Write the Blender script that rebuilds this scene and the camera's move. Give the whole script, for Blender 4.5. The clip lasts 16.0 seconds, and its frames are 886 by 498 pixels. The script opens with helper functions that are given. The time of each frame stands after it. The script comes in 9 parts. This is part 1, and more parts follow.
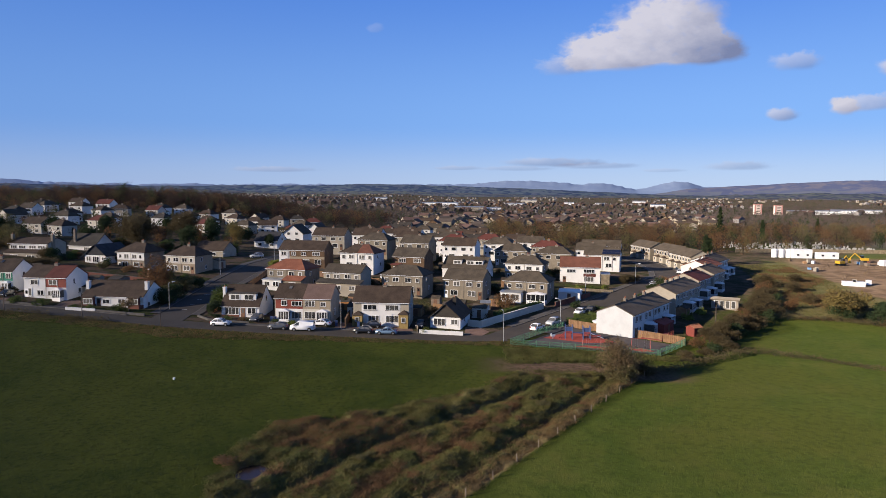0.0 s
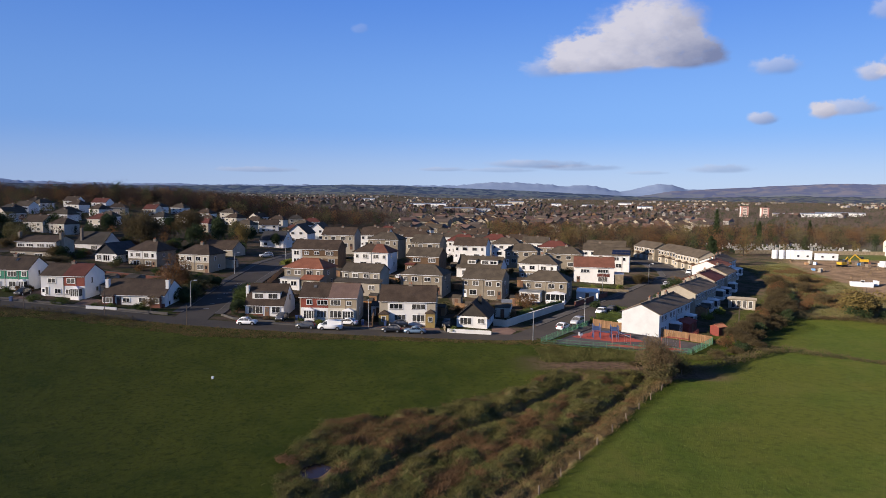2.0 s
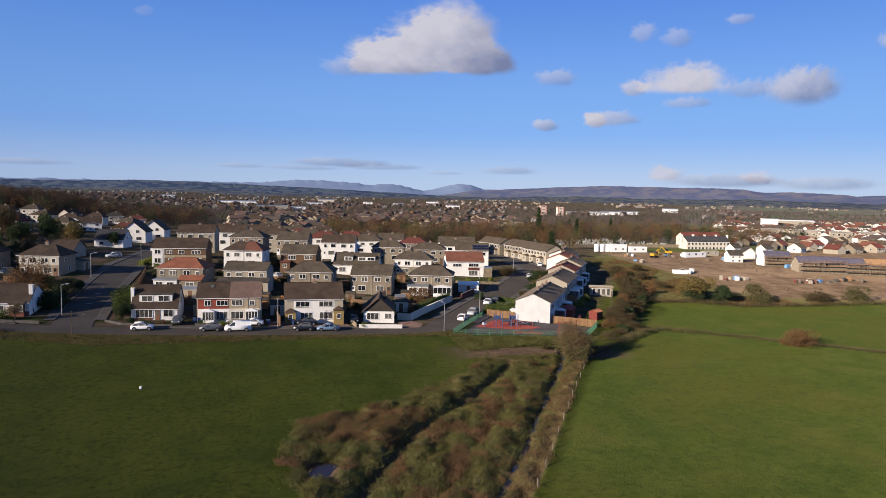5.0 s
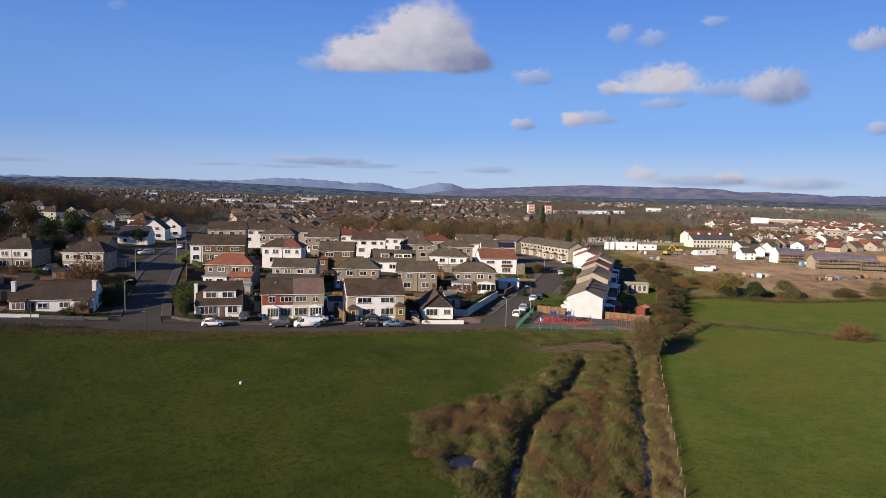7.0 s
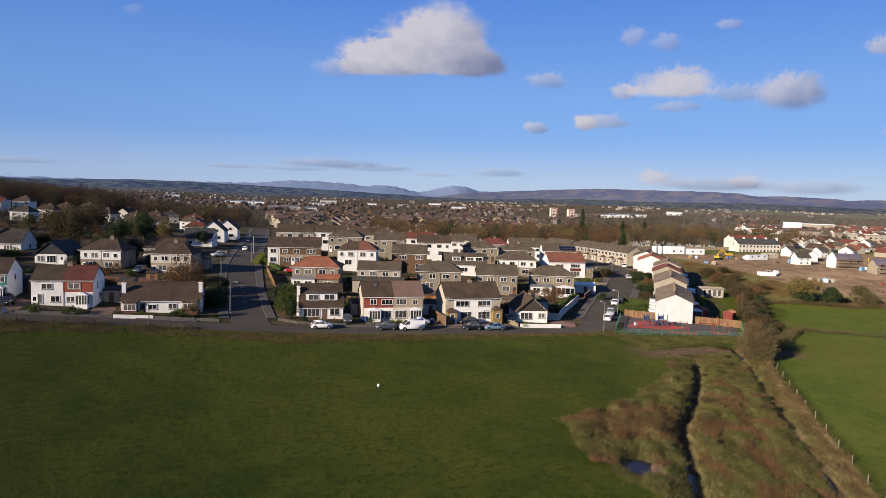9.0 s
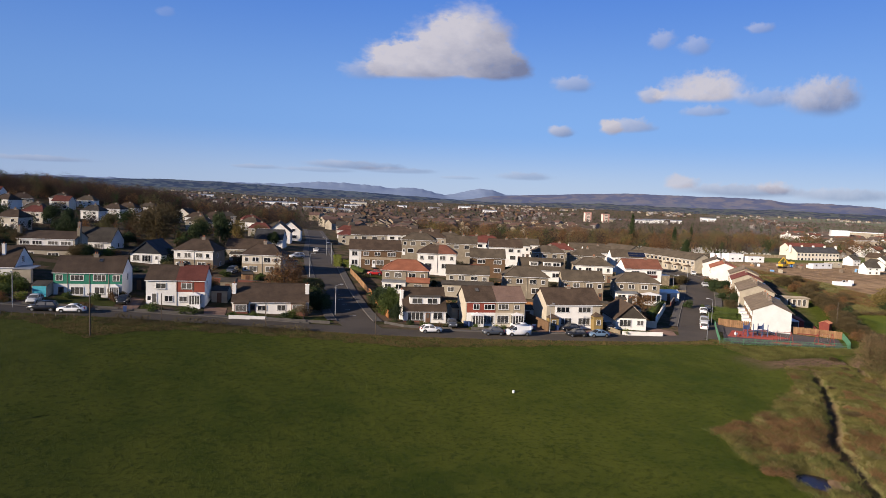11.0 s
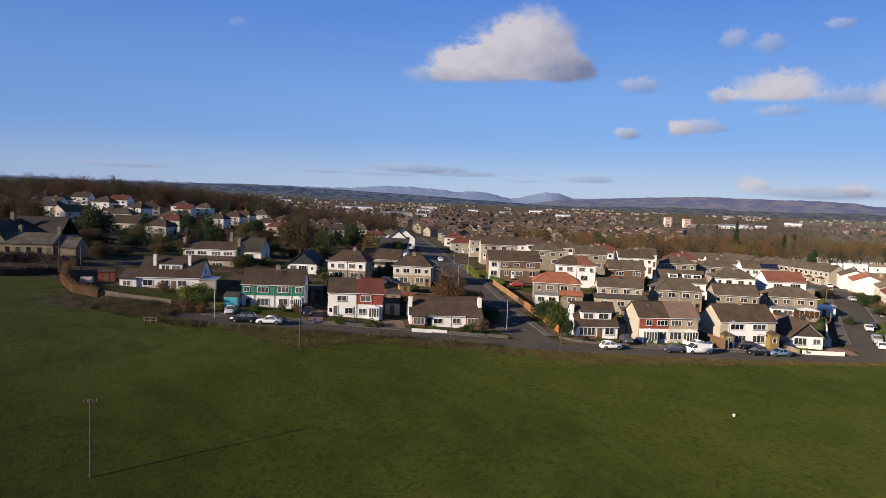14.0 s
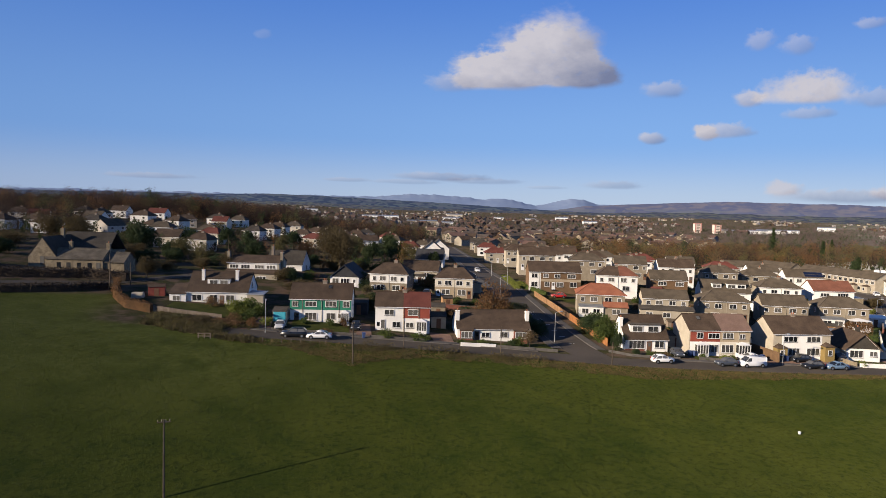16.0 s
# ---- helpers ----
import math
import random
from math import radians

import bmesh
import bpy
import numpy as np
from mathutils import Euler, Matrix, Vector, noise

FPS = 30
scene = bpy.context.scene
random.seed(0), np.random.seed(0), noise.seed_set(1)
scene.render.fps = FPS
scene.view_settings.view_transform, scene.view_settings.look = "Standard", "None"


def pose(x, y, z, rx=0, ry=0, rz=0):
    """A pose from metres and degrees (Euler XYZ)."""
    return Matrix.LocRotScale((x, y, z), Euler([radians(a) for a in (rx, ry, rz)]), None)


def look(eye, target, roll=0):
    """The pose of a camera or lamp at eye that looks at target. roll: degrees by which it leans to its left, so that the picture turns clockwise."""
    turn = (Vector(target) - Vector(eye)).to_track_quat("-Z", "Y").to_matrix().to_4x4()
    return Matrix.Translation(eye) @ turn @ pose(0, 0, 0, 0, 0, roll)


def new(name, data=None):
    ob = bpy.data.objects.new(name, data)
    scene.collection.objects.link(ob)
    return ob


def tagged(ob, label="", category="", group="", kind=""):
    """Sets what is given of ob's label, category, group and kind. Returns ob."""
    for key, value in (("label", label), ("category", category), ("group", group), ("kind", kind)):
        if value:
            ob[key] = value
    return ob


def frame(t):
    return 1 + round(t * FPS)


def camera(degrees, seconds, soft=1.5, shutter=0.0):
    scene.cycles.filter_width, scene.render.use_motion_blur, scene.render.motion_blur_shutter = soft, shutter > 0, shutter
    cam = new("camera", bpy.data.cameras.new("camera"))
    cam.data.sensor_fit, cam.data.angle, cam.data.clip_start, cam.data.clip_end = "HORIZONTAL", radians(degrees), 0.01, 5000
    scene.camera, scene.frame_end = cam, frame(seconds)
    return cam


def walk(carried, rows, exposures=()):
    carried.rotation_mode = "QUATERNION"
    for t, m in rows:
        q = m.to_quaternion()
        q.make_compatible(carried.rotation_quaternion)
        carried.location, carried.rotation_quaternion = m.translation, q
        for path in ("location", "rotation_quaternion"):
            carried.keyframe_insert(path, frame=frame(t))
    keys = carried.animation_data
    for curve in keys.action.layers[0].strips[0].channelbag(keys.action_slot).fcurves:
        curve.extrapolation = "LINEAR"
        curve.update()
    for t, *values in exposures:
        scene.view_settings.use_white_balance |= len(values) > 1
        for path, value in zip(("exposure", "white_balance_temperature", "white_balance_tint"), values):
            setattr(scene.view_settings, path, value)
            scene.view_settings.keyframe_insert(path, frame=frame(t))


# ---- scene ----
cam = camera(67.0, 16.0, soft=0.6)
PATH = [
    (0, (2.219, -2.246, 29.085), (2.219, -0.253, 28.913), 0.3),
    (0.5, (0.415, -2.145, 28.994), (0.42, -0.152, 28.823), 0.4),
    (1, (-1.834, -2.027, 28.833), (-1.821, -0.034, 28.662), 0.5),
    (1.5, (-4.24, -1.956, 28.664), (-4.215, 0.037, 28.495), 0.5),
    (2, (-6.933, -1.905, 28.515), (-6.885, 0.088, 28.347), 0.6),
    (2.5, (-9.844, -1.802, 28.293), (-9.752, 0.188, 28.127), 0.8),
    (3, (-13.294, -1.823, 28.069), (-13.104, 0.161, 27.902), 0.8),
    (3.5, (-16.766, -1.728, 27.926), (-16.477, 0.244, 27.76), 0.9),
    (4, (-20.619, -1.561, 27.83), (-20.197, 0.387, 27.666), 0.8),
    (4.5, (-24.591, -1.327, 27.848), (-24.053, 0.592, 27.685), 1.1),
    (4.7, (-26.274, -1.073, 27.821), (-25.692, 0.833, 27.658), 1.1),
    (6.8, (-43.882, 3.593, 26.917), (-43.197, 5.464, 26.752), 1.4),
    (7, (-45.605, 4.146, 26.891), (-44.923, 6.019, 26.725), 1.4),
    (7.5, (-49.879, 5.639, 26.805), (-49.197, 7.512, 26.64), 1.4),
    (8, (-54.202, 7.22, 26.734), (-53.529, 9.096, 26.572), 1.4),
    (8.5, (-58.39, 8.649, 26.669), (-57.726, 10.529, 26.508), 1.5),
    (9, (-62.639, 10.054, 26.518), (-61.99, 11.939, 26.36), 1.6),
    (11.3, (-80.288, 16.094, 26.372), (-79.719, 18.005, 26.22), 2.3),
    (11.5, (-81.873, 16.587, 26.38), (-81.314, 18.501, 26.228), 2.3),
    (12, (-85.868, 17.691, 26.483), (-85.331, 19.612, 26.331), 2.4),
    (12.5, (-89.759, 18.684, 26.576), (-89.238, 20.609, 26.424), 2.6),
    (13, (-93.583, 19.493, 26.831), (-93.086, 21.425, 26.68), 2.4),
    (13.5, (-96.726, 20.167, 27.225), (-96.271, 22.108, 27.075), 2.3),
    (14, (-99.122, 20.656, 27.688), (-98.72, 22.609, 27.539), 2.2),
    (14.5, (-100.855, 21.05, 28.083), (-100.492, 23.011, 27.94), 1.9),
    (15, (-102.043, 21.331, 28.405), (-101.705, 23.298, 28.268), 1.7),
    (15.5, (-102.828, 21.55, 28.54), (-102.497, 23.518, 28.407), 1.7),
    (16, (-103.45, 21.85, 28.667), (-103.119, 23.818, 28.538), 1.6),
]
walk(cam, [(t, look(eye, target, roll)) for t, eye, target, roll in PATH], ((0.0, 0.52, 6400, 15), (2.0, 0.52, 6420, 15), (4.5, 0.44, 6450, 15), (7.0, 0.38, 6500, 15), (11.5, 0.38, 6640, 15), (16.0, 0.37, 6730, 13.5)))

# ---- sky, sun, exposure ----
SUN_FROM = Vector((-0.89, -0.42, 0.305)).normalized()
SUN_EL = math.asin(SUN_FROM.z)
sun = new("sun", bpy.data.lights.new("sun", "SUN"))
sun.matrix_world = look(SUN_FROM * 400, (0, 0, 0))
sun.data.energy, sun.data.angle, sun.data.color = 5.6, radians(0.53), (1.0, 0.88, 0.70)


class Nodes:
    """Short notation for node trees."""

    def __init__(self, tree, fresh=True):
        self.tree = tree
        if fresh:
            tree.nodes.clear()

    def add(self, kind, **sets):
        node = self.tree.nodes.new(kind)
        for key, value in sets.items():
            setattr(node, key, value)
        return node

    def put(self, socket, value):
        if isinstance(value, bpy.types.NodeSocket):
            self.tree.links.new(value, socket)
        elif isinstance(value, tuple) and len(value) == 3 and socket.type == "RGBA":
            socket.default_value = (*value, 1)
        else:
            socket.default_value = value

    def math(self, op, a, b=0.0, c=0.0, clamp=False):
        node = self.add("ShaderNodeMath", operation=op, use_clamp=clamp)
        for socket, value in zip(node.inputs, (a, b, c)):
            self.put(socket, value)
        return node.outputs[0]

    def vec(self, op, a, b=(0, 0, 0)):
        node = self.add("ShaderNodeVectorMath", operation=op)
        self.put(node.inputs[0], a)
        self.put(node.inputs[1], b)
        return node.outputs[0]

    def noise(self, where, scale, detail=4.0, rough=0.55, distort=0.0):
        node = self.add("ShaderNodeTexNoise")
        for key, value in (("Vector", where), ("Scale", scale), ("Detail", detail), ("Roughness", rough), ("Distortion", distort)):
            self.put(node.inputs[key], value)
        return node.outputs["Fac"]

    def mix(self, fac, a, b):
        node = self.add("ShaderNodeMix", data_type="RGBA")
        self.put(node.inputs[0], fac)
        self.put(node.inputs[6], a)
        self.put(node.inputs[7], b)
        return node.outputs[2]

    def smooth(self, value, lo, hi, out_lo=0.0, out_hi=1.0):
        node = self.add("ShaderNodeMapRange", interpolation_type="SMOOTHSTEP")
        for socket, v in zip(node.inputs, (value, lo, hi, out_lo, out_hi)):
            self.put(socket, v)
        return node.outputs[0]


# Each cloud: azimuth u = x/y, height v, half width, rise, drop, whiteness, thickness.
CLOUDS = (
    (0.336, 0.202, 0.084, 0.086, 0.025, 0.58, 1.25), (0.294, 0.204, 0.074, 0.064, 0.026, 0.72, 1.2), (0.262, 0.193, 0.078, 0.042, 0.022, 0.68, 1.3), (0.212, 0.189, 0.050, 0.040, 0.018, 0.85, 0.95), (0.385, 0.190, 0.060, 0.040, 0.017, 0.22, 1.2),
    (0.180, 0.181, 0.042, 0.018, 0.014, 0.55, 0.42), (0.519, 0.172, 0.045, 0.012, 0.014, 0.6, 0.48), (0.501, 0.1025, 0.026, 0.011, 0.009, 0.42, 0.68),
    (0.160, 0.043, 0.080, 0.007, 0.007, 0.2, 0.45), (0.440, 0.036, 0.055, 0.007, 0.006, 0.25, 0.36), (0.680, 0.231, 0.032, 0.015, 0.014, 0.7, 0.40),
    (0.745, 0.223, 0.032, 0.015, 0.016, 0.7, 0.38), (0.872, 0.242, 0.032, 0.008, 0.008, 0.8, 0.40), (0.668, 0.154, 0.034, 0.016, 0.011, 0.62, 0.72),
    (0.772, 0.157, 0.100, 0.034, 0.013, 0.95, 0.95), (1.030, 0.148, 0.100, 0.030, 0.026, 0.5, 0.80), (0.900, 0.150, 0.060, 0.014, 0.014, 0.5, 0.42),
    (0.770, 0.133, 0.055, 0.010, 0.008, 0.6, 0.45), (0.621, 0.111, 0.060, 0.015, 0.009, 0.6, 0.60), (0.590, 0.108, 0.026, 0.014, 0.010, 0.75, 0.75),
    (1.275, 0.200, 0.075, 0.018, 0.012, 0.6, 0.7), (0.733, 0.035, 0.040, 0.013, 0.010, 1.0, 0.75), (0.936, 0.031, 0.045, 0.010, 0.010, 0.95, 0.6),
    (0.860, 0.026, 0.150, 0.010, 0.010, 0.35, 0.5), (1.310, 0.094, 0.055, 0.010, 0.010, 0.6, 0.6), (1.100, 0.024, 0.150, 0.009, 0.010, 0.4, 0.42),
    (-0.25, 0.030, 0.070, 0.005, 0.004, 0.3, 0.35), (0.020, 0.034, 0.040, 0.004, 0.003, 0.3, 0.32), (0.225, 0.038, 0.070, 0.005, 0.005, 0.2, 0.34), (0.110, 0.034, 0.060, 0.004, 0.004, 0.25, 0.28), (0.330, 0.031, 0.035, 0.003, 0.003, 0.25, 0.22), (-0.10, 0.235, 0.012, 0.008, 0.007, 0.8, 0.14),
)


def build_world():
    world = bpy.data.worlds.new("sky")
    world.use_nodes = True
    scene.world = world
    n = Nodes(world.node_tree)
    sky = n.add("ShaderNodeTexSky", sky_type="NISHITA", sun_disc=False, sun_elevation=SUN_EL, sun_rotation=math.atan2(SUN_FROM.x, SUN_FROM.y))
    sky.air_density, sky.dust_density, sky.ozone_density, sky.altitude = 1.0, 0.5, 3.0, 60
    where = n.add("ShaderNodeTexCoord").outputs["Generated"]
    split = n.add("ShaderNodeSeparateXYZ")
    n.put(split.inputs[0], where)
    ahead = n.math("MAXIMUM", split.outputs[1], 0.02)
    flat = n.math("SQRT", n.math("ADD", n.math("MULTIPLY", split.outputs[0], split.outputs[0]), n.math("MULTIPLY", ahead, ahead)))
    u, v = n.math("DIVIDE", split.outputs[0], ahead), n.math("DIVIDE", split.outputs[2], flat)
    plane = n.add("ShaderNodeCombineXYZ")
    n.put(plane.inputs[0], u)
    n.put(plane.inputs[1], n.math("MULTIPLY", v, 1.7))
    big, fine = n.noise(plane.outputs[0], 17.0, 7.0, 0.58), n.noise(plane.outputs[0], 58.0, 3.0, 0.52)
    wide, curl = n.math("SUBTRACT", big, 0.5), n.math("SUBTRACT", fine, 0.5)
    thick, white = 0.0, 0.0
    for cu, cv, half, up, down, pale, depth in CLOUDS:
        # Large clouds billow more than small ones.
        du = n.math("DIVIDE", n.math("SUBTRACT", n.math("ADD", u, n.math("MULTIPLY", wide, min(0.08, 1.9 * half))), cu), half)
        high_v = n.math("SUBTRACT", n.math("ADD", v, n.math("MULTIPLY", curl, min(0.032, 1.5 * up))), cv)
        low_v = n.math("SUBTRACT", n.math("ADD", v, n.math("MULTIPLY", wide, 0.2 * down)), cv)
        dv = n.math("MAXIMUM", n.math("DIVIDE", high_v, up), n.math("DIVIDE", low_v, -down))
        d = n.math("SQRT", n.math("ADD", n.math("MULTIPLY", du, du), n.math("MULTIPLY", dv, dv)))
        m = n.math("MULTIPLY", n.smooth(d, 1.12, 0.50), depth)
        shade = n.math("SUBTRACT", pale, n.math("MULTIPLY", du, 0.36))
        shade = n.math("ADD", shade, n.math("MULTIPLY", n.math("DIVIDE", n.math("SUBTRACT", v, cv), up), 0.55))
        white = n.math("ADD", white, n.math("MULTIPLY", m, shade))
        thick = n.math("ADD", thick, m)
    white = n.math("DIVIDE", white, n.math("MAXIMUM", thick, 0.01))
    white = n.math("ADD", white, n.math("MULTIPLY", n.math("SUBTRACT", big, 0.5), 1.3), clamp=True)
    soft = n.math("MULTIPLY", n.math("MINIMUM", thick, 1.0), n.smooth(fine, 0.20, 0.52, 0.85, 1.0))
    soft = n.math("MULTIPLY", soft, n.smooth(split.outputs[1], 0.05, 0.2))
    cloud = n.mix(white, (1.9, 2.3, 3.7), (6.3, 6.3, 6.9))
    # Clear autumn air: pale at the skyline, deep blue higher up.
    rise = n.math("MAXIMUM", split.outputs[2], 0.0)
    air = n.mix(n.smooth(rise, 0.0, 0.10), (4.9, 6.6, 9.0), (2.15, 4.6, 9.4))
    air = n.mix(n.smooth(rise, 0.08, 0.34), air, (0.72, 2.42, 7.9))
    air = n.mix(n.smooth(rise, 0.26, 0.75), air, (0.50, 1.12, 2.75))
    air = n.mix(n.smooth(u, 0.5, -0.9, 0.0, 0.45), air, (0.6, 1.7, 5.0))
    blue = n.mix(0.85, sky.outputs[0], air)
    back = n.add("ShaderNodeBackground")
    n.put(back.inputs[0], n.mix(n.math("MINIMUM", soft, 0.97), blue, cloud))
    back.inputs[1].default_value = 0.072
    out = n.add("ShaderNodeOutputWorld")
    n.put(out.inputs[0], back.outputs[0])


build_world()


# ---- materials ----
MATS = {}


def surface(name, dark, light, scale=0.6, fine=9.0, rough=0.85, bump=0.15, metal=0.0, gloss=0.3, vary=0.0, streak=None, leaf=0.0):
    """A rough surface whose colour wanders between two tones at two scales."""
    m = bpy.data.materials.new(name)
    m.use_nodes = True
    n = Nodes(m.node_tree)
    where = n.add("ShaderNodeNewGeometry").outputs["Position"]
    if streak:
        where = n.vec("MULTIPLY", where, streak)
    a, b = n.noise(where, scale, 5.0, 0.6), n.noise(where, fine, 4.0, 0.65)
    fac = n.math("ADD", n.smooth(a, 0.3, 0.7, 0.0, 0.65), n.smooth(b, 0.3, 0.7, 0.0, 0.35))
    if vary:
        own = n.add("ShaderNodeObjectInfo").outputs["Random"]
        fac = n.math("ADD", fac, n.math("MULTIPLY", n.math("SUBTRACT", own, 0.5), vary), clamp=True)
    shader = n.add("ShaderNodeBsdfPrincipled")
    n.put(shader.inputs["Base Color"], n.mix(fac, dark, light))
    n.put(shader.inputs["Roughness"], rough)
    n.put(shader.inputs["Metallic"], metal)
    n.put(shader.inputs["Specular IOR Level"], gloss)
    n.put(shader.inputs["Diffuse Roughness"], 1.0 if rough > 0.8 else 0.2)
    if bump:
        relief = n.add("ShaderNodeBump")
        relief.inputs["Strength"].default_value, relief.inputs["Distance"].default_value = bump, 0.05
        n.put(relief.inputs["Height"], b)
        n.put(shader.inputs["Normal"], relief.outputs[0])
    result = shader.outputs[0]
    if leaf:
        thin, blend = n.add("ShaderNodeBsdfTranslucent"), n.add("ShaderNodeMixShader")
        n.put(thin.inputs[0], n.mix(fac, dark, light))
        n.put(blend.inputs[0], leaf)
        n.put(blend.inputs[1], shader.outputs[0])
        n.put(blend.inputs[2], thin.outputs[0])
        result = blend.outputs[0]
    n.put(n.add("ShaderNodeOutputMaterial").inputs[0], result)
    MATS[name] = m
    return m


def tiled(name, dark, light, course=0.32):
    """Roof tiles: courses that follow the height, with weathered patches."""
    m = surface(name, dark, light, 0.45, 5.0, 0.9, 0.0, gloss=0.2)
    n = Nodes(m.node_tree, False)
    shader = next(x for x in n.tree.nodes if x.type == "BSDF_PRINCIPLED")
    where = next(x for x in n.tree.nodes if x.type == "NEW_GEOMETRY").outputs["Position"]
    split = n.add("ShaderNodeSeparateXYZ")
    n.put(split.inputs[0], where)
    rows = n.math("FRACT", n.math("MULTIPLY", split.outputs[2], 1.7 / course))
    relief = n.add("ShaderNodeBump")
    relief.inputs["Strength"].default_value, relief.inputs["Distance"].default_value = 0.55, 0.06
    n.put(relief.inputs["Height"], n.math("ADD", rows, n.noise(where, 4.0, 3.0)))
    n.put(shader.inputs["Normal"], relief.outputs[0])
    return m


surface("white_render", (0.62, 0.605, 0.575), (0.74, 0.725, 0.695), 0.5, 7.0, 0.9, 0.08)
surface("bright_render", (0.51, 0.515, 0.51), (0.61, 0.615, 0.61), 0.5, 7.0, 0.9, 0.08)
surface("cream_render", (0.49, 0.45, 0.375), (0.60, 0.555, 0.475), 0.5, 7.0, 0.9, 0.08)
surface("grey_roughcast", (0.1924, 0.1604, 0.1175), (0.2964, 0.2495, 0.1844), 0.7, 16.0, 0.95, 0.35)
surface("pale_roughcast", (0.3120, 0.2732, 0.2132), (0.4212, 0.3712, 0.2915), 0.7, 16.0, 0.95, 0.3)
surface("beige_clad", (0.2912, 0.2326, 0.1610), (0.3744, 0.3019, 0.2088), 0.6, 9.0, 0.9, 0.15)
surface("red_clad", (0.20, 0.045, 0.03), (0.29, 0.07, 0.045), 0.8, 9.0, 0.85, 0.15)
surface("green_clad", (0.012, 0.125, 0.080), (0.02, 0.185, 0.118), 0.8, 9.0, 0.7, 0.1)
surface("brown_brick", (0.1040, 0.0614, 0.0331), (0.1664, 0.0990, 0.0539), 0.8, 14.0, 0.9, 0.3)
surface("red_brick", (0.14, 0.050, 0.036), (0.22, 0.085, 0.060), 0.9, 14.0, 0.9, 0.3)
surface("ochre_porch", (0.19, 0.13, 0.045), (0.27, 0.19, 0.07), 0.8, 9.0, 0.8, 0.15)
surface("stone", (0.13, 0.104, 0.070), (0.31, 0.25, 0.165), 1.1, 4.0, 0.95, 0.6)
tiled("brown_tiles", (0.0412, 0.0285, 0.0203), (0.0861, 0.0597, 0.0423))
tiled("dark_tiles", (0.0328, 0.0285, 0.0243), (0.0702, 0.0606, 0.0501))
tiled("grey_tiles", (0.0506, 0.0401, 0.0290), (0.1011, 0.0802, 0.0580))
tiled("pink_tiles", (0.125, 0.080, 0.064), (0.185, 0.122, 0.098))
tiled("red_tiles", (0.17, 0.062, 0.036), (0.27, 0.105, 0.060))
tiled("dull_red_tiles", (0.11, 0.045, 0.030), (0.18, 0.075, 0.050))
tiled("maroon_tiles", (0.085, 0.028, 0.022), (0.14, 0.047, 0.036))
surface("slate", (0.028, 0.028, 0.031), (0.06, 0.060, 0.064), 0.6, 6.0, 0.85, 0.2, gloss=0.15)
surface("upvc", (0.62, 0.61, 0.60), (0.72, 0.71, 0.70), 1.0, 12.0, 0.45, 0.0, gloss=0.5)
surface("wood_door", (0.10, 0.05, 0.03), (0.16, 0.08, 0.045), 2.0, 18.0, 0.6, 0.1)
surface("blue_paint", (0.03, 0.26, 0.34), (0.05, 0.33, 0.42), 1.0, 9.0, 0.5, 0.05)
surface("chimney_render", (0.15, 0.12, 0.095), (0.27, 0.225, 0.18), 0.9, 9.0, 0.95, 0.2)
surface("terracotta", (0.26, 0.10, 0.05), (0.36, 0.15, 0.08), 2.0, 20.0, 0.85, 0.1)
surface("glass", (0.012, 0.014, 0.017), (0.105, 0.100, 0.092), 0.25, 1.5, 0.06, 0.0, gloss=0.7, vary=1.5)
surface("solar", (0.008, 0.012, 0.03), (0.015, 0.02, 0.05), 0.5, 4.0, 0.15, 0.0, gloss=0.6)
surface("asphalt", (0.0260, 0.0218, 0.0174), (0.0458, 0.0376, 0.0296), 0.15, 6.0, 0.9, 0.25)
surface("pavement_slab", (0.036, 0.033, 0.031), (0.064, 0.058, 0.053), 0.4, 7.0, 0.92, 0.2)
surface("kerb_stone", (0.075, 0.067, 0.060), (0.135, 0.122, 0.108), 0.8, 9.0, 0.9, 0.2)
surface("monoblock", (0.080, 0.048, 0.037), (0.145, 0.090, 0.068), 0.6, 11.0, 0.9, 0.25)
surface("road_paint", (0.55, 0.55, 0.52), (0.72, 0.72, 0.70), 1.0, 8.0, 0.7, 0.0)
surface("timber", (0.20, 0.11, 0.055), (0.34, 0.20, 0.10), 1.2, 14.0, 0.85, 0.2, vary=0.5)
surface("dark_timber", (0.055, 0.042, 0.031), (0.115, 0.090, 0.066), 1.2, 14.0, 0.9, 0.25)
surface("old_timber", (0.13, 0.10, 0.075), (0.24, 0.19, 0.145), 1.2, 14.0, 0.9, 0.25, vary=0.4)
surface("orange_timber", (0.27, 0.11, 0.038), (0.38, 0.165, 0.06), 1.2, 14.0, 0.8, 0.2, vary=0.4)
surface("red_stain", (0.13, 0.028, 0.022), (0.21, 0.048, 0.034), 1.2, 14.0, 0.8, 0.2)
surface("green_metal", (0.05, 0.15, 0.085), (0.09, 0.21, 0.125), 1.0, 9.0, 0.45, 0.0, gloss=0.5)
surface("galvanised", (0.24, 0.25, 0.26), (0.36, 0.37, 0.38), 1.0, 14.0, 0.5, 0.05, metal=0.6)
surface("red_rubber", (0.15, 0.026, 0.018), (0.24, 0.048, 0.034), 0.5, 10.0, 0.9, 0.2)
surface("dark_rubber", (0.035, 0.03, 0.03), (0.06, 0.05, 0.05), 0.7, 14.0, 0.9, 0.2)
surface("blue_metal", (0.03, 0.055, 0.14), (0.05, 0.08, 0.18), 1.0, 9.0, 0.5, 0.0, gloss=0.4)
surface("red_metal", (0.20, 0.035, 0.03), (0.27, 0.05, 0.04), 1.0, 9.0, 0.5, 0.0, gloss=0.4)
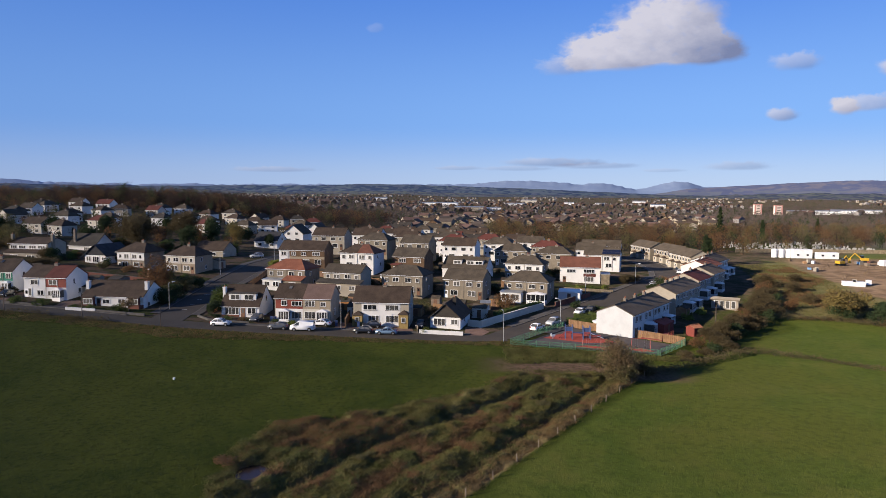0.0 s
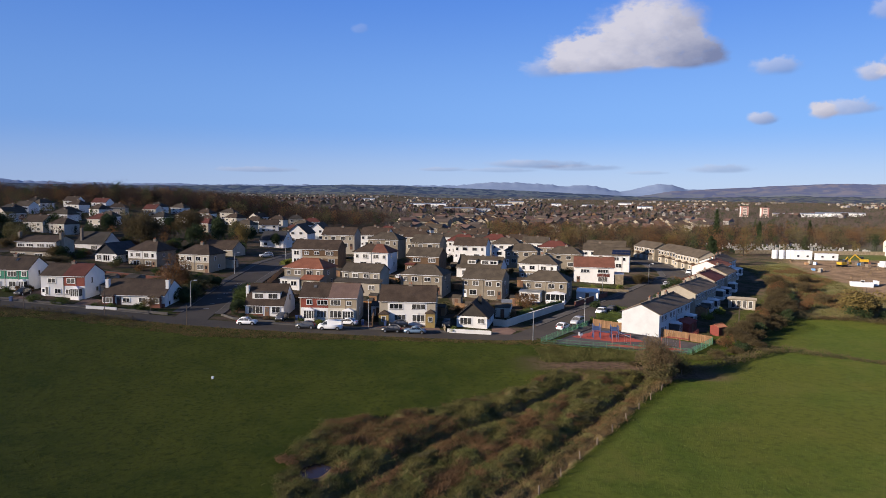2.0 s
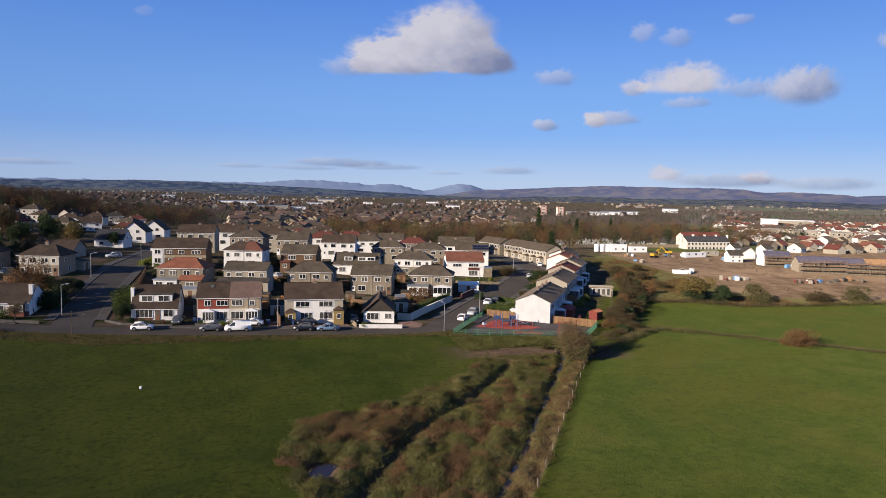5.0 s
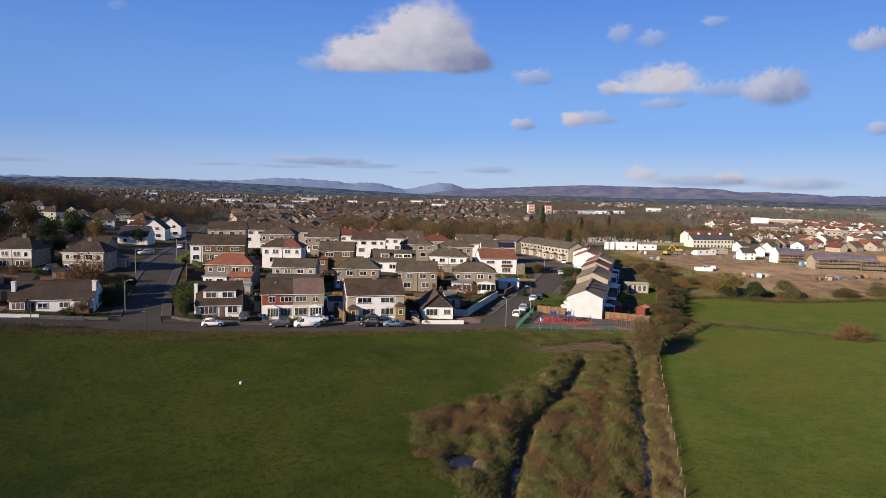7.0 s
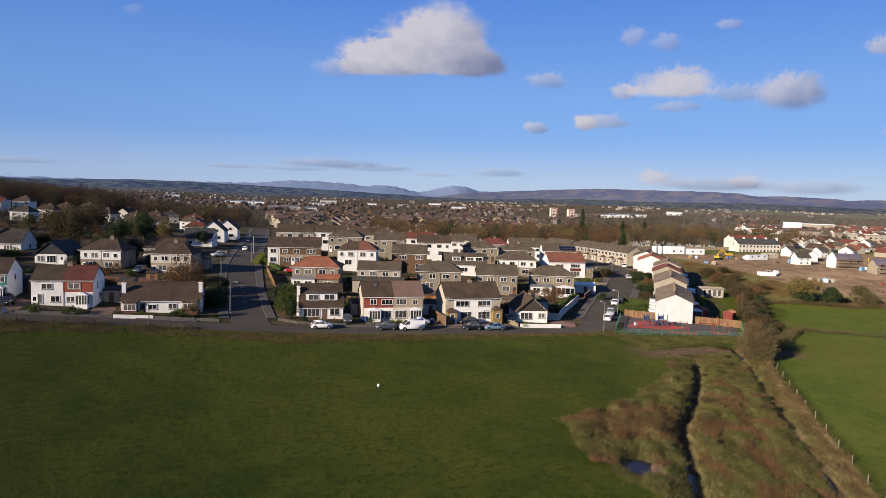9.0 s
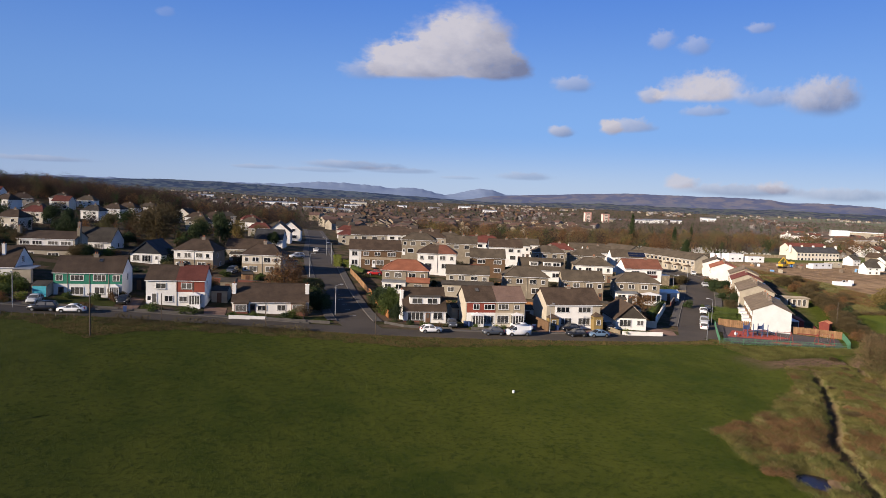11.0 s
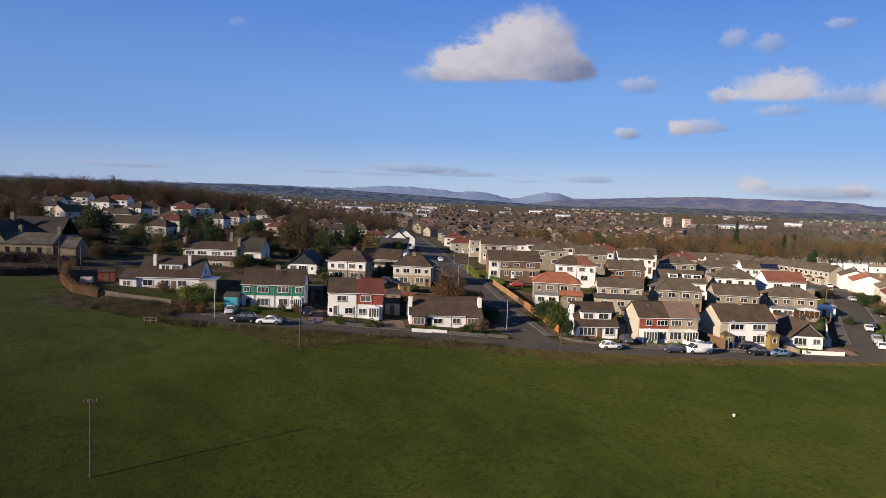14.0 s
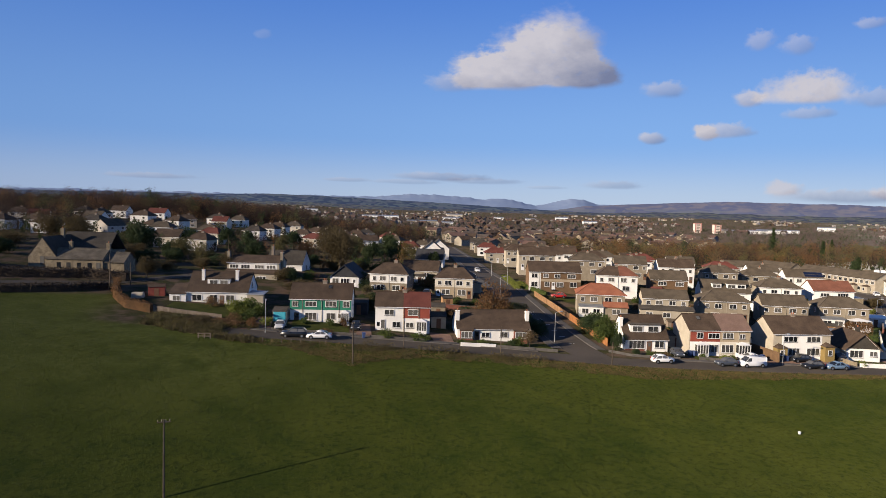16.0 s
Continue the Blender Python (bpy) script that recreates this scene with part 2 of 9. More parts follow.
surface("steel", (0.5, 0.5, 0.52), (0.62, 0.62, 0.64), 1.0, 9.0, 0.3, 0.0, metal=0.9)
surface("tyre", (0.012, 0.012, 0.012), (0.025, 0.025, 0.025), 2.0, 20.0, 0.9, 0.1)
for paint, tone in (("white", (0.72, 0.72, 0.72)), ("silver", (0.40, 0.41, 0.42)), ("black", (0.012, 0.013, 0.016)), ("grey", (0.055, 0.062, 0.075)), ("blue", (0.13, 0.20, 0.29)), ("red", (0.42, 0.02, 0.018))):
    surface("paint_" + paint, tuple(0.92 * c for c in tone), tone, 0.8, 6.0, 0.28, 0.0, gloss=0.6)
surface("lamp_red", (0.25, 0.01, 0.01), (0.35, 0.02, 0.02), 2.0, 9.0, 0.3, 0.0)
surface("lamp_clear", (0.55, 0.57, 0.6), (0.7, 0.72, 0.75), 2.0, 9.0, 0.15, 0.0, gloss=0.7)
surface("bark", (0.055, 0.042, 0.032), (0.12, 0.095, 0.075), 1.0, 9.0, 0.95, 0.5)
surface("bare_twigs", (0.060, 0.045, 0.021), (0.132, 0.100, 0.047), 0.35, 2.5, 0.95, 0.0, leaf=0.35)
surface("dark_bark", (0.030, 0.022, 0.017), (0.066, 0.050, 0.038), 1.0, 9.0, 0.95, 0.5)
surface("wood_twigs", (0.030, 0.018, 0.013), (0.072, 0.044, 0.029), 0.06, 0.8, 0.95, 0.0, leaf=0.12)
surface("tan_twigs", (0.10, 0.070, 0.038), (0.22, 0.155, 0.080), 0.5, 3.0, 0.95, 0.0, leaf=0.35)
surface("rust_leaves", (0.11, 0.060, 0.026), (0.22, 0.115, 0.048), 0.5, 3.0, 0.9, 0.0, leaf=0.35)
surface("gold_leaves", (0.12, 0.092, 0.030), (0.24, 0.175, 0.055), 0.5, 3.0, 0.9, 0.0, leaf=0.35)
surface("olive_leaves", (0.075, 0.070, 0.028), (0.155, 0.135, 0.055), 0.4, 3.0, 0.9, 0.0, leaf=0.35)
surface("evergreen", (0.018, 0.032, 0.012), (0.055, 0.078, 0.026), 0.5, 3.0, 0.85, 0.0, leaf=0.25)
surface("hedge_green", (0.040, 0.062, 0.013), (0.100, 0.130, 0.029), 0.6, 4.0, 0.85, 0.0, leaf=0.3)
surface("lime_leaves", (0.11, 0.13, 0.02), (0.21, 0.23, 0.045), 0.6, 4.0, 0.85, 0.0, leaf=0.3)
surface("dead_grass", (0.115, 0.076, 0.032), (0.24, 0.160, 0.068), 0.25, 7.0, 0.95, 0.0, leaf=0.3)
surface("bracken", (0.105, 0.060, 0.027), (0.23, 0.132, 0.059), 0.25, 7.0, 0.95, 0.0, leaf=0.3)
surface("bramble", (0.066, 0.062, 0.017), (0.190, 0.168, 0.052), 0.3, 7.0, 0.95, 0.0, leaf=0.3)
surface("dark_bramble", (0.060, 0.048, 0.022), (0.140, 0.110, 0.050), 0.3, 7.0, 0.95, 0.0, leaf=0.2)
surface("gloomy_hedge", (0.030, 0.021, 0.015), (0.074, 0.052, 0.034), 0.3, 5.0, 0.95, 0.0, leaf=0.1)
surface("tall_grass", (0.052, 0.064, 0.014), (0.158, 0.168, 0.048), 0.3, 7.0, 0.95, 0.0, leaf=0.3)
surface("pasture_blades", (0.058, 0.076, 0.013), (0.108, 0.119, 0.023), 0.5, 9.0, 0.95, 0.0, leaf=0.25)
surface("lawn", (0.031, 0.043, 0.006), (0.076, 0.084, 0.0145), 0.5, 9.0, 0.95, 0.0, leaf=0.5)
# Brown tile lightened to stand for sun grazing the terrace roofs.
tiled("sunlit_brown_tiles", (0.0889, 0.0677, 0.0485), (0.1544, 0.1194, 0.0861))
surface("site_earth", (0.12, 0.082, 0.052), (0.22, 0.155, 0.098), 0.08, 1.5, 0.95, 0.3)
surface("site_white", (0.70, 0.70, 0.69), (0.80, 0.80, 0.79), 0.5, 5.0, 0.6, 0.0)
surface("digger_yellow", (0.45, 0.26, 0.02), (0.58, 0.36, 0.03), 1.0, 6.0, 0.5, 0.0)
surface("pallet_blue", (0.12, 0.28, 0.50), (0.22, 0.40, 0.62), 0.5, 4.0, 0.8, 0.0)
surface("tower_red", (0.34, 0.17, 0.15), (0.44, 0.23, 0.20), 0.2, 3.0, 0.9, 0.0)
surface("tower_pale", (0.50, 0.42, 0.37), (0.62, 0.54, 0.48), 0.2, 3.0, 0.9, 0.0)
surface("far_brown", (0.046, 0.035, 0.029), (0.092, 0.071, 0.058), 0.02, 0.4, 0.95, 0.0)
surface("far_red", (0.075, 0.044, 0.036), (0.125, 0.076, 0.062), 0.02, 0.4, 0.95, 0.0)
surface("far_wall", (0.13, 0.115, 0.105), (0.40, 0.375, 0.355), 0.012, 0.06, 0.95, 0.0)


def hillside(name, wood, field, moor, cell, top, bottom):
    """A far slope: a patchwork of fields and plantations that gives way to open moor higher up."""
    m = bpy.data.materials.new(name)
    m.use_nodes = True
    n = Nodes(m.node_tree)
    where = n.add("ShaderNodeNewGeometry").outputs["Position"]
    squash = n.vec("MULTIPLY", where, (1.0, 0.6, 4.0))
    jitter = n.noise(squash, 0.01, 4.0, 0.6)
    cells = n.add("ShaderNodeTexVoronoi")
    n.put(cells.inputs["Vector"], squash)
    cells.inputs["Scale"].default_value = 1.0 / cell
    split = n.add("ShaderNodeSeparateColor")
    n.put(split.inputs[0], cells.outputs["Color"])
    col = n.mix(n.smooth(split.outputs[0], 0.35, 0.75), wood, field)
    col = n.mix(n.smooth(split.outputs[1], 0.7, 0.9, 0.0, 0.6), col, moor)
    height = n.add("ShaderNodeSeparateXYZ")
    n.put(height.inputs[0], where)
    open_land = n.smooth(n.math("ADD", height.outputs[2], n.math("MULTIPLY", n.math("SUBTRACT", jitter, 0.5), 70.0)), bottom, top)
    rough = n.mix(n.smooth(n.noise(n.vec("MULTIPLY", where, (1.0, 1.0, 1.6)), 0.010, 5.0, 0.6), 0.42, 0.58), wood, moor)
    col = n.mix(open_land, col, rough)
    shader = n.add("ShaderNodeBsdfPrincipled")
    n.put(shader.inputs["Base Color"], col)
    shader.inputs["Roughness"].default_value, shader.inputs["Specular IOR Level"].default_value = 1.0, 0.0
    n.put(n.add("ShaderNodeOutputMaterial").inputs[0], shader.outputs[0])
    MATS[name] = m


# Aerial haze is painted into these slope colours as a blue tint.
hillside("hazy_mountain", (0.185, 0.245, 0.365), (0.195, 0.255, 0.373), (0.205, 0.265, 0.380), 90.0, 40.0, 10.0)
hillside("hazy_upland", (0.046, 0.068, 0.116), (0.098, 0.128, 0.154), (0.112, 0.128, 0.168), 34.0, 110.0, 60.0)
hillside("hazy_foothill", (0.066, 0.080, 0.110), (0.120, 0.136, 0.126), (0.135, 0.132, 0.150), 24.0, 400.0, 300.0)
hillside("hazy_moor", (0.104, 0.122, 0.200), (0.140, 0.158, 0.195), (0.168, 0.165, 0.205), 60.0, 62.0, 30.0)
tiled("lichen_slate", (0.050, 0.043, 0.035), (0.150, 0.128, 0.100))
tiled("purple_slate", (0.060, 0.055, 0.080), (0.110, 0.100, 0.140))
# Paler, greyer twigs: distance haze is put into the far trees' colour.
surface("hazed_twigs", (0.066, 0.050, 0.046), (0.122, 0.094, 0.086), 0.004, 0.06, 0.95, 0.0)
surface("headstone", (0.30, 0.29, 0.27), (0.48, 0.47, 0.44), 0.4, 3.0, 0.85, 0.1)


def water_material():
    m = bpy.data.materials.new("dark_water")
    m.use_nodes = True
    n = Nodes(m.node_tree)
    where = n.add("ShaderNodeNewGeometry").outputs["Position"]
    shader = n.add("ShaderNodeBsdfPrincipled")
    shader.inputs["Base Color"].default_value = (0.026, 0.017, 0.014, 1)
    shader.inputs["Roughness"].default_value, shader.inputs["Specular IOR Level"].default_value = 0.20, 0.14
    relief = n.add("ShaderNodeBump")
    relief.inputs["Strength"].default_value, relief.inputs["Distance"].default_value = 0.12, 0.02
    n.put(relief.inputs["Height"], n.noise(where, 3.0, 3.0))
    n.put(shader.inputs["Normal"], relief.outputs[0])
    n.put(n.add("ShaderNodeOutputMaterial").inputs[0], shader.outputs[0])
    MATS["dark_water"] = m


water_material()


# ---- the lie of the land ----
DITCH_MAIN = ((33.5, 112.5), (28.9, 105.5), (19.0, 91.0), (16.0, 86.5), (9.2, 76.2), (3.0, 67.0), (-4.0, 57.2), (-12.0, 45.0), (-20.0, 32.0))
DITCH_SIDE = ((18.8, 106.0), (11.4, 97.0), (5.1, 89.6), (-1.4, 83.2), (-5.8, 79.4), (-11.1, 71.0), (-15.7, 64.4), (-18.4, 59.6))


def smoothstep(a, b, v):
    t = np.clip((v - a) / (b - a), 0, 1)
    return t * t * (3 - 2 * t)


def near_line(x, y, line):
    best = np.full(np.shape(x), 1e9)
    for (ax, ay), (bx, by) in zip(line, line[1:]):
        dx, dy = bx - ax, by - ay
        t = np.clip(((x - ax) * dx + (y - ay) * dy) / (dx * dx + dy * dy), 0, 1)
        best = np.minimum(best, np.hypot(x - ax - t * dx, y - ay - t * dy))
    return best


def ripple(x, y, size, seed=0.0):
    """Cheap smooth noise between -1 and 1."""
    a, b = x / size + seed, y / size - seed
    return (np.sin(1.7 * a + 1.3 * np.sin(0.9 * b + seed)) + np.sin(1.9 * b + 1.1 * np.sin(1.4 * a)) + np.sin(2.9 * a - 2.3 * b + seed)) / 3


def rough_ground(x, y):
    """How far a place lies in the overgrown strip round the ditches: 0 to 1."""
    edge = np.interp(y, (40, 62, 70, 78, 85, 87, 91, 98, 104, 111, 114), (-30, -22, -22.3, -22.3, -20, -12, -5, 5.8, 11, 16.5, 18))
    edge = edge + 0.9 * ripple(x, y, 3.1, 2.0)
    fence = np.interp(y, (40, 56, 66, 84, 95, 106, 114), (-12, -0.8, 6.6, 19, 26, 35, 40))
    return smoothstep(-0.4, 1.4, x - edge) * smoothstep(-0.2, 1.0, fence - x) * smoothstep(110.5, 106.5, y) * smoothstep(14, 30, y)


def land(x, y, ditches=True):
    x, y = np.asarray(x, float), np.asarray(y, float)
    xc = np.clip(x, -190, 150)
    w = smoothstep(75, 145, y)
    z = (-0.2 - 0.032 * xc + 0.0001 * xc * xc) * w - 1.9 * (1 - w)
    z = z + 0.065 * (np.clip(y, 145, 205) - 145) - 0.012 * (np.clip(y, 205, 300) - 205) - 0.006 * (np.clip(y, 300, 1050) - 300)
    z = z + 8.5 * np.exp(-(((x + 260) / 190) ** 2) - ((y - 470) / 170) ** 2)
    z = z + 4 * smoothstep(2600, 4700, y)
    if ditches:
        rough = rough_ground(x, y)
        along_ditch, across = 0.56 * x + 0.83 * y, 0.83 * x - 0.56 * y
        z = z + rough * (0.15 * np.sin(1.75 * across + 1.6 * ripple(x, y, 5.0)) * (0.6 + 0.4 * ripple(along_ditch, across, 4.0)) + 0.26 * ripple(x, y, 0.8) + 0.34 * ripple(0.9 * x + 0.4 * y, y - 0.3 * x, 1.35, 4.0) + 0.30 * ripple(x, y, 2.6, 1.0))
        z = z + 0.06 * smoothstep(130, 118, y) * ripple(x, y, 11.0, 3.0)
        z = z - 1.15 * np.exp(-((near_line(x, y, DITCH_MAIN) / 0.85) ** 2)) - 1.9 * np.exp(-((near_line(x, y, DITCH_SIDE) / 1.25) ** 2))
        z = z - 1.1 * np.exp(-(((x + 18.9) / 1.9) ** 2) - ((y - 69.6) / 2.4) ** 2)
    return z


def high(x, y):
    return float(land(x, y))


def build_ground():
    def lines(stops):
        out = []
        for a, b, step in stops:
            out.append(np.arange(a, b - 0.001, step))
        return np.concatenate(out)

    xs = lines(((-5200, -1200, 200), (-1200, -420, 40), (-420, -190, 8), (-190, -25, 1.5), (-25, 42, 0.5), (42, 160, 1.5), (160, 420, 6), (420, 1400, 40), (1400, 5401, 200)))
    ys = lines(((-1200, -200, 100), (-200, 20, 12), (20, 52, 2), (52, 114, 0.5), (114, 215, 1.5), (215, 420, 5), (420, 1200, 30), (1200, 4900, 150)))
    gx, gy = np.meshgrid(xs, ys)
    gz = land(gx, gy)
    me = bpy.data.meshes.new("ground")
    nx, ny = len(xs), len(ys)
    idx = np.arange(nx * ny).reshape(ny, nx)
    quads = np.stack((idx[:-1, :-1], idx[:-1, 1:], idx[1:, 1:], idx[1:, :-1]), -1).reshape(-1, 4)
    me.vertices.add(nx * ny)
    me.vertices.foreach_set("co", np.stack((gx, gy, gz), -1).ravel())
    me.loops.add(quads.size)
    me.loops.foreach_set("vertex_index", quads.ravel())
    me.polygons.add(len(quads))
    me.polygons.foreach_set("loop_start", np.arange(0, quads.size, 4))
    me.polygons.foreach_set("use_smooth", np.ones(len(quads), bool))
    me.update(calc_edges=True)
    dirt = smoothstep(5.6, 2.2, np.abs(gy - (110.8 - 0.13 * (gx - 24)) + 1.6 * ripple(gx, gy, 4))) * smoothstep(6, 18, gx) * smoothstep(47, 38, gx)
    dirt = np.maximum(dirt, smoothstep(1.0, 0.3, near_line(gx, gy, DITCH_MAIN)) * 0.8)
    dirt = np.maximum(dirt, smoothstep(1.0, 0.3, near_line(gx, gy, DITCH_SIDE)) * 0.8)
    dirt = np.maximum(dirt, 0.9 * smoothstep(1.5, 0.9, np.hypot((gx + 18.9) / 1.9, (gy - 69.6) / 2.2)))
    west = np.interp(gy, (150, 153, 162, 174, 193, 210, 250, 290), (160, 155, 126, 121, 122.5, 125, 137, 150))
    site = smoothstep(-2, 3, gx - west + 2.5 * ripple(gx, gy, 7)) * smoothstep(150, 154, gy) * smoothstep(300, 285, gy) * smoothstep(420, 380, gx)
    town = smoothstep(133, 136, gy - 0.13 * np.maximum(0, -gx - 45)) * np.maximum(smoothstep(-150, -140, gx), smoothstep(0, 5, gy - 166 - 0.2 * (gx + 150)) * smoothstep(-420, -380, gx)) * smoothstep(66, 58, gx - 0.8 * (gy - 150))
    far = smoothstep(270, 420, gy)
    dry = smoothstep(2.0, 0.0, np.abs(near_line(gx, gy, ((34, 104), (0, 55), (-20, 28))) - 1.0)) * rough_ground(gx, gy)
    # North bank of the far hedge, between the building site and the meadow.
    bank = smoothstep(-1, 2, gx - np.interp(gy, (128, 143, 164, 198, 240, 290), (54, 66, 84, 101, 120, 140)) + 1.5 * ripple(gx, gy, 4.0)) * smoothstep(0, 3, gy - np.interp(gx, (60, 84, 97, 110, 150), (134, 158, 157, 150, 149))) * (1 - site) * smoothstep(290, 260, gy)
    pasture = smoothstep(-0.5, 1.5, gx - np.interp(gy, (30, 55, 66, 84, 106, 112, 128, 150), (-18, 0, 7.5, 20, 36, 40, 60, 84)))
    for name, values in (("pasture", pasture), ("rough", np.maximum(rough_ground(gx, gy), bank)), ("dirt", dirt), ("site", site), ("town", town * (1 - site) * (1 - bank)), ("far", far), ("dry", dry)):
        me.attributes.new(name, "FLOAT", "POINT").data.foreach_set("value", values.ravel().astype(np.float32))
    m = bpy.data.materials.new("meadow")
    m.use_nodes = True
    n = Nodes(m.node_tree)
    where = n.add("ShaderNodeNewGeometry").outputs["Position"]
    mask = {k: n.add("ShaderNodeAttribute", attribute_name=k).outputs["Fac"] for k in ("rough", "dirt", "site", "town", "far", "dry", "pasture")}
    broad, mid, tuft, blade = n.noise(where, 0.028, 5.0, 0.6), n.noise(where, 0.22, 5.0, 0.6), n.noise(where, 1.3, 5.0, 0.7), n.noise(where, 7.0, 3.0, 0.7)
    grass = n.mix(n.smooth(broad, 0.35, 0.65), (0.0221, 0.0345, 0.0043), (0.0443, 0.0534, 0.0075))
    grass = n.mix(n.smooth(mid, 0.35, 0.75, 0.0, 0.55), grass, (0.0597, 0.0658, 0.0104))
    grass = n.mix(n.smooth(tuft, 0.47, 0.64, 0.0, 0.68), grass, (0.0139, 0.0232, 0.0032))
    grass = n.mix(n.smooth(blade, 0.5, 0.74, 0.0, 0.45), grass, (0.0771, 0.0857, 0.0154))
    grass = n.mix(n.math("MULTIPLY", mask["pasture"], 0.8), grass, n.mix(n.smooth(broad, 0.42, 0.58), n.mix(n.smooth(mid, 0.3, 0.7), (0.0465, 0.0674, 0.0106), (0.0703, 0.0864, 0.0163)), (0.0647, 0.0733, 0.0133)))
    # Grazed tussocks and paler trodden patches.
    grass = n.mix(n.math("MULTIPLY", mask["pasture"], n.smooth(tuft, 0.46, 0.64, 0.0, 0.50)), grass, (0.0260, 0.0400, 0.0066))
    grass = n.mix(n.math("MULTIPLY", mask["pasture"], n.smooth(n.noise(where, 0.075, 4.0, 0.7), 0.50, 0.66, 0.0, 0.40)), grass, (0.0830, 0.0800, 0.0190))
    # Paler turf in the corner beside the lane.
    split = n.add("ShaderNodeSeparateXYZ")
    n.put(split.inputs[0], where)
    faded = n.math("MULTIPLY", n.smooth(split.outputs[0], -96, -118), n.smooth(split.outputs[1], 96, 128))
    grass = n.mix(n.math("MULTIPLY", faded, n.smooth(mid, 0.32, 0.58, 0.25, 0.85)), grass, n.mix(n.smooth(tuft, 0.4, 0.65), (0.050, 0.060, 0.011), (0.076, 0.083, 0.020)))
    wild = n.mix(n.smooth(mid, 0.35, 0.65), (0.075, 0.078, 0.024), (0.13, 0.098, 0.046))
    wild = n.mix(n.smooth(tuft, 0.4, 0.65), wild, (0.135, 0.125, 0.052))
    mud = n.mix(n.smooth(tuft, 0.35, 0.65), (0.066, 0.041, 0.029), (0.118, 0.078, 0.053))
    earth = n.mix(n.smooth(mid, 0.35, 0.65), (0.098, 0.066, 0.041), (0.175, 0.120, 0.076))
    earth = n.mix(n.smooth(broad, 0.50, 0.66, 0.0, 0.8), earth, (0.215, 0.150, 0.096))
    earth = n.mix(n.smooth(tuft, 0.52, 0.72, 0.0, 0.7), earth, (0.095, 0.064, 0.040))
    yard = n.mix(n.smooth(mid, 0.42, 0.58), (0.034, 0.034, 0.014), (0.078, 0.055, 0.039))
    # Plain tones are lightened and greyed to stand in for distance haze.
    plain = n.mix(n.smooth(n.noise(where, 0.0045, 6.0, 0.65), 0.40, 0.62), (0.090, 0.078, 0.070), (0.078, 0.088, 0.062))
    plain = n.mix(n.smooth(n.noise(where, 0.016, 5.0, 0.7), 0.5, 0.62), plain, (0.056, 0.052, 0.054))
    plots = n.add("ShaderNodeTexVoronoi")
    n.put(plots.inputs["Vector"], n.vec("MULTIPLY", where, (0.6, 1.0, 0.0)))
    plots.inputs["Scale"].default_value = 0.0105
    pick_plot = n.add("ShaderNodeSeparateColor")
    n.put(pick_plot.inputs[0], plots.outputs["Color"])
    tilled = n.mix(n.smooth(pick_plot.outputs[1], 0.3, 0.7), (0.072, 0.100, 0.054), (0.130, 0.114, 0.094))
    plain = n.mix(n.smooth(pick_plot.outputs[0], 0.52, 0.62), plain, tilled)
    colour = n.mix(mask["far"], grass, plain)
    colour = n.mix(mask["town"], colour, yard)
    colour = n.mix(n.math("MULTIPLY", mask["rough"], n.smooth(mid, 0.2, 0.5, 0.6, 1.0)), colour, wild)
    colour = n.mix(mask["dry"], colour, n.mix(n.smooth(tuft, 0.35, 0.65), (0.13, 0.085, 0.042), (0.22, 0.165, 0.085)))
    colour = n.mix(mask["site"], colour, earth)
    colour = n.mix(n.math("MULTIPLY", mask["dirt"], n.smooth(tuft, 0.25, 0.5, 0.45, 1.0)), colour, mud)
    shader = n.add("ShaderNodeBsdfPrincipled")
    n.put(shader.inputs["Base Color"], colour)
    shader.inputs["Roughness"].default_value, shader.inputs["Specular IOR Level"].default_value = 0.95, 0.06
    shader.inputs["Diffuse Roughness"].default_value = 1.0
    relief = n.add("ShaderNodeBump")
    relief.inputs["Strength"].default_value, relief.inputs["Distance"].default_value = 0.55, 0.32
    n.put(relief.inputs["Height"], n.math("ADD", tuft, n.math("MULTIPLY", blade, 0.5)))
    n.put(shader.inputs["Normal"], relief.outputs[0])
    n.put(n.add("ShaderNodeOutputMaterial").inputs[0], shader.outputs[0])
    me.materials.append(m)
    return tagged(new("ground", me), "wide grass meadow with an overgrown ditch strip", "ground", kind="structure")


build_ground()


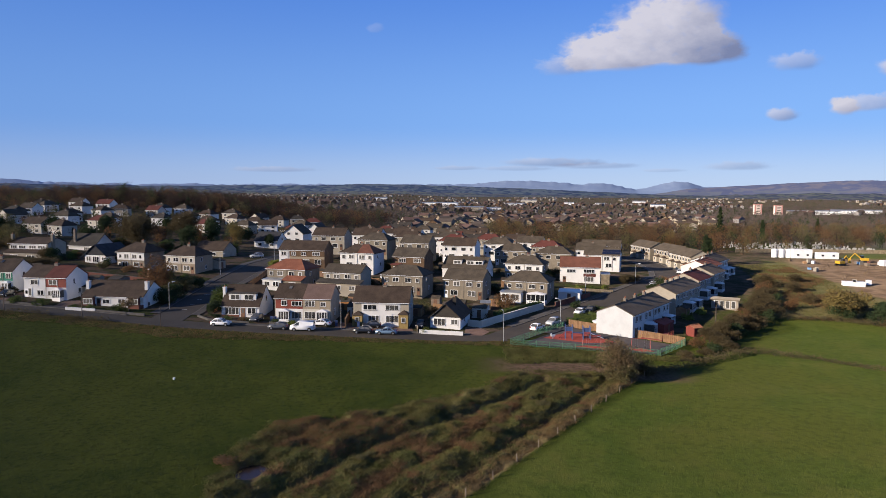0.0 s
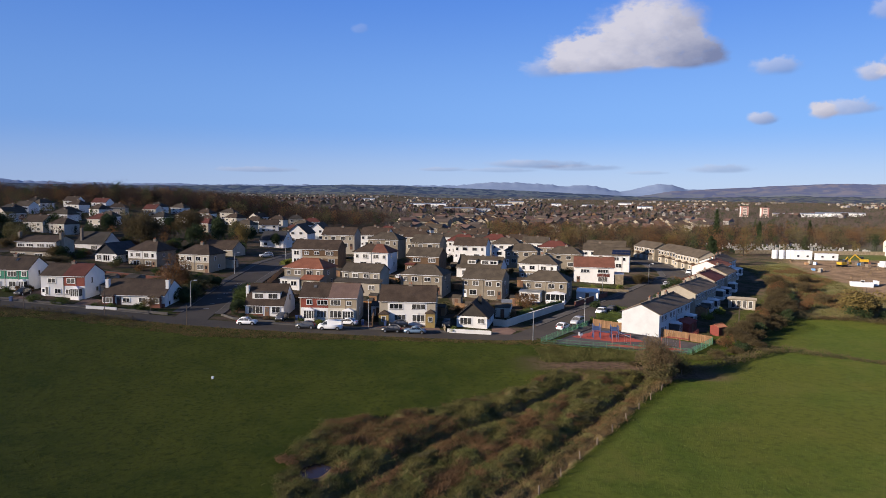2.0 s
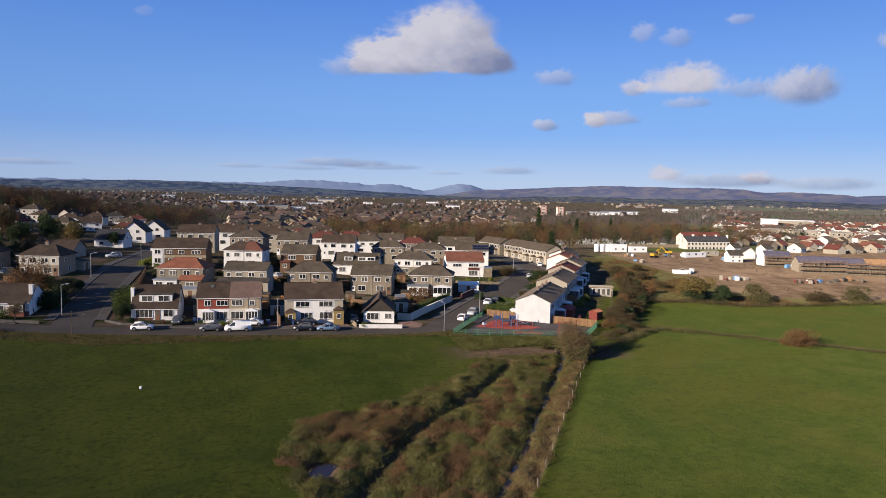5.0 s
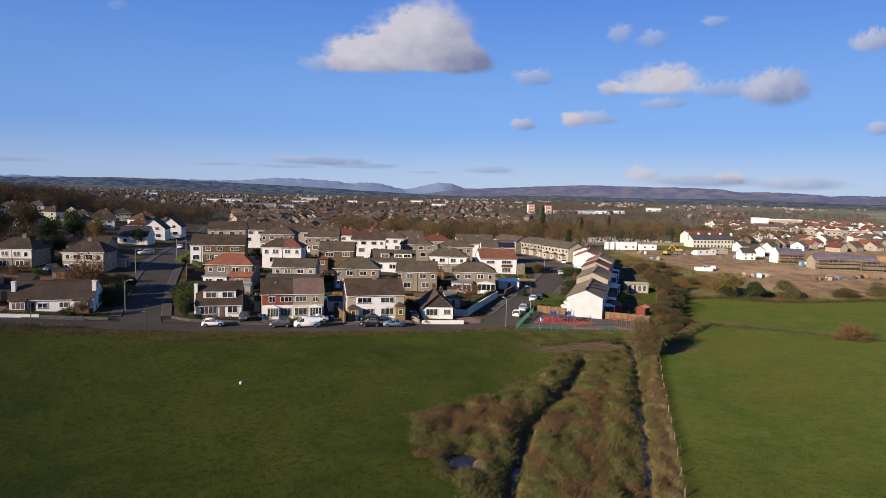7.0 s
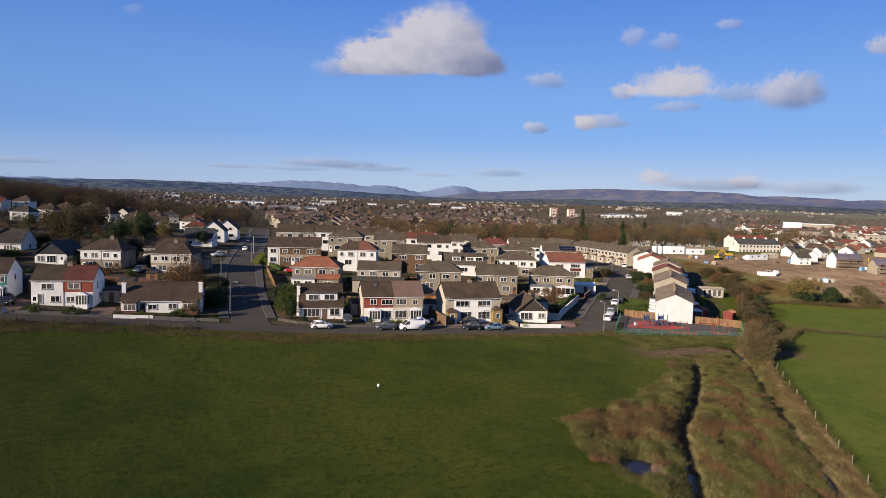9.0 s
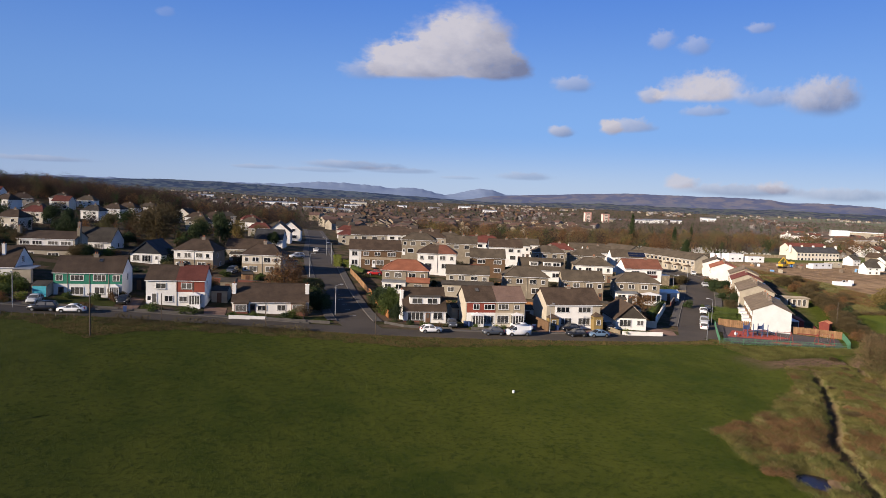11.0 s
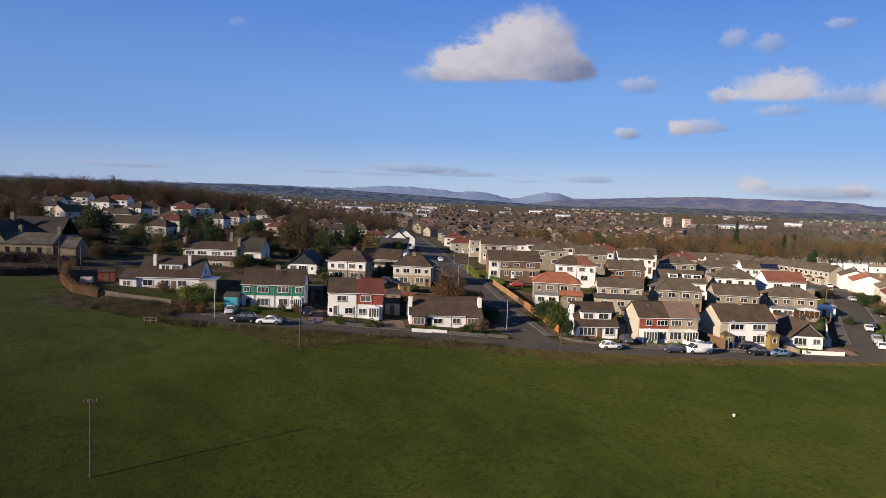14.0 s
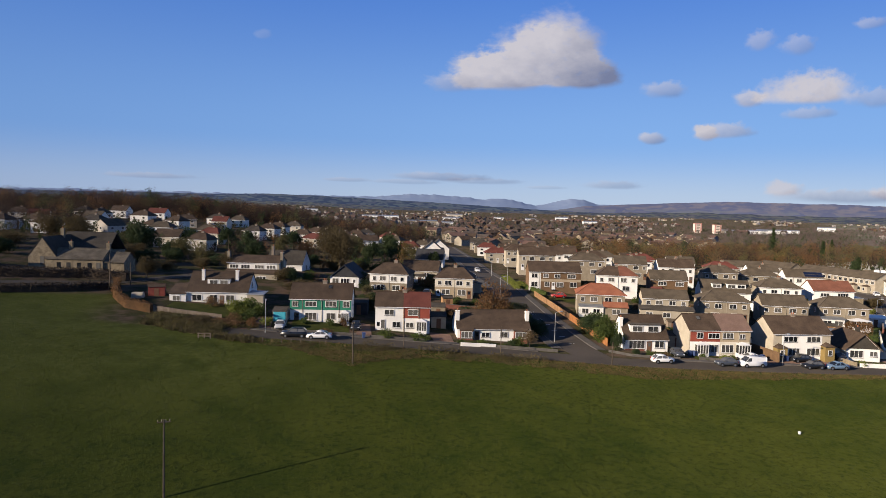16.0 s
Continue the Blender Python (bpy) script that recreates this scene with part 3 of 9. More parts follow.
# ---- mesh helpers ----
class Shape:
    """Collects vertices and faces of one mesh."""

    def __init__(self):
        self.v, self.f, self.m = [], [], []

    def face(self, *points, slot=0):
        k = len(self.v)
        self.v.extend(points)
        self.f.append(tuple(range(k, k + len(points))))
        self.m.append(slot)
        return self

    def solid(self, points, faces, slot=0):
        k = len(self.v)
        self.v.extend(points)
        for f in faces:
            self.f.append(tuple(k + i for i in f))
            self.m.append(slot)
        return self

    def box(self, x0, y0, z0, x1, y1, z1, slot=0):
        p = [(x, y, z) for z in (z0, z1) for x, y in ((x0, y0), (x1, y0), (x1, y1), (x0, y1))]
        return self.solid(p, ((3, 2, 1, 0), (4, 5, 6, 7), (0, 1, 5, 4), (1, 2, 6, 5), (2, 3, 7, 6), (3, 0, 4, 7)), slot)

    def bar(self, a, b, r, sides=6, taper=1.0, slot=0):
        """A round bar from a to b."""
        a, b = Vector(a), Vector(b)
        axis = (b - a).normalized()
        e = axis.cross(Vector((0.3, 0.9, 0.2) if abs(axis.z) > 0.9 else (0, 0, 1))).normalized()
        h = axis.cross(e)
        p = []
        for at, rr in ((a, r), (b, r * taper)):
            for i in range(sides):
                t = math.tau * i / sides
                p.append(tuple(at + float(rr) * (math.cos(t) * e + math.sin(t) * h)))
        faces = [(i, (i + 1) % sides, sides + (i + 1) % sides, sides + i) for i in range(sides)]
        faces += [tuple(range(sides - 1, -1, -1)), tuple(range(sides, 2 * sides))]
        return self.solid(p, faces, slot)

    def mesh(self, name, *mats, smooth=False):
        me = bpy.data.meshes.new(name)
        me.from_pydata(self.v, [], self.f)
        for m in mats:
            me.materials.append(MATS[m])
        if len(mats) > 1:
            me.polygons.foreach_set("material_index", self.m)
        if smooth:
            me.polygons.foreach_set("use_smooth", [True] * len(self.f))
        me.update()
        return me


def part(name, shape, mat, parent, label="", at=None, smooth=False):
    """Links a shape, or a ready mesh, as one object under a thing or a part."""
    me = shape.mesh(name, mat, smooth=smooth) if isinstance(shape, Shape) else shape
    ob = new(name, me)
    ob.parent = parent
    if at is not None:
        ob.matrix_basis = at
    return tagged(ob, label)


def thing(name, m, label, category, group="", kind=""):
    ob = new(name)
    ob.empty_display_size = 0.2
    ob.matrix_world = m
    return tagged(ob, label, category, group, kind)


def lone(name, shape, mat, label, category, group="", kind="", at=None, smooth=False):
    """A thing, or a piece of the setting, of one mesh."""
    ob = new(name, shape.mesh(name, mat, smooth=smooth) if isinstance(shape, Shape) else shape)
    if at is not None:
        ob.matrix_world = at
    return tagged(ob, label, category, group, kind)


def ground_pose(x, y, turn=0.0, lift=0.0):
    return pose(x, y, high(x, y) + lift, 0, 0, turn)


# ---- distant hills ----
def ridge(name, crest, radius, mat, label, foot=-0.016, step=0.0035, jag=0.0012, deep=0.10, gully=9.0):
    """A range of hills: a slope with spurs and gullies from its foot up to a crest given as azimuth x/y and height over the eye."""
    s, eye, rows = Shape(), 28.0, 12
    us = [p[0] for p in crest]
    vs = [p[1] for p in crest]
    grid = []
    u = us[0]
    while u <= us[-1]:
        a = math.atan(u)
        base = float(np.interp(u, us, vs))
        rough = jag * (0.9 * noise.noise((26 * u, 3.1, radius)) + 0.55 * noise.noise((90 * u, 7.7, radius)) + 0.35 * noise.noise((240 * u, 1.3, radius)))
        col = []
        for k in range(rows + 1):
            t = k / rows
            spur = noise.noise((30 * u + 2.5 * t, 2.2 * t, radius)) + 0.5 * noise.noise((80 * u - 4 * t, 4 * t, radius))
            r = radius * (1 - deep + deep * t) + gully * spur * (1 - abs(2 * t - 1) ** 2) * 2
            col.append((r * math.sin(a), r * math.cos(a), eye + r * (foot + (base - foot) * t ** 0.85 + rough * t ** 7)))
        grid.append(col)
        u += step
    pts = [q for col in grid for q in col]
    w = rows + 1
    s.solid(pts, [(i * w + k, (i + 1) * w + k, (i + 1) * w + k + 1, i * w + k + 1) for i in range(len(grid) - 1) for k in range(rows)])
    return tagged(new(name, s.mesh(name, mat, smooth=True)), label, "hills", kind="structure")


ridge("backdrop_mountains", ((-1.2, 0.010), (-0.8, 0.0120), (-0.659, 0.0133), (-0.559, 0.0085), (-0.45, 0.0075), (-0.382, 0.0095), (-0.32, 0.0080), (-0.256, 0.0092), (-0.12, 0.0095), (0.03, 0.0110), (0.072, 0.0145), (0.101, 0.0163), (0.147, 0.0150), (0.189, 0.0124), (0.231, 0.0130), (0.29, 0.0054), (0.315, 0.0086), (0.332, 0.0126), (0.353, 0.0160), (0.37, 0.0134), (0.387, 0.0072), (0.46, 0.0075), (0.6, 0.006), (1.5, 0.004)), 4850, "hazy_mountain", "distant mountains on the skyline, tinted blue with haze", jag=0.0026, gully=1.5)
ridge("backdrop_fells", ((0.30, -0.004), (0.362, 0.0045), (0.41, 0.0081), (0.435, 0.0090), (0.511, 0.0129), (0.602, 0.0164), (0.675, 0.0162), (0.746, 0.0158), (0.832, 0.0157), (0.896, 0.0145), (0.943, 0.0106), (1.004, 0.0118), (1.096, 0.0105), (1.171, 0.0079), (1.248, 0.0094), (1.343, 0.0088), (1.7, 0.006)), 4600, "hazy_moor", "purple brown moorland fells in the distance, tinted with blue haze", jag=0.0008, gully=5.0)
ridge("backdrop_uplands", ((-1.3, 0.006), (-0.66, 0.0075), (-0.5, 0.0060), (-0.42, 0.0058), (-0.3, 0.0072), (-0.19, 0.0078), (-0.12, 0.0106), (-0.05, 0.0098), (0.03, 0.0075), (0.12, 0.005), (0.22, 0.001), (0.32, -0.003), (0.5, -0.006)), 4300, "hazy_upland", "farmed hills in the distance, tinted blue with haze", jag=0.0008)
ridge("backdrop_foothills", ((-1.3, 0.001), (-0.7, 0.0025), (-0.5, -0.001), (-0.38, 0.0012), (-0.25, -0.002), (-0.1, 0.0005), (0.05, -0.003), (0.2, -0.0045), (0.4, -0.0035), (0.55, 0.0005), (0.7, -0.001), (0.9, 0.001), (1.2, -0.0015), (1.6, 0.0)), 3950, "hazy_foothill", "wooded foothills and fields before the hills", foot=-0.014, jag=0.0014)


# ---- roads, kerbs and pavements ----
ROAD_FRONT = ((-121, 144.0), (-118, 143.6), (-112, 142.8), (-101, 142.0), (-90, 140.4), (-80, 139.0), (-66, 136.2), (-55, 134.0), (-45, 132.9), (-35, 132.2), (-25, 131.7), (-12, 131.3), (0, 131.0), (8, 131.2), (15, 132.6))
ROAD_WEST = ((-55.8, 135.5), (-56.3, 142), (-56.6, 155), (-56.5, 174), (-55.3, 200), (-53.5, 225), (-51, 255), (-44, 320), (-38, 400))
ROAD_EAST = ((14.5, 132.0), (20.5, 140.6), (33, 156.5), (48, 175), (64.5, 196.5), (75, 212), (80.5, 232), (83, 258), (82, 292))


def along(line, step):
    """Points and unit normals at even steps along a line."""
    pts = [Vector((*p, 0)) for p in line]
    out, rest = [], 0.0
    for a, b in zip(pts, pts[1:]):
        d = b - a
        size, s = d.length, rest
        while s < size:
            out.append(a + d * (s / size))
            s += step
        rest = s - size
    out.append(pts[-1])
    res = []
    for i, p in enumerate(out):
        t = (out[min(i + 1, len(out) - 1)] - out[max(i - 1, 0)]).normalized()
        res.append((p.x, p.y, -t.y, t.x))
    return res


def ribbon(line, left, right, lift, drop=0.5, step=1.5):
    """A strip with thickness that follows the ground beside a line; offsets to the line's left are positive."""
    s, rows = Shape(), []
    for x, y, nx, ny in along(line, step):
        row = []
        for k in range(4):
            o = right + (left - right) * k / 3
            px, py = x + nx * o, y + ny * o
            row.append((px, py, float(land(px, py, False)) + lift))
        rows.append(row)
    for a, b in zip(rows, rows[1:]):
        for k in range(3):
            s.face(a[k], b[k], b[k + 1], a[k + 1])
        for k, flip in ((0, 1), (3, 0)):
            low = [(p[0], p[1], p[2] - drop) for p in (a[k], b[k])]
            s.face(*((low[0], low[1], b[k], a[k]) if flip else (a[k], b[k], low[1], low[0])))
    return s


lone("road_front", ribbon(ROAD_FRONT, 2.7, -2.7, 0.05), "asphalt", "narrow asphalt residential road beside the field", "road", kind="structure")
lone("road_west", ribbon(ROAD_WEST, 3.5, -3.5, 0.056), "asphalt", "asphalt side street climbing between houses", "road", kind="structure")
lone("road_east", ribbon(ROAD_EAST, 4.0, -4.0, 0.062), "asphalt", "wide asphalt side street past the playground", "road", kind="structure")


def edge_run(name, line, side, width=1.7):
    """Kerb and pavement along one side of a road."""
    near, far = side, side + math.copysign(0.16, side)
    lone("kerb_" + name, ribbon(line, max(near, far), min(near, far), 0.17), "kerb_stone", "pale concrete kerb edging the road", "kerb", kind="structure")
    a, b = far, far + math.copysign(width, side)
    lone("pavement_" + name, ribbon(line, max(a, b), min(a, b), 0.155), "pavement_slab", "grey asphalt pavement behind the kerb", "pavement", kind="structure")


edge_run("front_1", ROAD_FRONT[1:7], 2.7)
edge_run("front_2", ROAD_FRONT[8:14], 2.7, 1.2)
edge_run("west_1", ROAD_WEST[1:], 3.5)
edge_run("west_2", ROAD_WEST[1:], -3.5)
edge_run("east_1", ROAD_EAST[1:], 4.0)
edge_run("east_2", ROAD_EAST[1:], -4.0)
for k, (x, y, nx, ny) in enumerate(along(ROAD_WEST[1:4], 5.0)[:9]):
    a = math.degrees(math.atan2(-nx, ny))
    if k != 0:
        s = Shape().box(-0.06, -1.0, 0.0, 0.06, 1.0, 0.006)
        lone("road_marking", s, "road_paint", "worn white dash painted on the asphalt", "road marking", "centre line dashes", at=pose(x, y, float(land(x, y, False)) + 0.062, 0, 0, a))


# ---- houses ----
WINDOWS = {}


def window_meshes(w, h):
    key = (round(w, 2), round(h, 2))
    if key not in WINDOWS:
        t, d = 0.085, 0.07
        outer = [(-w / 2, 0), (w / 2, 0), (w / 2, h), (-w / 2, h)]
        inner = [(-w / 2 + t, t), (w / 2 - t, t), (w / 2 - t, h - t), (-w / 2 + t, h - t)]
        p = [(x, y, z) for y in (-d, 0.0) for ring in (outer, inner) for x, z in ring]
        f = []
        for i in range(4):
            j = (i + 1) % 4
            f += [(i, j, 4 + j, 4 + i), (8 + j, 8 + i, 12 + i, 12 + j), (j, i, 8 + i, 8 + j), (4 + i, 4 + j, 12 + j, 12 + i)]
        WINDOWS[key] = (
            Shape().solid(p, f).mesh("window", "upvc"), Shape().box(-w / 2 + t, -0.03, t, w / 2 - t, -0.012, h - t).mesh("pane", "glass"),
            Shape().box(-0.035, -d + 0.008, t, 0.035, -0.031, h - t).mesh("glazing_bar", "upvc"), Shape().box(-w / 2 - 0.06, -0.13, -0.07, w / 2 + 0.06, 0, -0.004).mesh("window_sill", "kerb_stone"))
    return WINDOWS[key]


PLAIN = [False]


def window(parent, w, h, at):
    frame_mesh, pane_mesh, bar_mesh, sill_mesh = window_meshes(w, h)
    win = part("window", frame_mesh, None, parent, at=at)
    part("pane", pane_mesh, None, win)
    if PLAIN[0]:
        return win
    part("window_sill", sill_mesh, None, win)
    count = max(2, round(w / 0.85)) if w > 1.05 else 1
    for i in range(1, count):
        part("glazing_bar", bar_mesh, None, win, at=pose(-w / 2 + w * i / count, 0, 0))
    return win


def door(parent, x, y, w, h, mat, z=0.0):
    d = part("door", Shape().box(-w / 2, -0.06, 0, w / 2, 0, h), mat, parent, at=pose(x, y, z))
    part("door_pane", Shape().box(-w * 0.3, -0.075, h * 0.52, w * 0.3, -0.062, h * 0.9), "glass", d)
    if not PLAIN[0]:
        part("door_step", Shape().box(-w * 0.75, -0.55, -0.16, w * 0.75, 0, -0.01), "pavement_slab", d)


def gable_roof(x0, x1, d, eave, rise, over=0.35, side=0.18, thick=0.16):
    """Two slabs that meet at a ridge along x."""
    s = Shape()
    half = d / 2 + over
    low = eave - rise * over / (d / 2)
    for sgn in (-1, 1):
        y0, y1 = d / 2 + sgn * half, d / 2
        p = [(x0 - side, y0, low), (x1 + side, y0, low), (x1 + side, y1, eave + rise), (x0 - side, y1, eave + rise)]
        q = [(a, b, c + thick) for a, b, c in p]
        s.solid(p + q, ((0, 1, 2, 3), (7, 6, 5, 4), (0, 4, 5, 1), (1, 5, 6, 2), (2, 6, 7, 3), (3, 7, 4, 0)))
    s.bar((x0 - side, d / 2, eave + rise + thick), (x1 + side, d / 2, eave + rise + thick), 0.11, 6)
    return s


def hip_roof(w, d, eave, rise, over=0.4, thick=0.16, ridge_part=0.42):
    s = Shape()
    a, low = w / 2 + over, eave - 0.12
    r = w / 2 * ridge_part
    e = [(-a, -over, low), (a, -over, low), (a, d + over, low), (-a, d + over, low)]
    e2 = [(x, y, z + thick) for x, y, z in e]
    t = [(-r, d / 2, eave + rise), (r, d / 2, eave + rise)]
    s.solid(e + e2 + t, ((0, 3, 2, 1), (0, 1, 5, 4), (1, 2, 6, 5), (2, 3, 7, 6), (3, 0, 4, 7), (4, 5, 9, 8), (5, 6, 9), (6, 7, 8, 9), (7, 4, 8)))
    s.bar(t[0], t[1], 0.11)
    for c, k in ((4, 0), (7, 0), (5, 1), (6, 1)):
        s.bar(s.v[c], t[k], 0.09, 5)
    return s


def house_wall(w, d, eave, rise, roof):
    s = Shape()
    z0 = -1.6
    if roof == "gable":
        p = [(x, y, z) for x in (-w / 2, w / 2) for y, z in ((0, z0), (d, z0), (d, eave), (d / 2, eave + rise), (0, eave))]
        s.solid(p, ((4, 3, 2, 1, 0), (5, 6, 7, 8, 9), (0, 5, 9, 4), (1, 2, 7, 6), (0, 1, 6, 5), (2, 3, 8, 7), (3, 4, 9, 8)))
    elif roof == "front":
        p = [(x, y, z) for y in (0, d) for x, z in ((-w / 2, z0), (w / 2, z0), (w / 2, eave), (0, eave + rise), (-w / 2, eave))]
        s.solid(p, ((0, 1, 2, 3, 4), (9, 8, 7, 6, 5), (0, 5, 6, 1), (1, 6, 7, 2), (4, 9, 5, 0), (2, 7, 8, 3), (3, 8, 9, 4)))
    else:
        s.box(-w / 2, 0, z0, w / 2, d, eave)
    return s


def chimney(parent, x, y, z0, top, mat="chimney_render", w=0.9, d=0.55, pots=2):
    c = part("chimney", Shape().box(-w / 2, -d / 2, z0, w / 2, d / 2, top).box(-w / 2 - 0.07, -d / 2 - 0.07, top, w / 2 + 0.07, d / 2 + 0.07, top + 0.12), mat, parent, at=pose(x, y, 0))
    for k in range(pots):
        px = (k - (pots - 1) / 2) * 0.36
        part("chimney_pot", Shape().bar((px, 0, top + 0.12), (px, 0, top + 0.5), 0.12, 8, 0.82), "terracotta", c)


SIDES = {"f": lambda w, d, x: pose(x, -0.05, 0), "b": lambda w, d, x: pose(x, d + 0.05, 0, 0, 0, 180), "l": lambda w, d, x: pose(-w / 2 - 0.05, x, 0, 0, 0, -90), "r": lambda w, d, x: pose(w / 2 + 0.05, x, 0, 0, 0, 90)}


def house(label, at, turn, w, d, z0, eave, rise, roof, wall, tiles, wins=(), doors=(), clads=(), chimneys=(), group="", category="house", split=None):
    """A house: at is the middle of its front wall's foot; its front looks along its own -y."""
    h = thing("house", pose(at[0], at[1], z0, 0, 0, turn), label, category, group)
    part("wall", house_wall(w, d, eave, rise, roof), wall, h)
    if roof == "gable":
        for x0, x1, m in split or ((-w / 2, w / 2, tiles),):
            part("roof", gable_roof(x0, x1, d, eave, rise, side=0.18 if not split else 0.0), m, h)
        part("gutter", Shape().bar((-w / 2 - 0.18, -0.40, eave - rise * 0.7 / d + 0.02), (w / 2 + 0.18, -0.40, eave - rise * 0.7 / d + 0.02), 0.06), "upvc", h)
    elif roof == "front":
        s = Shape()
        over, th = 0.45, 0.16
        low = eave - rise * over / (w / 2)
        for sg in (-1, 1):
            p = [(sg * (w / 2 + over), -0.5, low), (sg * (w / 2 + over), d + 0.2, low), (0, d + 0.2, eave + rise), (0, -0.5, eave + rise)]
            s.solid(p + [(a, b, c + th) for a, b, c in p], ((0, 1, 2, 3), (7, 6, 5, 4), (0, 4, 5, 1), (1, 5, 6, 2), (2, 6, 7, 3), (3, 7, 4, 0)))
        part("roof", s, tiles, h)
    else:
        part("roof", hip_roof(w, d, eave, rise), tiles, h)
        part("gutter", Shape().bar((-w / 2 - 0.44, -0.44, eave - 0.06), (w / 2 + 0.44, -0.44, eave - 0.06), 0.06), "upvc", h)
    for x0, x1, a, b, m in clads:
        part("cladding", Shape().box(x0, -0.045, a, x1, 0.0, b), m, h)
    for face, x, z, ww, hh in wins:
        window(h, ww, hh, SIDES[face](w, d, x) @ pose(0, 0, z))
    for x, m in doors:
        door(h, x, -0.02, 0.95, 2.05, m)
    if len(wins) > 6 and not PLAIN[0] and eave > 4.5:
        for x in (-0.30 * w, 0.02 * w, 0.30 * w):
            if all(abs(x - wx) > ww / 2 + 0.12 for face, wx, z, ww, hh in wins if face == "f"):
                part("downpipe", Shape().bar((x, -0.1, -0.4), (x, -0.1, eave - 0.1), 0.055, 5), "pale_roughcast", h)
    for x, y, top in chimneys:
        chimney(h, x, y, eave, eave + rise + top, pots=1 if PLAIN[0] else 2)
    return h


def porch(h, x, w, d, top, kind="glass"):
    """A porch before a front wall."""
    if kind == "glass":
        p = part("porch", Shape().box(x - w / 2, -d, -0.5, x + w / 2, -0.05, 0.55), "upvc", h, "white glazed porch")
        part("porch_pane", Shape().box(x - w / 2 + 0.08, -d + 0.06, 0.55, x + w / 2 - 0.08, -0.06, top - 0.1), "glass", p)
        f = Shape()
        for k in range(5):
            px = x - w / 2 + (w - 0.1) * k / 4
            f.box(px, -d, 0.55, px + 0.1, -d + 0.1, top)
        f.box(x - w / 2, -d, top - 0.12, x + w / 2, -0.06, top)
        f.box(x - w / 2, -d, 0.55, x - w / 2 + 0.1, -0.06, 0.62)
        f.solid([(x - w / 2 - 0.1, -d - 0.1, top), (x + w / 2 + 0.1, -d - 0.1, top), (x + w / 2 + 0.1, -0.06, top), (x - w / 2 - 0.1, -0.06, top), (x, -d / 2, top + 0.45), (x, -0.06, top + 0.45)], ((0, 1, 4), (1, 2, 5, 4), (3, 0, 4, 5), (2, 3, 5), (3, 2, 1, 0)))
        part("porch_frame", f, "upvc", p)
    else:
        p = part("porch", Shape().box(x - w / 2, -d, -0.5, x + w / 2, -0.05, top), kind, h)
        part("porch_roof", Shape().solid([(x - w / 2 - 0.2, -d - 0.2, top), (x + w / 2 + 0.2, -d - 0.2, top), (x + w / 2 + 0.2, -0.06, top), (x - w / 2 - 0.2, -0.06, top), (x, -0.06, top + 0.75)], ((0, 1, 4), (1, 2, 4), (3, 0, 4), (2, 3, 4), (3, 2, 1, 0))), "brown_tiles", p)
        window(p, 0.9, 1.1, pose(x, -d - 0.01, 0.85))


def extension(h, x0, x1, depth, top, tiles, wall, wins=(), slope=0.9, back=0.0):
    """A lean-to before the front wall."""
    e = part("extension", Shape().box(x0, -depth, -1.2, x1, -0.05, top), wall, h)
    part("extension_roof", Shape().solid([(x0 - 0.2, -depth - 0.3, top), (x1 + 0.2, -depth - 0.3, top), (x1 + 0.2, back - 0.055, top + slope), (x0 - 0.2, back - 0.055, top + slope), (x0 - 0.2, -depth - 0.3, top + 0.13), (x1 + 0.2, -depth - 0.3, top + 0.13), (x1 + 0.2, back - 0.055, top + slope + 0.13), (x0 - 0.2, back - 0.055, top + slope + 0.13)], ((3, 2, 1, 0), (4, 5, 6, 7), (0, 1, 5, 4), (1, 2, 6, 5), (2, 3, 7, 6), (3, 0, 4, 7))), tiles, e)
    for x, z, w, hh in wins:
        window(e, w, hh, pose(x, -depth - 0.02, z))


def dormer(h, x, w, y, z, hh, depth, wall, tiles, wins):
    d = part("dormer", Shape().box(x - w / 2, y, z, x + w / 2, y + depth, z + hh), wall, h)
    part("dormer_roof", Shape().box(x - w / 2 - 0.2, y - 0.25, z + hh, x + w / 2 + 0.2, y + depth, z + hh + 0.15), tiles, d)
    for wx, ww, wh in wins:
        window(d, ww, wh, pose(wx, y - 0.02, z + hh - wh - 0.2))


UP = 3.25
SEMI = (("f", -4.3, UP, 1.0, 1.1), ("f", -1.7, UP, 1.7, 1.2), ("f", 1.7, UP, 1.7, 1.2), ("f", 4.3, UP, 1.0, 1.1), ("f", -2.4, 0.8, 2.0, 1.4), ("f", 2.4, 0.8, 2.0, 1.4), ("r", 3.0, UP, 0.9, 1.1), ("l", 3.0, UP, 0.9, 1.1), ("r", 5.0, 0.9, 0.9, 1.1))
SEMI_SMALL = tuple((f, x * 0.84 if f == "f" else x, z, w, h) for f, x, z, w, h in SEMI)
SEMI_SMALL_DOORS = ((-3.9, "upvc"), (3.9, "wood_door"))
SEMI_DOORS = ((-4.6, "upvc"), (4.6, "wood_door"))



def rooflight(h, x, along_slope, d, eave, rise, w=0.8):
    """A window lying in the front slope of a gabled roof."""
    a = math.atan2(rise, d / 2)
    r = part("rooflight", Shape().box(-w / 2, -0.5, 0, w / 2, 0.5, 0.07), "dark_tiles", h, at=pose(x, d / 2 * along_slope, eave + rise * along_slope + 0.19, math.degrees(a), 0, 0))
    part("pane", Shape().box(-w / 2 + 0.08, -0.42, 0.072, w / 2 - 0.08, 0.42, 0.085), "glass", r)


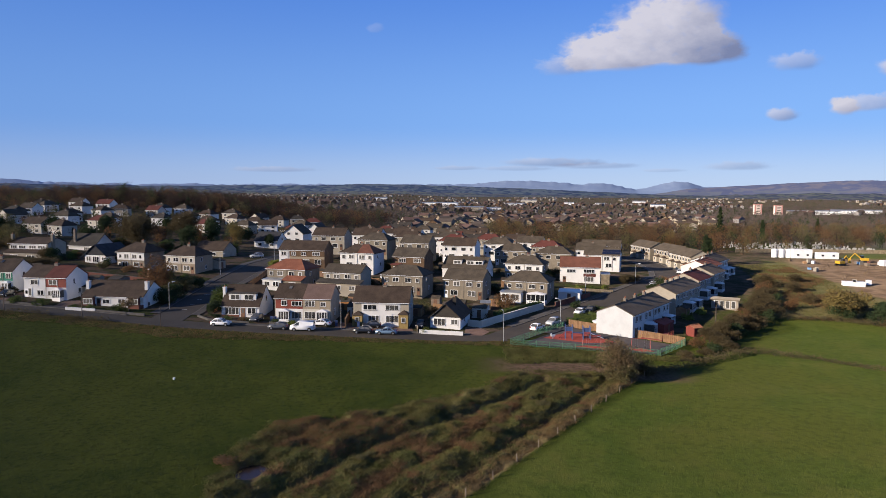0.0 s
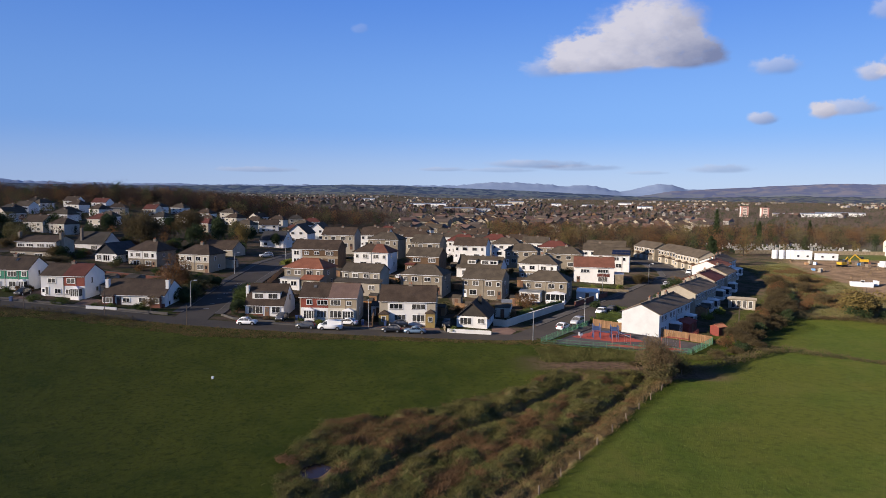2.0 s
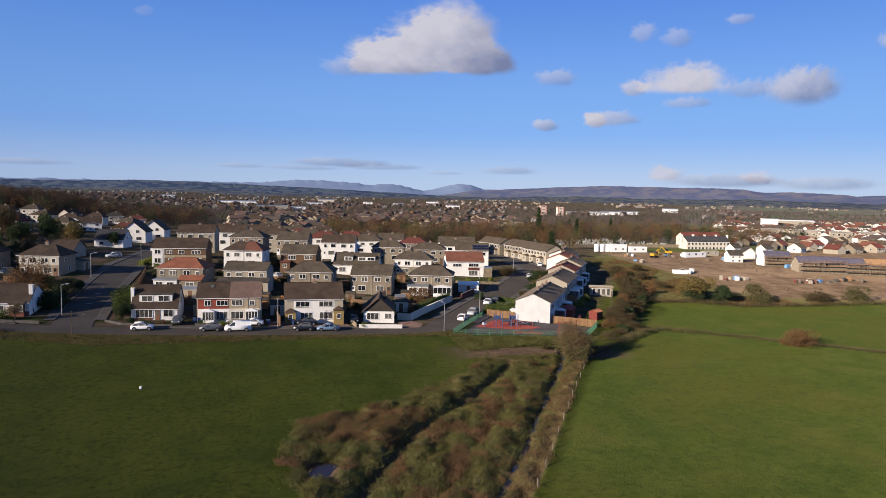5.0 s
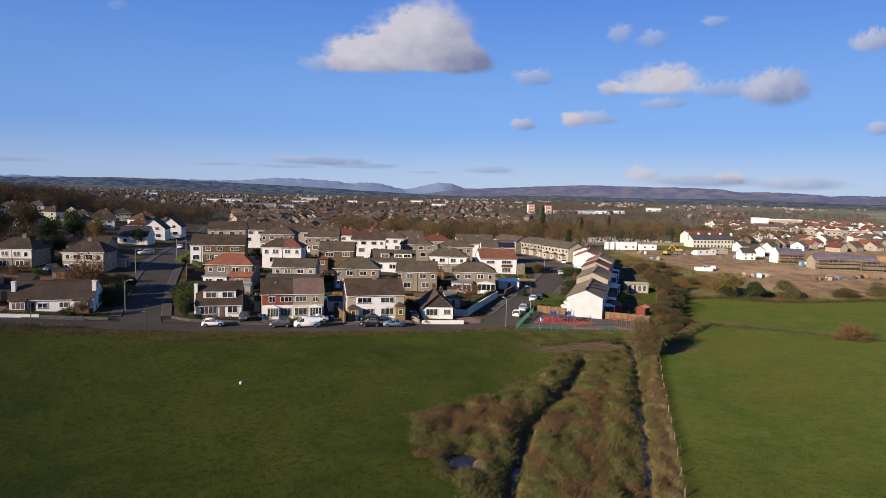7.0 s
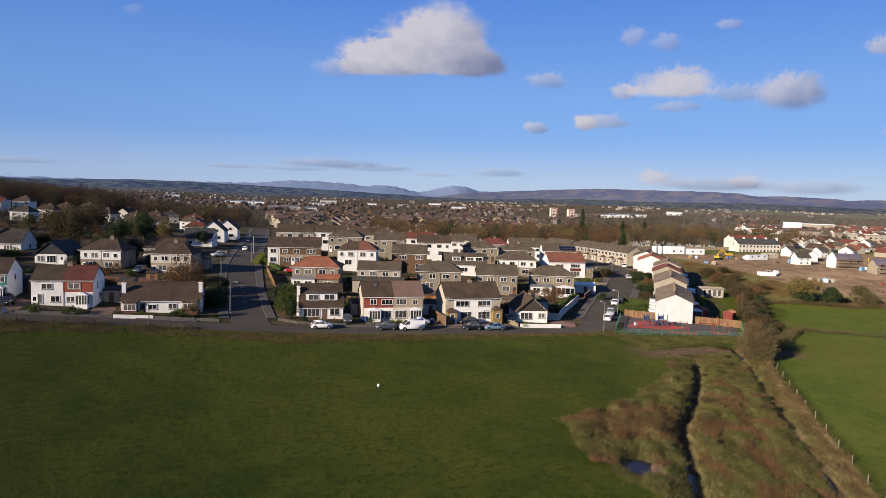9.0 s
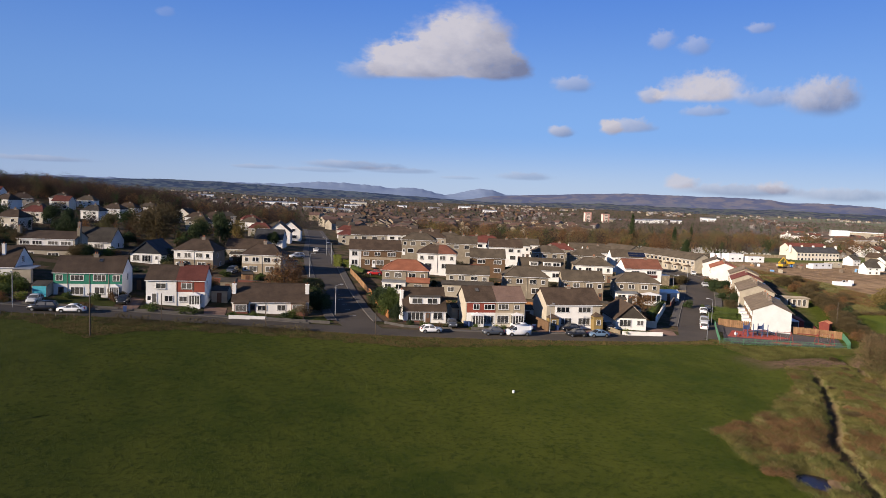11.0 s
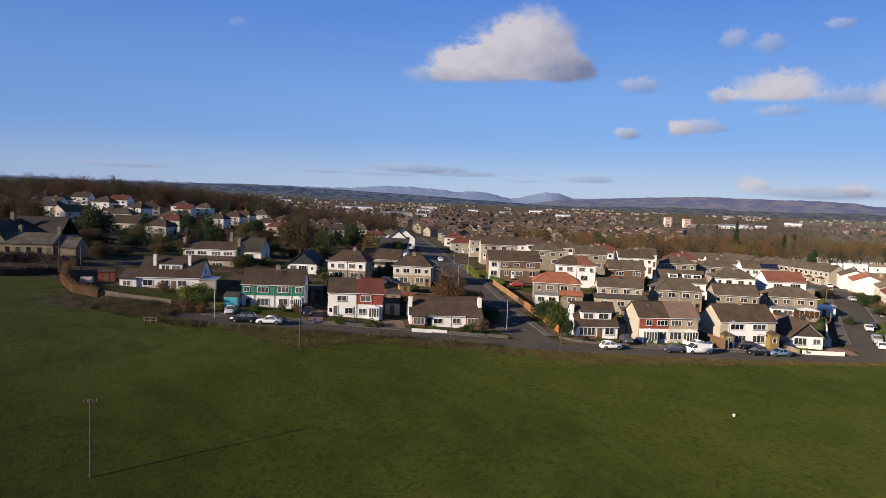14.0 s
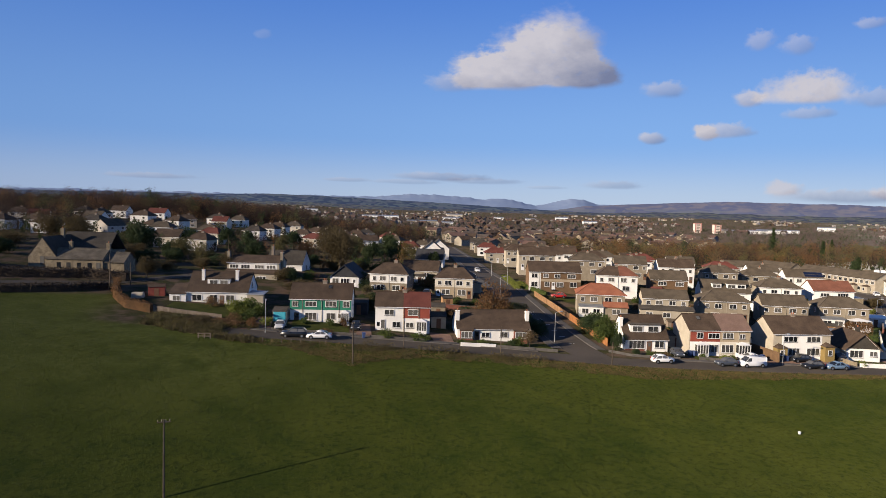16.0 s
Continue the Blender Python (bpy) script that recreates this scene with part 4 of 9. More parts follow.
# The row that looks over the field.
f0 = house("white chalet house with broad brown roof and dormer", (-126.5, 166.0), -6, 12.4, 9.0, 6.7, 2.9, 3.5, "gable", "white_render", "brown_tiles", (("f", -4.2, 0.9, 2.0, 1.3), ("f", -0.8, 0.2, 1.6, 2.0), ("f", 2.6, 0.9, 1.8, 1.3), ("r", 4.0, 3.4, 1.2, 1.3)), ((0.9, "wood_door"),))
chimney(f0, -3.6, 2.6, 3.5, 7.0, "white_render", 0.6, 0.6, 1)
chimney(f0, 3.4, 2.6, 3.5, 7.0, "white_render", 0.6, 0.6, 1)
dormer(f0, -0.2, 4.6, 1.6, 3.5, 1.8, 2.2, "white_render", "brown_tiles", ((-1.2, 1.7, 1.1), (0.9, 1.7, 1.1)))
extension(f0, -9.6, -6.3, 0.6, 2.3, "brown_tiles", "white_render", ((-8.2, 0.8, 1.6, 1.2),), 1.5, 4.0)
extension(f0, 6.3, 9.6, 1.2, 2.5, "galvanised", "pale_roughcast", (), 0.15, 3.4)
f1 = house("semi-detached house with green cladding over white walls", (-105.2, 155.0), -6, 12.0, 7.4, 4.85, 4.9, 2.5, "gable", "white_render", "brown_tiles", (("f", -5.0, UP, 1.2, 1.1), ("f", -1.9, UP, 2.3, 1.1), ("f", 2.0, UP, 2.2, 1.2), ("f", 5.0, UP, 1.3, 1.2), ("f", -1.9, 0.6, 2.3, 1.5), ("f", 2.0, 0.8, 1.8, 1.3), ("r", 3.6, UP, 0.8, 1.2)), ((-4.7, "wood_door"), (3.7, "upvc")), ((-6.0, 6.0, 2.65, 4.85, "green_clad"),), ((0.4, 3.7, 0.55),))
rooflight(f1, 1.6, 0.72, 7.4, 4.9, 2.5)
porch(f1, 4.9, 1.6, 1.3, 2.3)
f2 = house("white semi-detached house with a red-clad half", (-89.4, 150.6), -7, 10.6, 7.6, 3.9, 5.0, 2.2, "gable", "white_render", "brown_tiles", (("f", -2.6, UP, 1.9, 1.1), ("f", 2.0, UP, 2.0, 1.2), ("f", -3.8, 0.6, 0.9, 1.8), ("f", -1.2, 0.8, 1.6, 1.2), ("f", 1.4, 0.8, 1.5, 1.1), ("r", 2.6, UP, 0.7, 1.3), ("r", 4.4, 1.0, 1.0, 1.1)), ((-4.7, "upvc"),), ((0.1, 5.3, 2.7, 4.95, "red_clad"),), ((0.3, 3.8, 0.5),), split=((-5.5, 0.1, "brown_tiles"), (0.1, 5.5, "maroon_tiles")))
porch(f2, 3.7, 2.0, 1.5, 2.3)
f3 = house("long white bungalow with brown tiled roof and end chimneys", (-72.0, 146.8), -4, 14.2, 9.4, 2.6, 2.6, 2.8, "gable", "white_render", "brown_tiles", (("f", -1.6, 0.9, 1.7, 1.0), ("f", 2.0, 0.9, 1.6, 1.1), ("r", 4.5, 1.0, 0.8, 1.2), ("r", 2.2, 0.1, 0.9, 2.0)), ((-3.3, "wood_door"),), ((-7.1, -3.9, -0.6, 0.75, "red_brick"), (3.6, 7.1, -0.6, 0.75, "red_brick")))
extension(f3, -6.6, -4.2, 0.8, 2.3, "brown_tiles", "red_brick", ((-5.4, 0.85, 2.2, 1.3),), 0.35)
extension(f3, 3.9, 6.4, 0.8, 2.3, "brown_tiles", "red_brick", ((5.15, 0.85, 2.2, 1.3),), 0.35)
chimney(f3, -6.9, 2.2, 1.0, 5.6, "white_render", 0.7, 0.9, 1)
chimney(f3, 6.9, 2.2, 1.0, 5.6, "white_render", 0.7, 0.9, 1)
f4 = house("white chalet house with a broad front dormer", (-42.2, 143.0), -6, 8.6, 8.2, 1.25, 2.6, 3.9, "gable", "white_render", "brown_tiles", (("f", -1.9, 0.6, 3.2, 1.7), ("f", 2.6, 0.8, 1.9, 1.4), ("r", 4.2, 3.2, 1.0, 1.2), ("l", 4.2, 3.2, 1.0, 1.2)), ((0.6, "wood_door"),), ((-4.3, -0.3, -0.5, 0.5, "red_brick"),))
chimney(f4, -4.5, 2.4, -0.5, 6.2, "white_render", 0.6, 0.9, 1)
dormer(f4, 0.1, 6.2, 1.0, 3.0, 2.1, 3.0, "white_render", "dark_tiles", ((-1.5, 2.1, 1.2), (1.6, 2.1, 1.2)))
f5 = house("semi-detached pair, one half red-clad and one beige", (-28.0, 140.7), -5, 12.4, 7.6, 0.95, 5.0, 2.4, "gable", "pale_roughcast", "brown_tiles", (("f", -4.1, UP, 1.3, 1.2), ("f", -1.3, UP, 2.3, 1.1), ("f", 1.6, UP, 2.2, 1.2), ("f", 4.5, UP, 1.1, 1.0), ("f", -1.4, 0.5, 2.2, 1.6), ("f", 1.6, 0.5, 2.5, 1.6), ("r", 2.8, 0.9, 1.2, 1.6)), (), ((-6.0, 0.0, 2.65, 4.9, "red_clad"), (0.0, 6.0, 2.65, 4.9, "beige_clad"), (-6.0, 0.0, -0.5, 2.64, "white_render"), (0.0, 6.0, -0.5, 2.64, "cream_render")), (), split=((-6.4, 0.1, "brown_tiles"), (0.1, 6.4, "pink_tiles")))
rooflight(f5, -3.4, 0.7, 7.6, 5.0, 2.4)
porch(f5, -3.9, 2.3, 1.3, 2.3)
porch(f5, 4.5, 2.4, 1.3, 2.3)
f6 = house("white semi-detached pair with brown roof and ochre porches", (-11.0, 139.5), -4, 12.0, 8.0, 0.4, 5.0, 2.7, "gable", "pale_roughcast", "brown_tiles", (("f", -2.4, UP, 2.9, 1.15), ("f", 2.4, UP, 2.9, 1.15), ("f", -1.6, 0.6, 2.4, 1.5), ("f", 2.4, 0.6, 2.7, 1.5), ("r", 3.0, UP, 0.9, 1.1)), (), ((-5.9, 5.9, -0.5, 2.5, "white_render"), (-4.2, 4.2, 2.5, 4.9, "white_render")), ((0.3, 4.0, 0.35),))
porch(f6, -4.9, 2.1, 1.5, 2.3, "ochre_porch")
porch(f6, 5.0, 2.0, 1.5, 2.6, "ochre_porch")
f7 = house("small white bungalow with dark boarded gable", (2.8, 139.4), -14, 6.6, 10.0, -0.3, 2.5, 2.9, "front", "white_render", "brown_tiles", (("f", -1.3, 0.7, 2.6, 1.5), ("f", 2.0, 1.0, 1.5, 1.1), ("r", 4.0, 1.0, 1.0, 1.1)), (), (), ())
part("gable_boarding", Shape().solid([(-3.2, -0.07, 2.5), (3.2, -0.07, 2.5), (0, -0.07, 5.3), (-3.2, -0.004, 2.5), (3.2, -0.004, 2.5), (0, -0.004, 5.3)], ((0, 1, 2), (5, 4, 3), (0, 3, 4, 1), (1, 4, 5, 2), (2, 5, 3, 0))), "dark_tiles", f7)
chimney(f7, 1.0, 4.5, 3.5, 6.1, "dark_tiles", 0.8, 0.6, 1)

# Second row.
r_red = house("grey roughcast house with bright red hipped roof", (-39.2, 173.0), -18, 11.2, 8.0, 3.4, 5.0, 2.3, "hip", "grey_roughcast", "red_tiles", SEMI, (), (), ())
extension(r_red, -5.2, 0.4, 3.0, 2.4, "galvanised", "white_render", ((-3.8, 0.8, 1.6, 1.2), (-1.2, 0.8, 1.6, 1.2)), 0.2)
extension(r_red, 0.6, 6.0, 2.6, 2.4, "red_tiles", "grey_roughcast", ((3.4, 0.8, 2.0, 1.2),), 0.9)
m1 = house("pale house with upper storey set above a dark lean-to", (-24.0, 170.3), -18, 10.6, 6.6, 2.9, 5.0, 1.7, "gable", "pale_roughcast", "grey_tiles", (("f", -4.0, UP + 0.2, 1.0, 1.0), ("f", -1.5, UP + 0.2, 1.6, 1.1), ("f", 1.6, UP + 0.2, 1.6, 1.1), ("f", 4.1, UP + 0.2, 1.0, 1.0)))
extension(m1, -6.2, 6.2, 2.4, 2.5, "dark_tiles", "pale_roughcast", ((-4, 0.8, 1.6, 1.2), (0, 0.8, 1.8, 1.2), (4, 0.8, 1.6, 1.2)), 0.7)
house("grey roughcast semi-detached pair with hipped roof", (-8.4, 170.0), -18, 11.2, 8.4, 2.3, 5.0, 2.3, "hip", "grey_roughcast", "grey_tiles", SEMI, SEMI_DOORS, (), ())
house("grey roughcast semi-detached pair with gabled roof", (7.4, 169.5), -20, 10.6, 8.0, 1.35, 5.0, 2.2, "gable", "grey_roughcast", "grey_tiles", SEMI, SEMI_DOORS, (), ())
gh2 = house("grey roughcast house with hipped roof and white sunroom", (23.6, 169.2), -21, 11.4, 8.4, 0.95, 5.0, 2.3, "hip", "grey_roughcast", "grey_tiles", SEMI, (), (), ())
extension(gh2, -6.0, -0.6, 2.6, 2.3, "galvanised", "white_render", ((-4.6, 0.7, 2.0, 1.3), (-2.0, 0.7, 2.0, 1.3)), 0.3)
porch(gh2, 3.2, 4.8, 2.4, 2.2)
house("white upper-walled semi-detached pair with brown hipped roof", (-88.8, 191.8), -18, 9.8, 8.4, 5.9, 5.0, 2.6, "hip", "grey_roughcast", "brown_tiles", SEMI_SMALL, SEMI_SMALL_DOORS, ((-4.9, 4.9, 2.75, 4.85, "white_render"),), ((1.0, 4.2, 0.5),))
house("cream upper-walled semi-detached pair with brown hipped roof", (-72.6, 187.4), -15, 9.6, 8.4, 5.4, 5.0, 2.5, "hip", "beige_clad", "brown_tiles", SEMI_SMALL, SEMI_SMALL_DOORS, ((-4.8, 4.8, 2.75, 4.85, "cream_render"),), ((0.0, 4.2, 0.5),))
lc = house("white chalet with black slate roof and dark gable", (-99.9, 193.4), -14, 7.4, 10.4, 7.4, 2.45, 3.0, "front", "white_render", "slate", (("f", -2.3, 0.7, 1.6, 1.4), ("f", 0.2, 0.4, 2.2, 1.7), ("r", 4.0, 0.9, 1.0, 1.1)), ((2.6, "upvc"),))
part("gable_boarding", Shape().solid([(-3.6, -0.07, 2.45), (3.6, -0.07, 2.45), (0, -0.07, 5.36), (-3.6, -0.004, 2.45), (3.6, -0.004, 2.45), (0, -0.004, 5.36)], ((0, 1, 2), (5, 4, 3), (0, 3, 4, 1), (1, 4, 5, 2), (2, 5, 3, 0))), "slate", lc, "black boarded gable")
ld = house("long house with white upper window band and brown roof", (-123.0, 199.0), -10, 13.4, 7.6, 7.7, 5.0, 1.5, "gable", "pale_roughcast", "brown_tiles", (("f", -4.9, 3.5, 2.3, 0.95), ("f", -2.0, 3.5, 2.3, 0.95), ("f", 1.6, 3.5, 2.4, 0.95), ("f", 4.6, 3.5, 2.4, 0.95)), (), ((-6.2, 6.2, 3.2, 4.9, "white_render"),))
extension(ld, -6.7, 6.7, 2.2, 2.4, "brown_tiles", "pale_roughcast", ((2.6, 0.9, 2.6, 0.9), (-3, 0.9, 2.4, 1.0)), 0.8)
chimney(ld, -6.9, 2.0, -1.0, 7.6, "grey_roughcast", 0.7, 1.0, 1)
chimney(ld, 6.9, 2.0, -1.0, 7.6, "grey_roughcast", 0.7, 1.0, 1)
nh = house("white cottage with dark slate roof and tall chimney", (-116.5, 217.0), -14, 10.5, 8.4, 8.1, 2.7, 3.5, "gable", "white_render", "dark_tiles", (("f", 2.0, 0.9, 2.4, 1.2), ("r", 4.5, 1.0, 1.0, 1.2)))
chimney(nh, -3.6, 1.2, 2.6, 7.6, "chimney_render", 0.8, 0.7, 1)
house("pale low house with brown roof", (-76.6, 222.0), -15, 11.0, 8.0, 6.2, 2.7, 2.6, "gable", "pale_roughcast", "brown_tiles", (("f", -3, 0.9, 1.6, 1.2), ("f", 2, 0.9, 1.6, 1.2)))

# Third row.
house("long brown brick house with dark roof and white end bay", (-41.0, 201.6), -10, 14.6, 8.0, 6.0, 5.0, 2.4, "gable", "brown_brick", "brown_tiles", (("f", -5.8, UP, 1.6, 1.2), ("f", -2.6, UP, 1.5, 1.1), ("f", 0.6, UP, 1.6, 1.1), ("f", 4.6, UP, 2.4, 1.1), ("f", -5.8, 0.7, 1.8, 1.4), ("f", -2.2, 0.7, 1.4, 1.4), ("f", 1.4, 0.7, 2.0, 1.4), ("f", 5.2, 0.7, 2.0, 1.4)), ((-0.4, "upvc"),), ((-7.3, -4.0, -0.6, 4.9, "white_render"), (-4.0, 7.3, 2.2, 2.9, "beige_clad")))
wr = house("white semi-detached pair with partly red hipped roof", (-23.8, 198.4), -18, 11.0, 8.0, 5.4, 5.0, 2.3, "hip", "white_render", "brown_tiles", SEMI, (), (), ((0.0, 4.0, 0.4),))
part("roof_patch", Shape().solid([(0.4, -0.44, 5.08), (5.9, -0.44, 5.08), (2.45, 3.95, 7.40), (0.4, 3.95, 7.40)], ((0, 1, 2, 3),)).solid([(5.95, -0.3, 5.08), (5.95, 8.3, 5.08), (2.5, 4.0, 7.40)], ((0, 1, 2),)), "dull_red_tiles", wr, "renewed red tiles")
bb = house("dark red brick house with grey gabled roof", (-8.2, 198.3), -18, 10.2, 8.0, 4.4, 5.0, 2.2, "gable", "brown_brick", "grey_tiles", (("f", -1.9, UP, 2.3, 1.2), ("f", 2.9, UP, 2.3, 1.2), ("f", 2.9, 0.7, 2.0, 1.3)))
extension(bb, -5.0, -2.2, 1.6, 2.5, "maroon_tiles", "brown_brick", ((-3.6, 0.9, 1.2, 1.2),), 0.3)
dw = house("white bungalow with two dormers in a grey roof", (8.4, 196.2), -19, 13.4, 9.0, 3.3, 2.9, 3.0, "gable", "white_render", "grey_tiles", (("f", -4, 0.8, 2.0, 1.3), ("f", 0, 0.8, 2.0, 1.3), ("f", 4, 0.8, 2.0, 1.3)))
dormer(dw, -2.4, 2.6, 1.4, 3.6, 1.6, 2.4, "white_render", "grey_tiles", ((-2.4, 2.1, 1.0),))
dormer(dw, 3.0, 5.2, 1.4, 3.6, 1.6, 2.4, "white_render", "grey_tiles", ((1.7, 2.1, 1.0), (4.3, 2.1, 1.0)))
house("white upper-walled semi-detached pair with grey hipped roof", (26.4, 197.4), -20, 11.4, 8.4, 2.4, 5.0, 2.3, "hip", "grey_roughcast", "grey_tiles", SEMI, SEMI_DOORS, ((-5.7, 5.7, 2.75, 4.85, "white_render"),), ((0.5, 4.2, 0.4),))
r2 = house("white house with red tiled gabled roof", (43.2, 196.4), -12, 11.8, 8.0, 1.8, 5.0, 2.5, "gable", "white_render", "dull_red_tiles", (("f", -2.6, UP, 2.6, 1.0), ("f", 2.6, UP, 3.0, 1.1), ("f", 2.6, 0.6, 2.8, 1.5), ("l", 3.0, 1.0, 1.0, 1.2)), ((-4.6, "wood_door"),), ((1.0, 4.6, 2.1, 3.0, "maroon_tiles"),), ((2.0, 4.0, 0.3),))
extension(r2, 6.2, 8.6, -0.5, 2.9, "galvanised", "stone", (), 0.1, 4.0)
sp = house("white house with solar panels on its grey roof", (56.6, 226.2), -19, 12.0, 8.0, 2.6, 5.0, 2.3, "gable", "white_render", "grey_tiles", SEMI, (), (), ())
a_sp = math.atan2(2.3, 4.0)
for k in range(4):
    for j in range(2):
        part("solar_panel", Shape().box(-0.72, -0.6, 0, 0.72, 0.6, 0.05), "solar", sp, at=pose(0.9 + 1.5 * k, 0.75 + 1.25 * j, 5.0 + (0.75 + 1.25 * j) * 0.575 + 0.22, math.degrees(a_sp), 0, 0))
# Fourth row and beyond.
PLAIN[0] = True
BACK = (
    (-37.6, 229.5, -10, 11.6, 8.6, "gable", "pale_roughcast", "brown_tiles"), (-22.0, 226.5, -18, 10.8, 7.3, "hip", "grey_roughcast", "grey_tiles"), (-7.5, 225.0, -18, 10.2, 6.5, "gable", "grey_roughcast", "grey_tiles"),
    (7.5, 223.0, -16, 11.2, 5.8, "gable", "white_render", "brown_tiles"), (25.4, 226.5, -18, 11.0, 3.8, "hip", "grey_roughcast", "grey_tiles"), (40.0, 226.0, -18, 12.0, 2.9, "hip", "grey_roughcast", "grey_tiles"),
    (-27.0, 251.0, -12, 11.0, 7.4, "gable", "white_render", "brown_tiles"), (-11.0, 250.0, -16, 11.0, 6.6, "hip", "pale_roughcast", "brown_tiles"), (6.0, 249.0, -16, 11.0, 5.4, "hip", "white_render", "maroon_tiles"),
    (23.0, 251.0, -16, 11.0, 4.2, "hip", "white_render", "grey_tiles"), (41.0, 250.0, -18, 11.0, 3.2, "hip", "grey_roughcast", "maroon_tiles"), (58.0, 250.0, -18, 11.0, 2.2, "gable", "white_render", "grey_tiles"),
    (-30.0, 276.0, -10, 11.0, 6.8, "hip", "pale_roughcast", "brown_tiles"), (-13.0, 275.0, -14, 11.0, 6.0, "gable", "white_render", "brown_tiles"), (4.0, 275.0, -14, 11.0, 5.0, "hip", "white_render", "grey_tiles"), (21.0, 276.0, -16, 11.0, 4.0, "hip", "pale_roughcast", "maroon_tiles"), (38.0, 275.0, -18, 11.0, 3.0, "gable", "white_render", "grey_tiles"),
)
NAMES = {"white_render": "white rendered", "grey_roughcast": "grey roughcast", "pale_roughcast": "pale roughcast", "cream_render": "cream rendered"}
TONES = {"brown_tiles": "brown", "grey_tiles": "grey", "maroon_tiles": "dull red", "red_tiles": "red", "dull_red_tiles": "red", "slate": "black slate", "dark_tiles": "dark"}
for x, y, turn, w, z0, roof, wall, tiles in BACK:
    house(f"{NAMES[wall]} semi-detached pair with {TONES[tiles]} {'hipped' if roof == 'hip' else 'gabled'} roof", (x, y), turn, w, 8.0, z0, 5.0, 2.3, roof, wall, tiles, SEMI[:6], SEMI_DOORS, (), ((0.5, 4.0, 0.4),), "houses of the estate")

# The terraces beside the eastern street.
PLAIN[0] = False
TERRACE = ((0.0, 23.0, 8.1, 0.0, -1.45, "bright_render", "sunlit_brown_tiles", "white terrace block with brown roof and blank gable"), (29.0, 20.0, 8.4, 0.6, -0.5, "pale_roughcast", "sunlit_brown_tiles", "pale terrace block with grey roof"), (51.0, 11.5, 8.2, 1.4, 0.4, "pale_roughcast", "maroon_tiles", "pale terrace block with dull red roof"), (64.5, 12.0, 8.2, 1.2, 0.9, "pale_roughcast", "sunlit_brown_tiles", "pale terrace block with brown roof"), (79.0, 14.0, 8.6, 6.5, 1.2, "white_render", "red_tiles", "white terrace block with orange red roof"), (95.0, 14.0, 8.6, 8.5, 1.4, "white_render", "grey_tiles", "white terrace block with grey roof"))
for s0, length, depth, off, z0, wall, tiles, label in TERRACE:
    mid = s0 + length / 2
    # The front looks over the gardens, away from the street.
    cx, cy = 38.7 + 0.6 * mid + 0.8 * (depth / 2 - off), 138.1 + 0.8 * mid - 0.6 * (depth / 2 - off)
    bays = max(2, round(length / 5.2))
    wins = []
    for k in range(bays):
        bx = -length / 2 + length * (k + 0.5) / bays
        for face, flip in (("f", 1), ("b", -1)):
            wins += [(face, flip * bx - 1.0, UP, 1.3, 1.2), (face, flip * bx + 1.2, UP, 1.2, 1.2), (face, flip * bx - 0.9, 0.7, 1.8, 1.4)]
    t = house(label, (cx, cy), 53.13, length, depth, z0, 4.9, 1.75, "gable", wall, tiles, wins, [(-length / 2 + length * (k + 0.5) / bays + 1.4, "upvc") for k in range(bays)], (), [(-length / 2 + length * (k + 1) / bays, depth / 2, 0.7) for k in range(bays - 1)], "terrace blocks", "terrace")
    if s0 == 0.0:
        part("cladding", Shape().box(-length / 2 + 0.3, depth + 0.005, -0.4, length / 2 - 0.3, depth + 0.045, 4.6), "brown_brick", t, "dark brick street front")
        for k in range(bays):
            px = -length / 2 + length * (k + 0.5) / bays
            p = part("street_porch", Shape().box(px - 1.1, depth + 0.05, -0.6, px + 1.1, depth + 1.5, 2.2), "white_render", t, "white flat-roofed porch")
            part("porch_roof", Shape().box(px - 1.3, depth + 0.05, 2.2, px + 1.3, depth + 1.7, 2.38), "site_white", p)
    for k in range(bays):
        if (k + int(s0)) % 3 != 2 and (s0 or k):
            porch(t, -length / 2 + length * (k + 0.5) / bays - 0.6, 2.8 + 0.2 * (k % 2), 2.2 + 0.3 * (k % 3), 2.2)
PLAIN[0] = True
for x, y, turn, length, z0, label, wall in ((88.5, 241.0, -86, 19, 1.4, "grey-roofed terrace with pale porches", "pale_roughcast"), (90.0, 262.0, -84, 20, 1.1, "roughcast grey-roofed terrace with porches", "grey_roughcast"), (87.5, 286.0, -80, 18, 0.8, "grey-roofed terrace at the end of the street", "grey_roughcast"), (68.0, 276.0, -18, 16, 1.6, "low white terrace across the street's end", "white_render")):
    t = house(label, (x, y), turn, length, 8.0, z0, 5.0, 2.2, "gable", wall, "grey_tiles", [("f", -length / 2 + length * (k + 0.5) / 8, UP, 1.5, 1.2) for k in range(8)] + [("f", -length / 2 + length * (k + 0.5) / 4, 0.7, 1.8, 1.3) for k in range(4)], (), (), (), "terrace blocks", "terrace")
    for k in range(3):
        porch(t, -length / 2 + length * (k + 0.8) / 3.4, 3.0, 1.6, 2.3, "pale_roughcast")
PLAIN[0] = False


# ---- vegetation ----
RNG = np.random.default_rng(11)


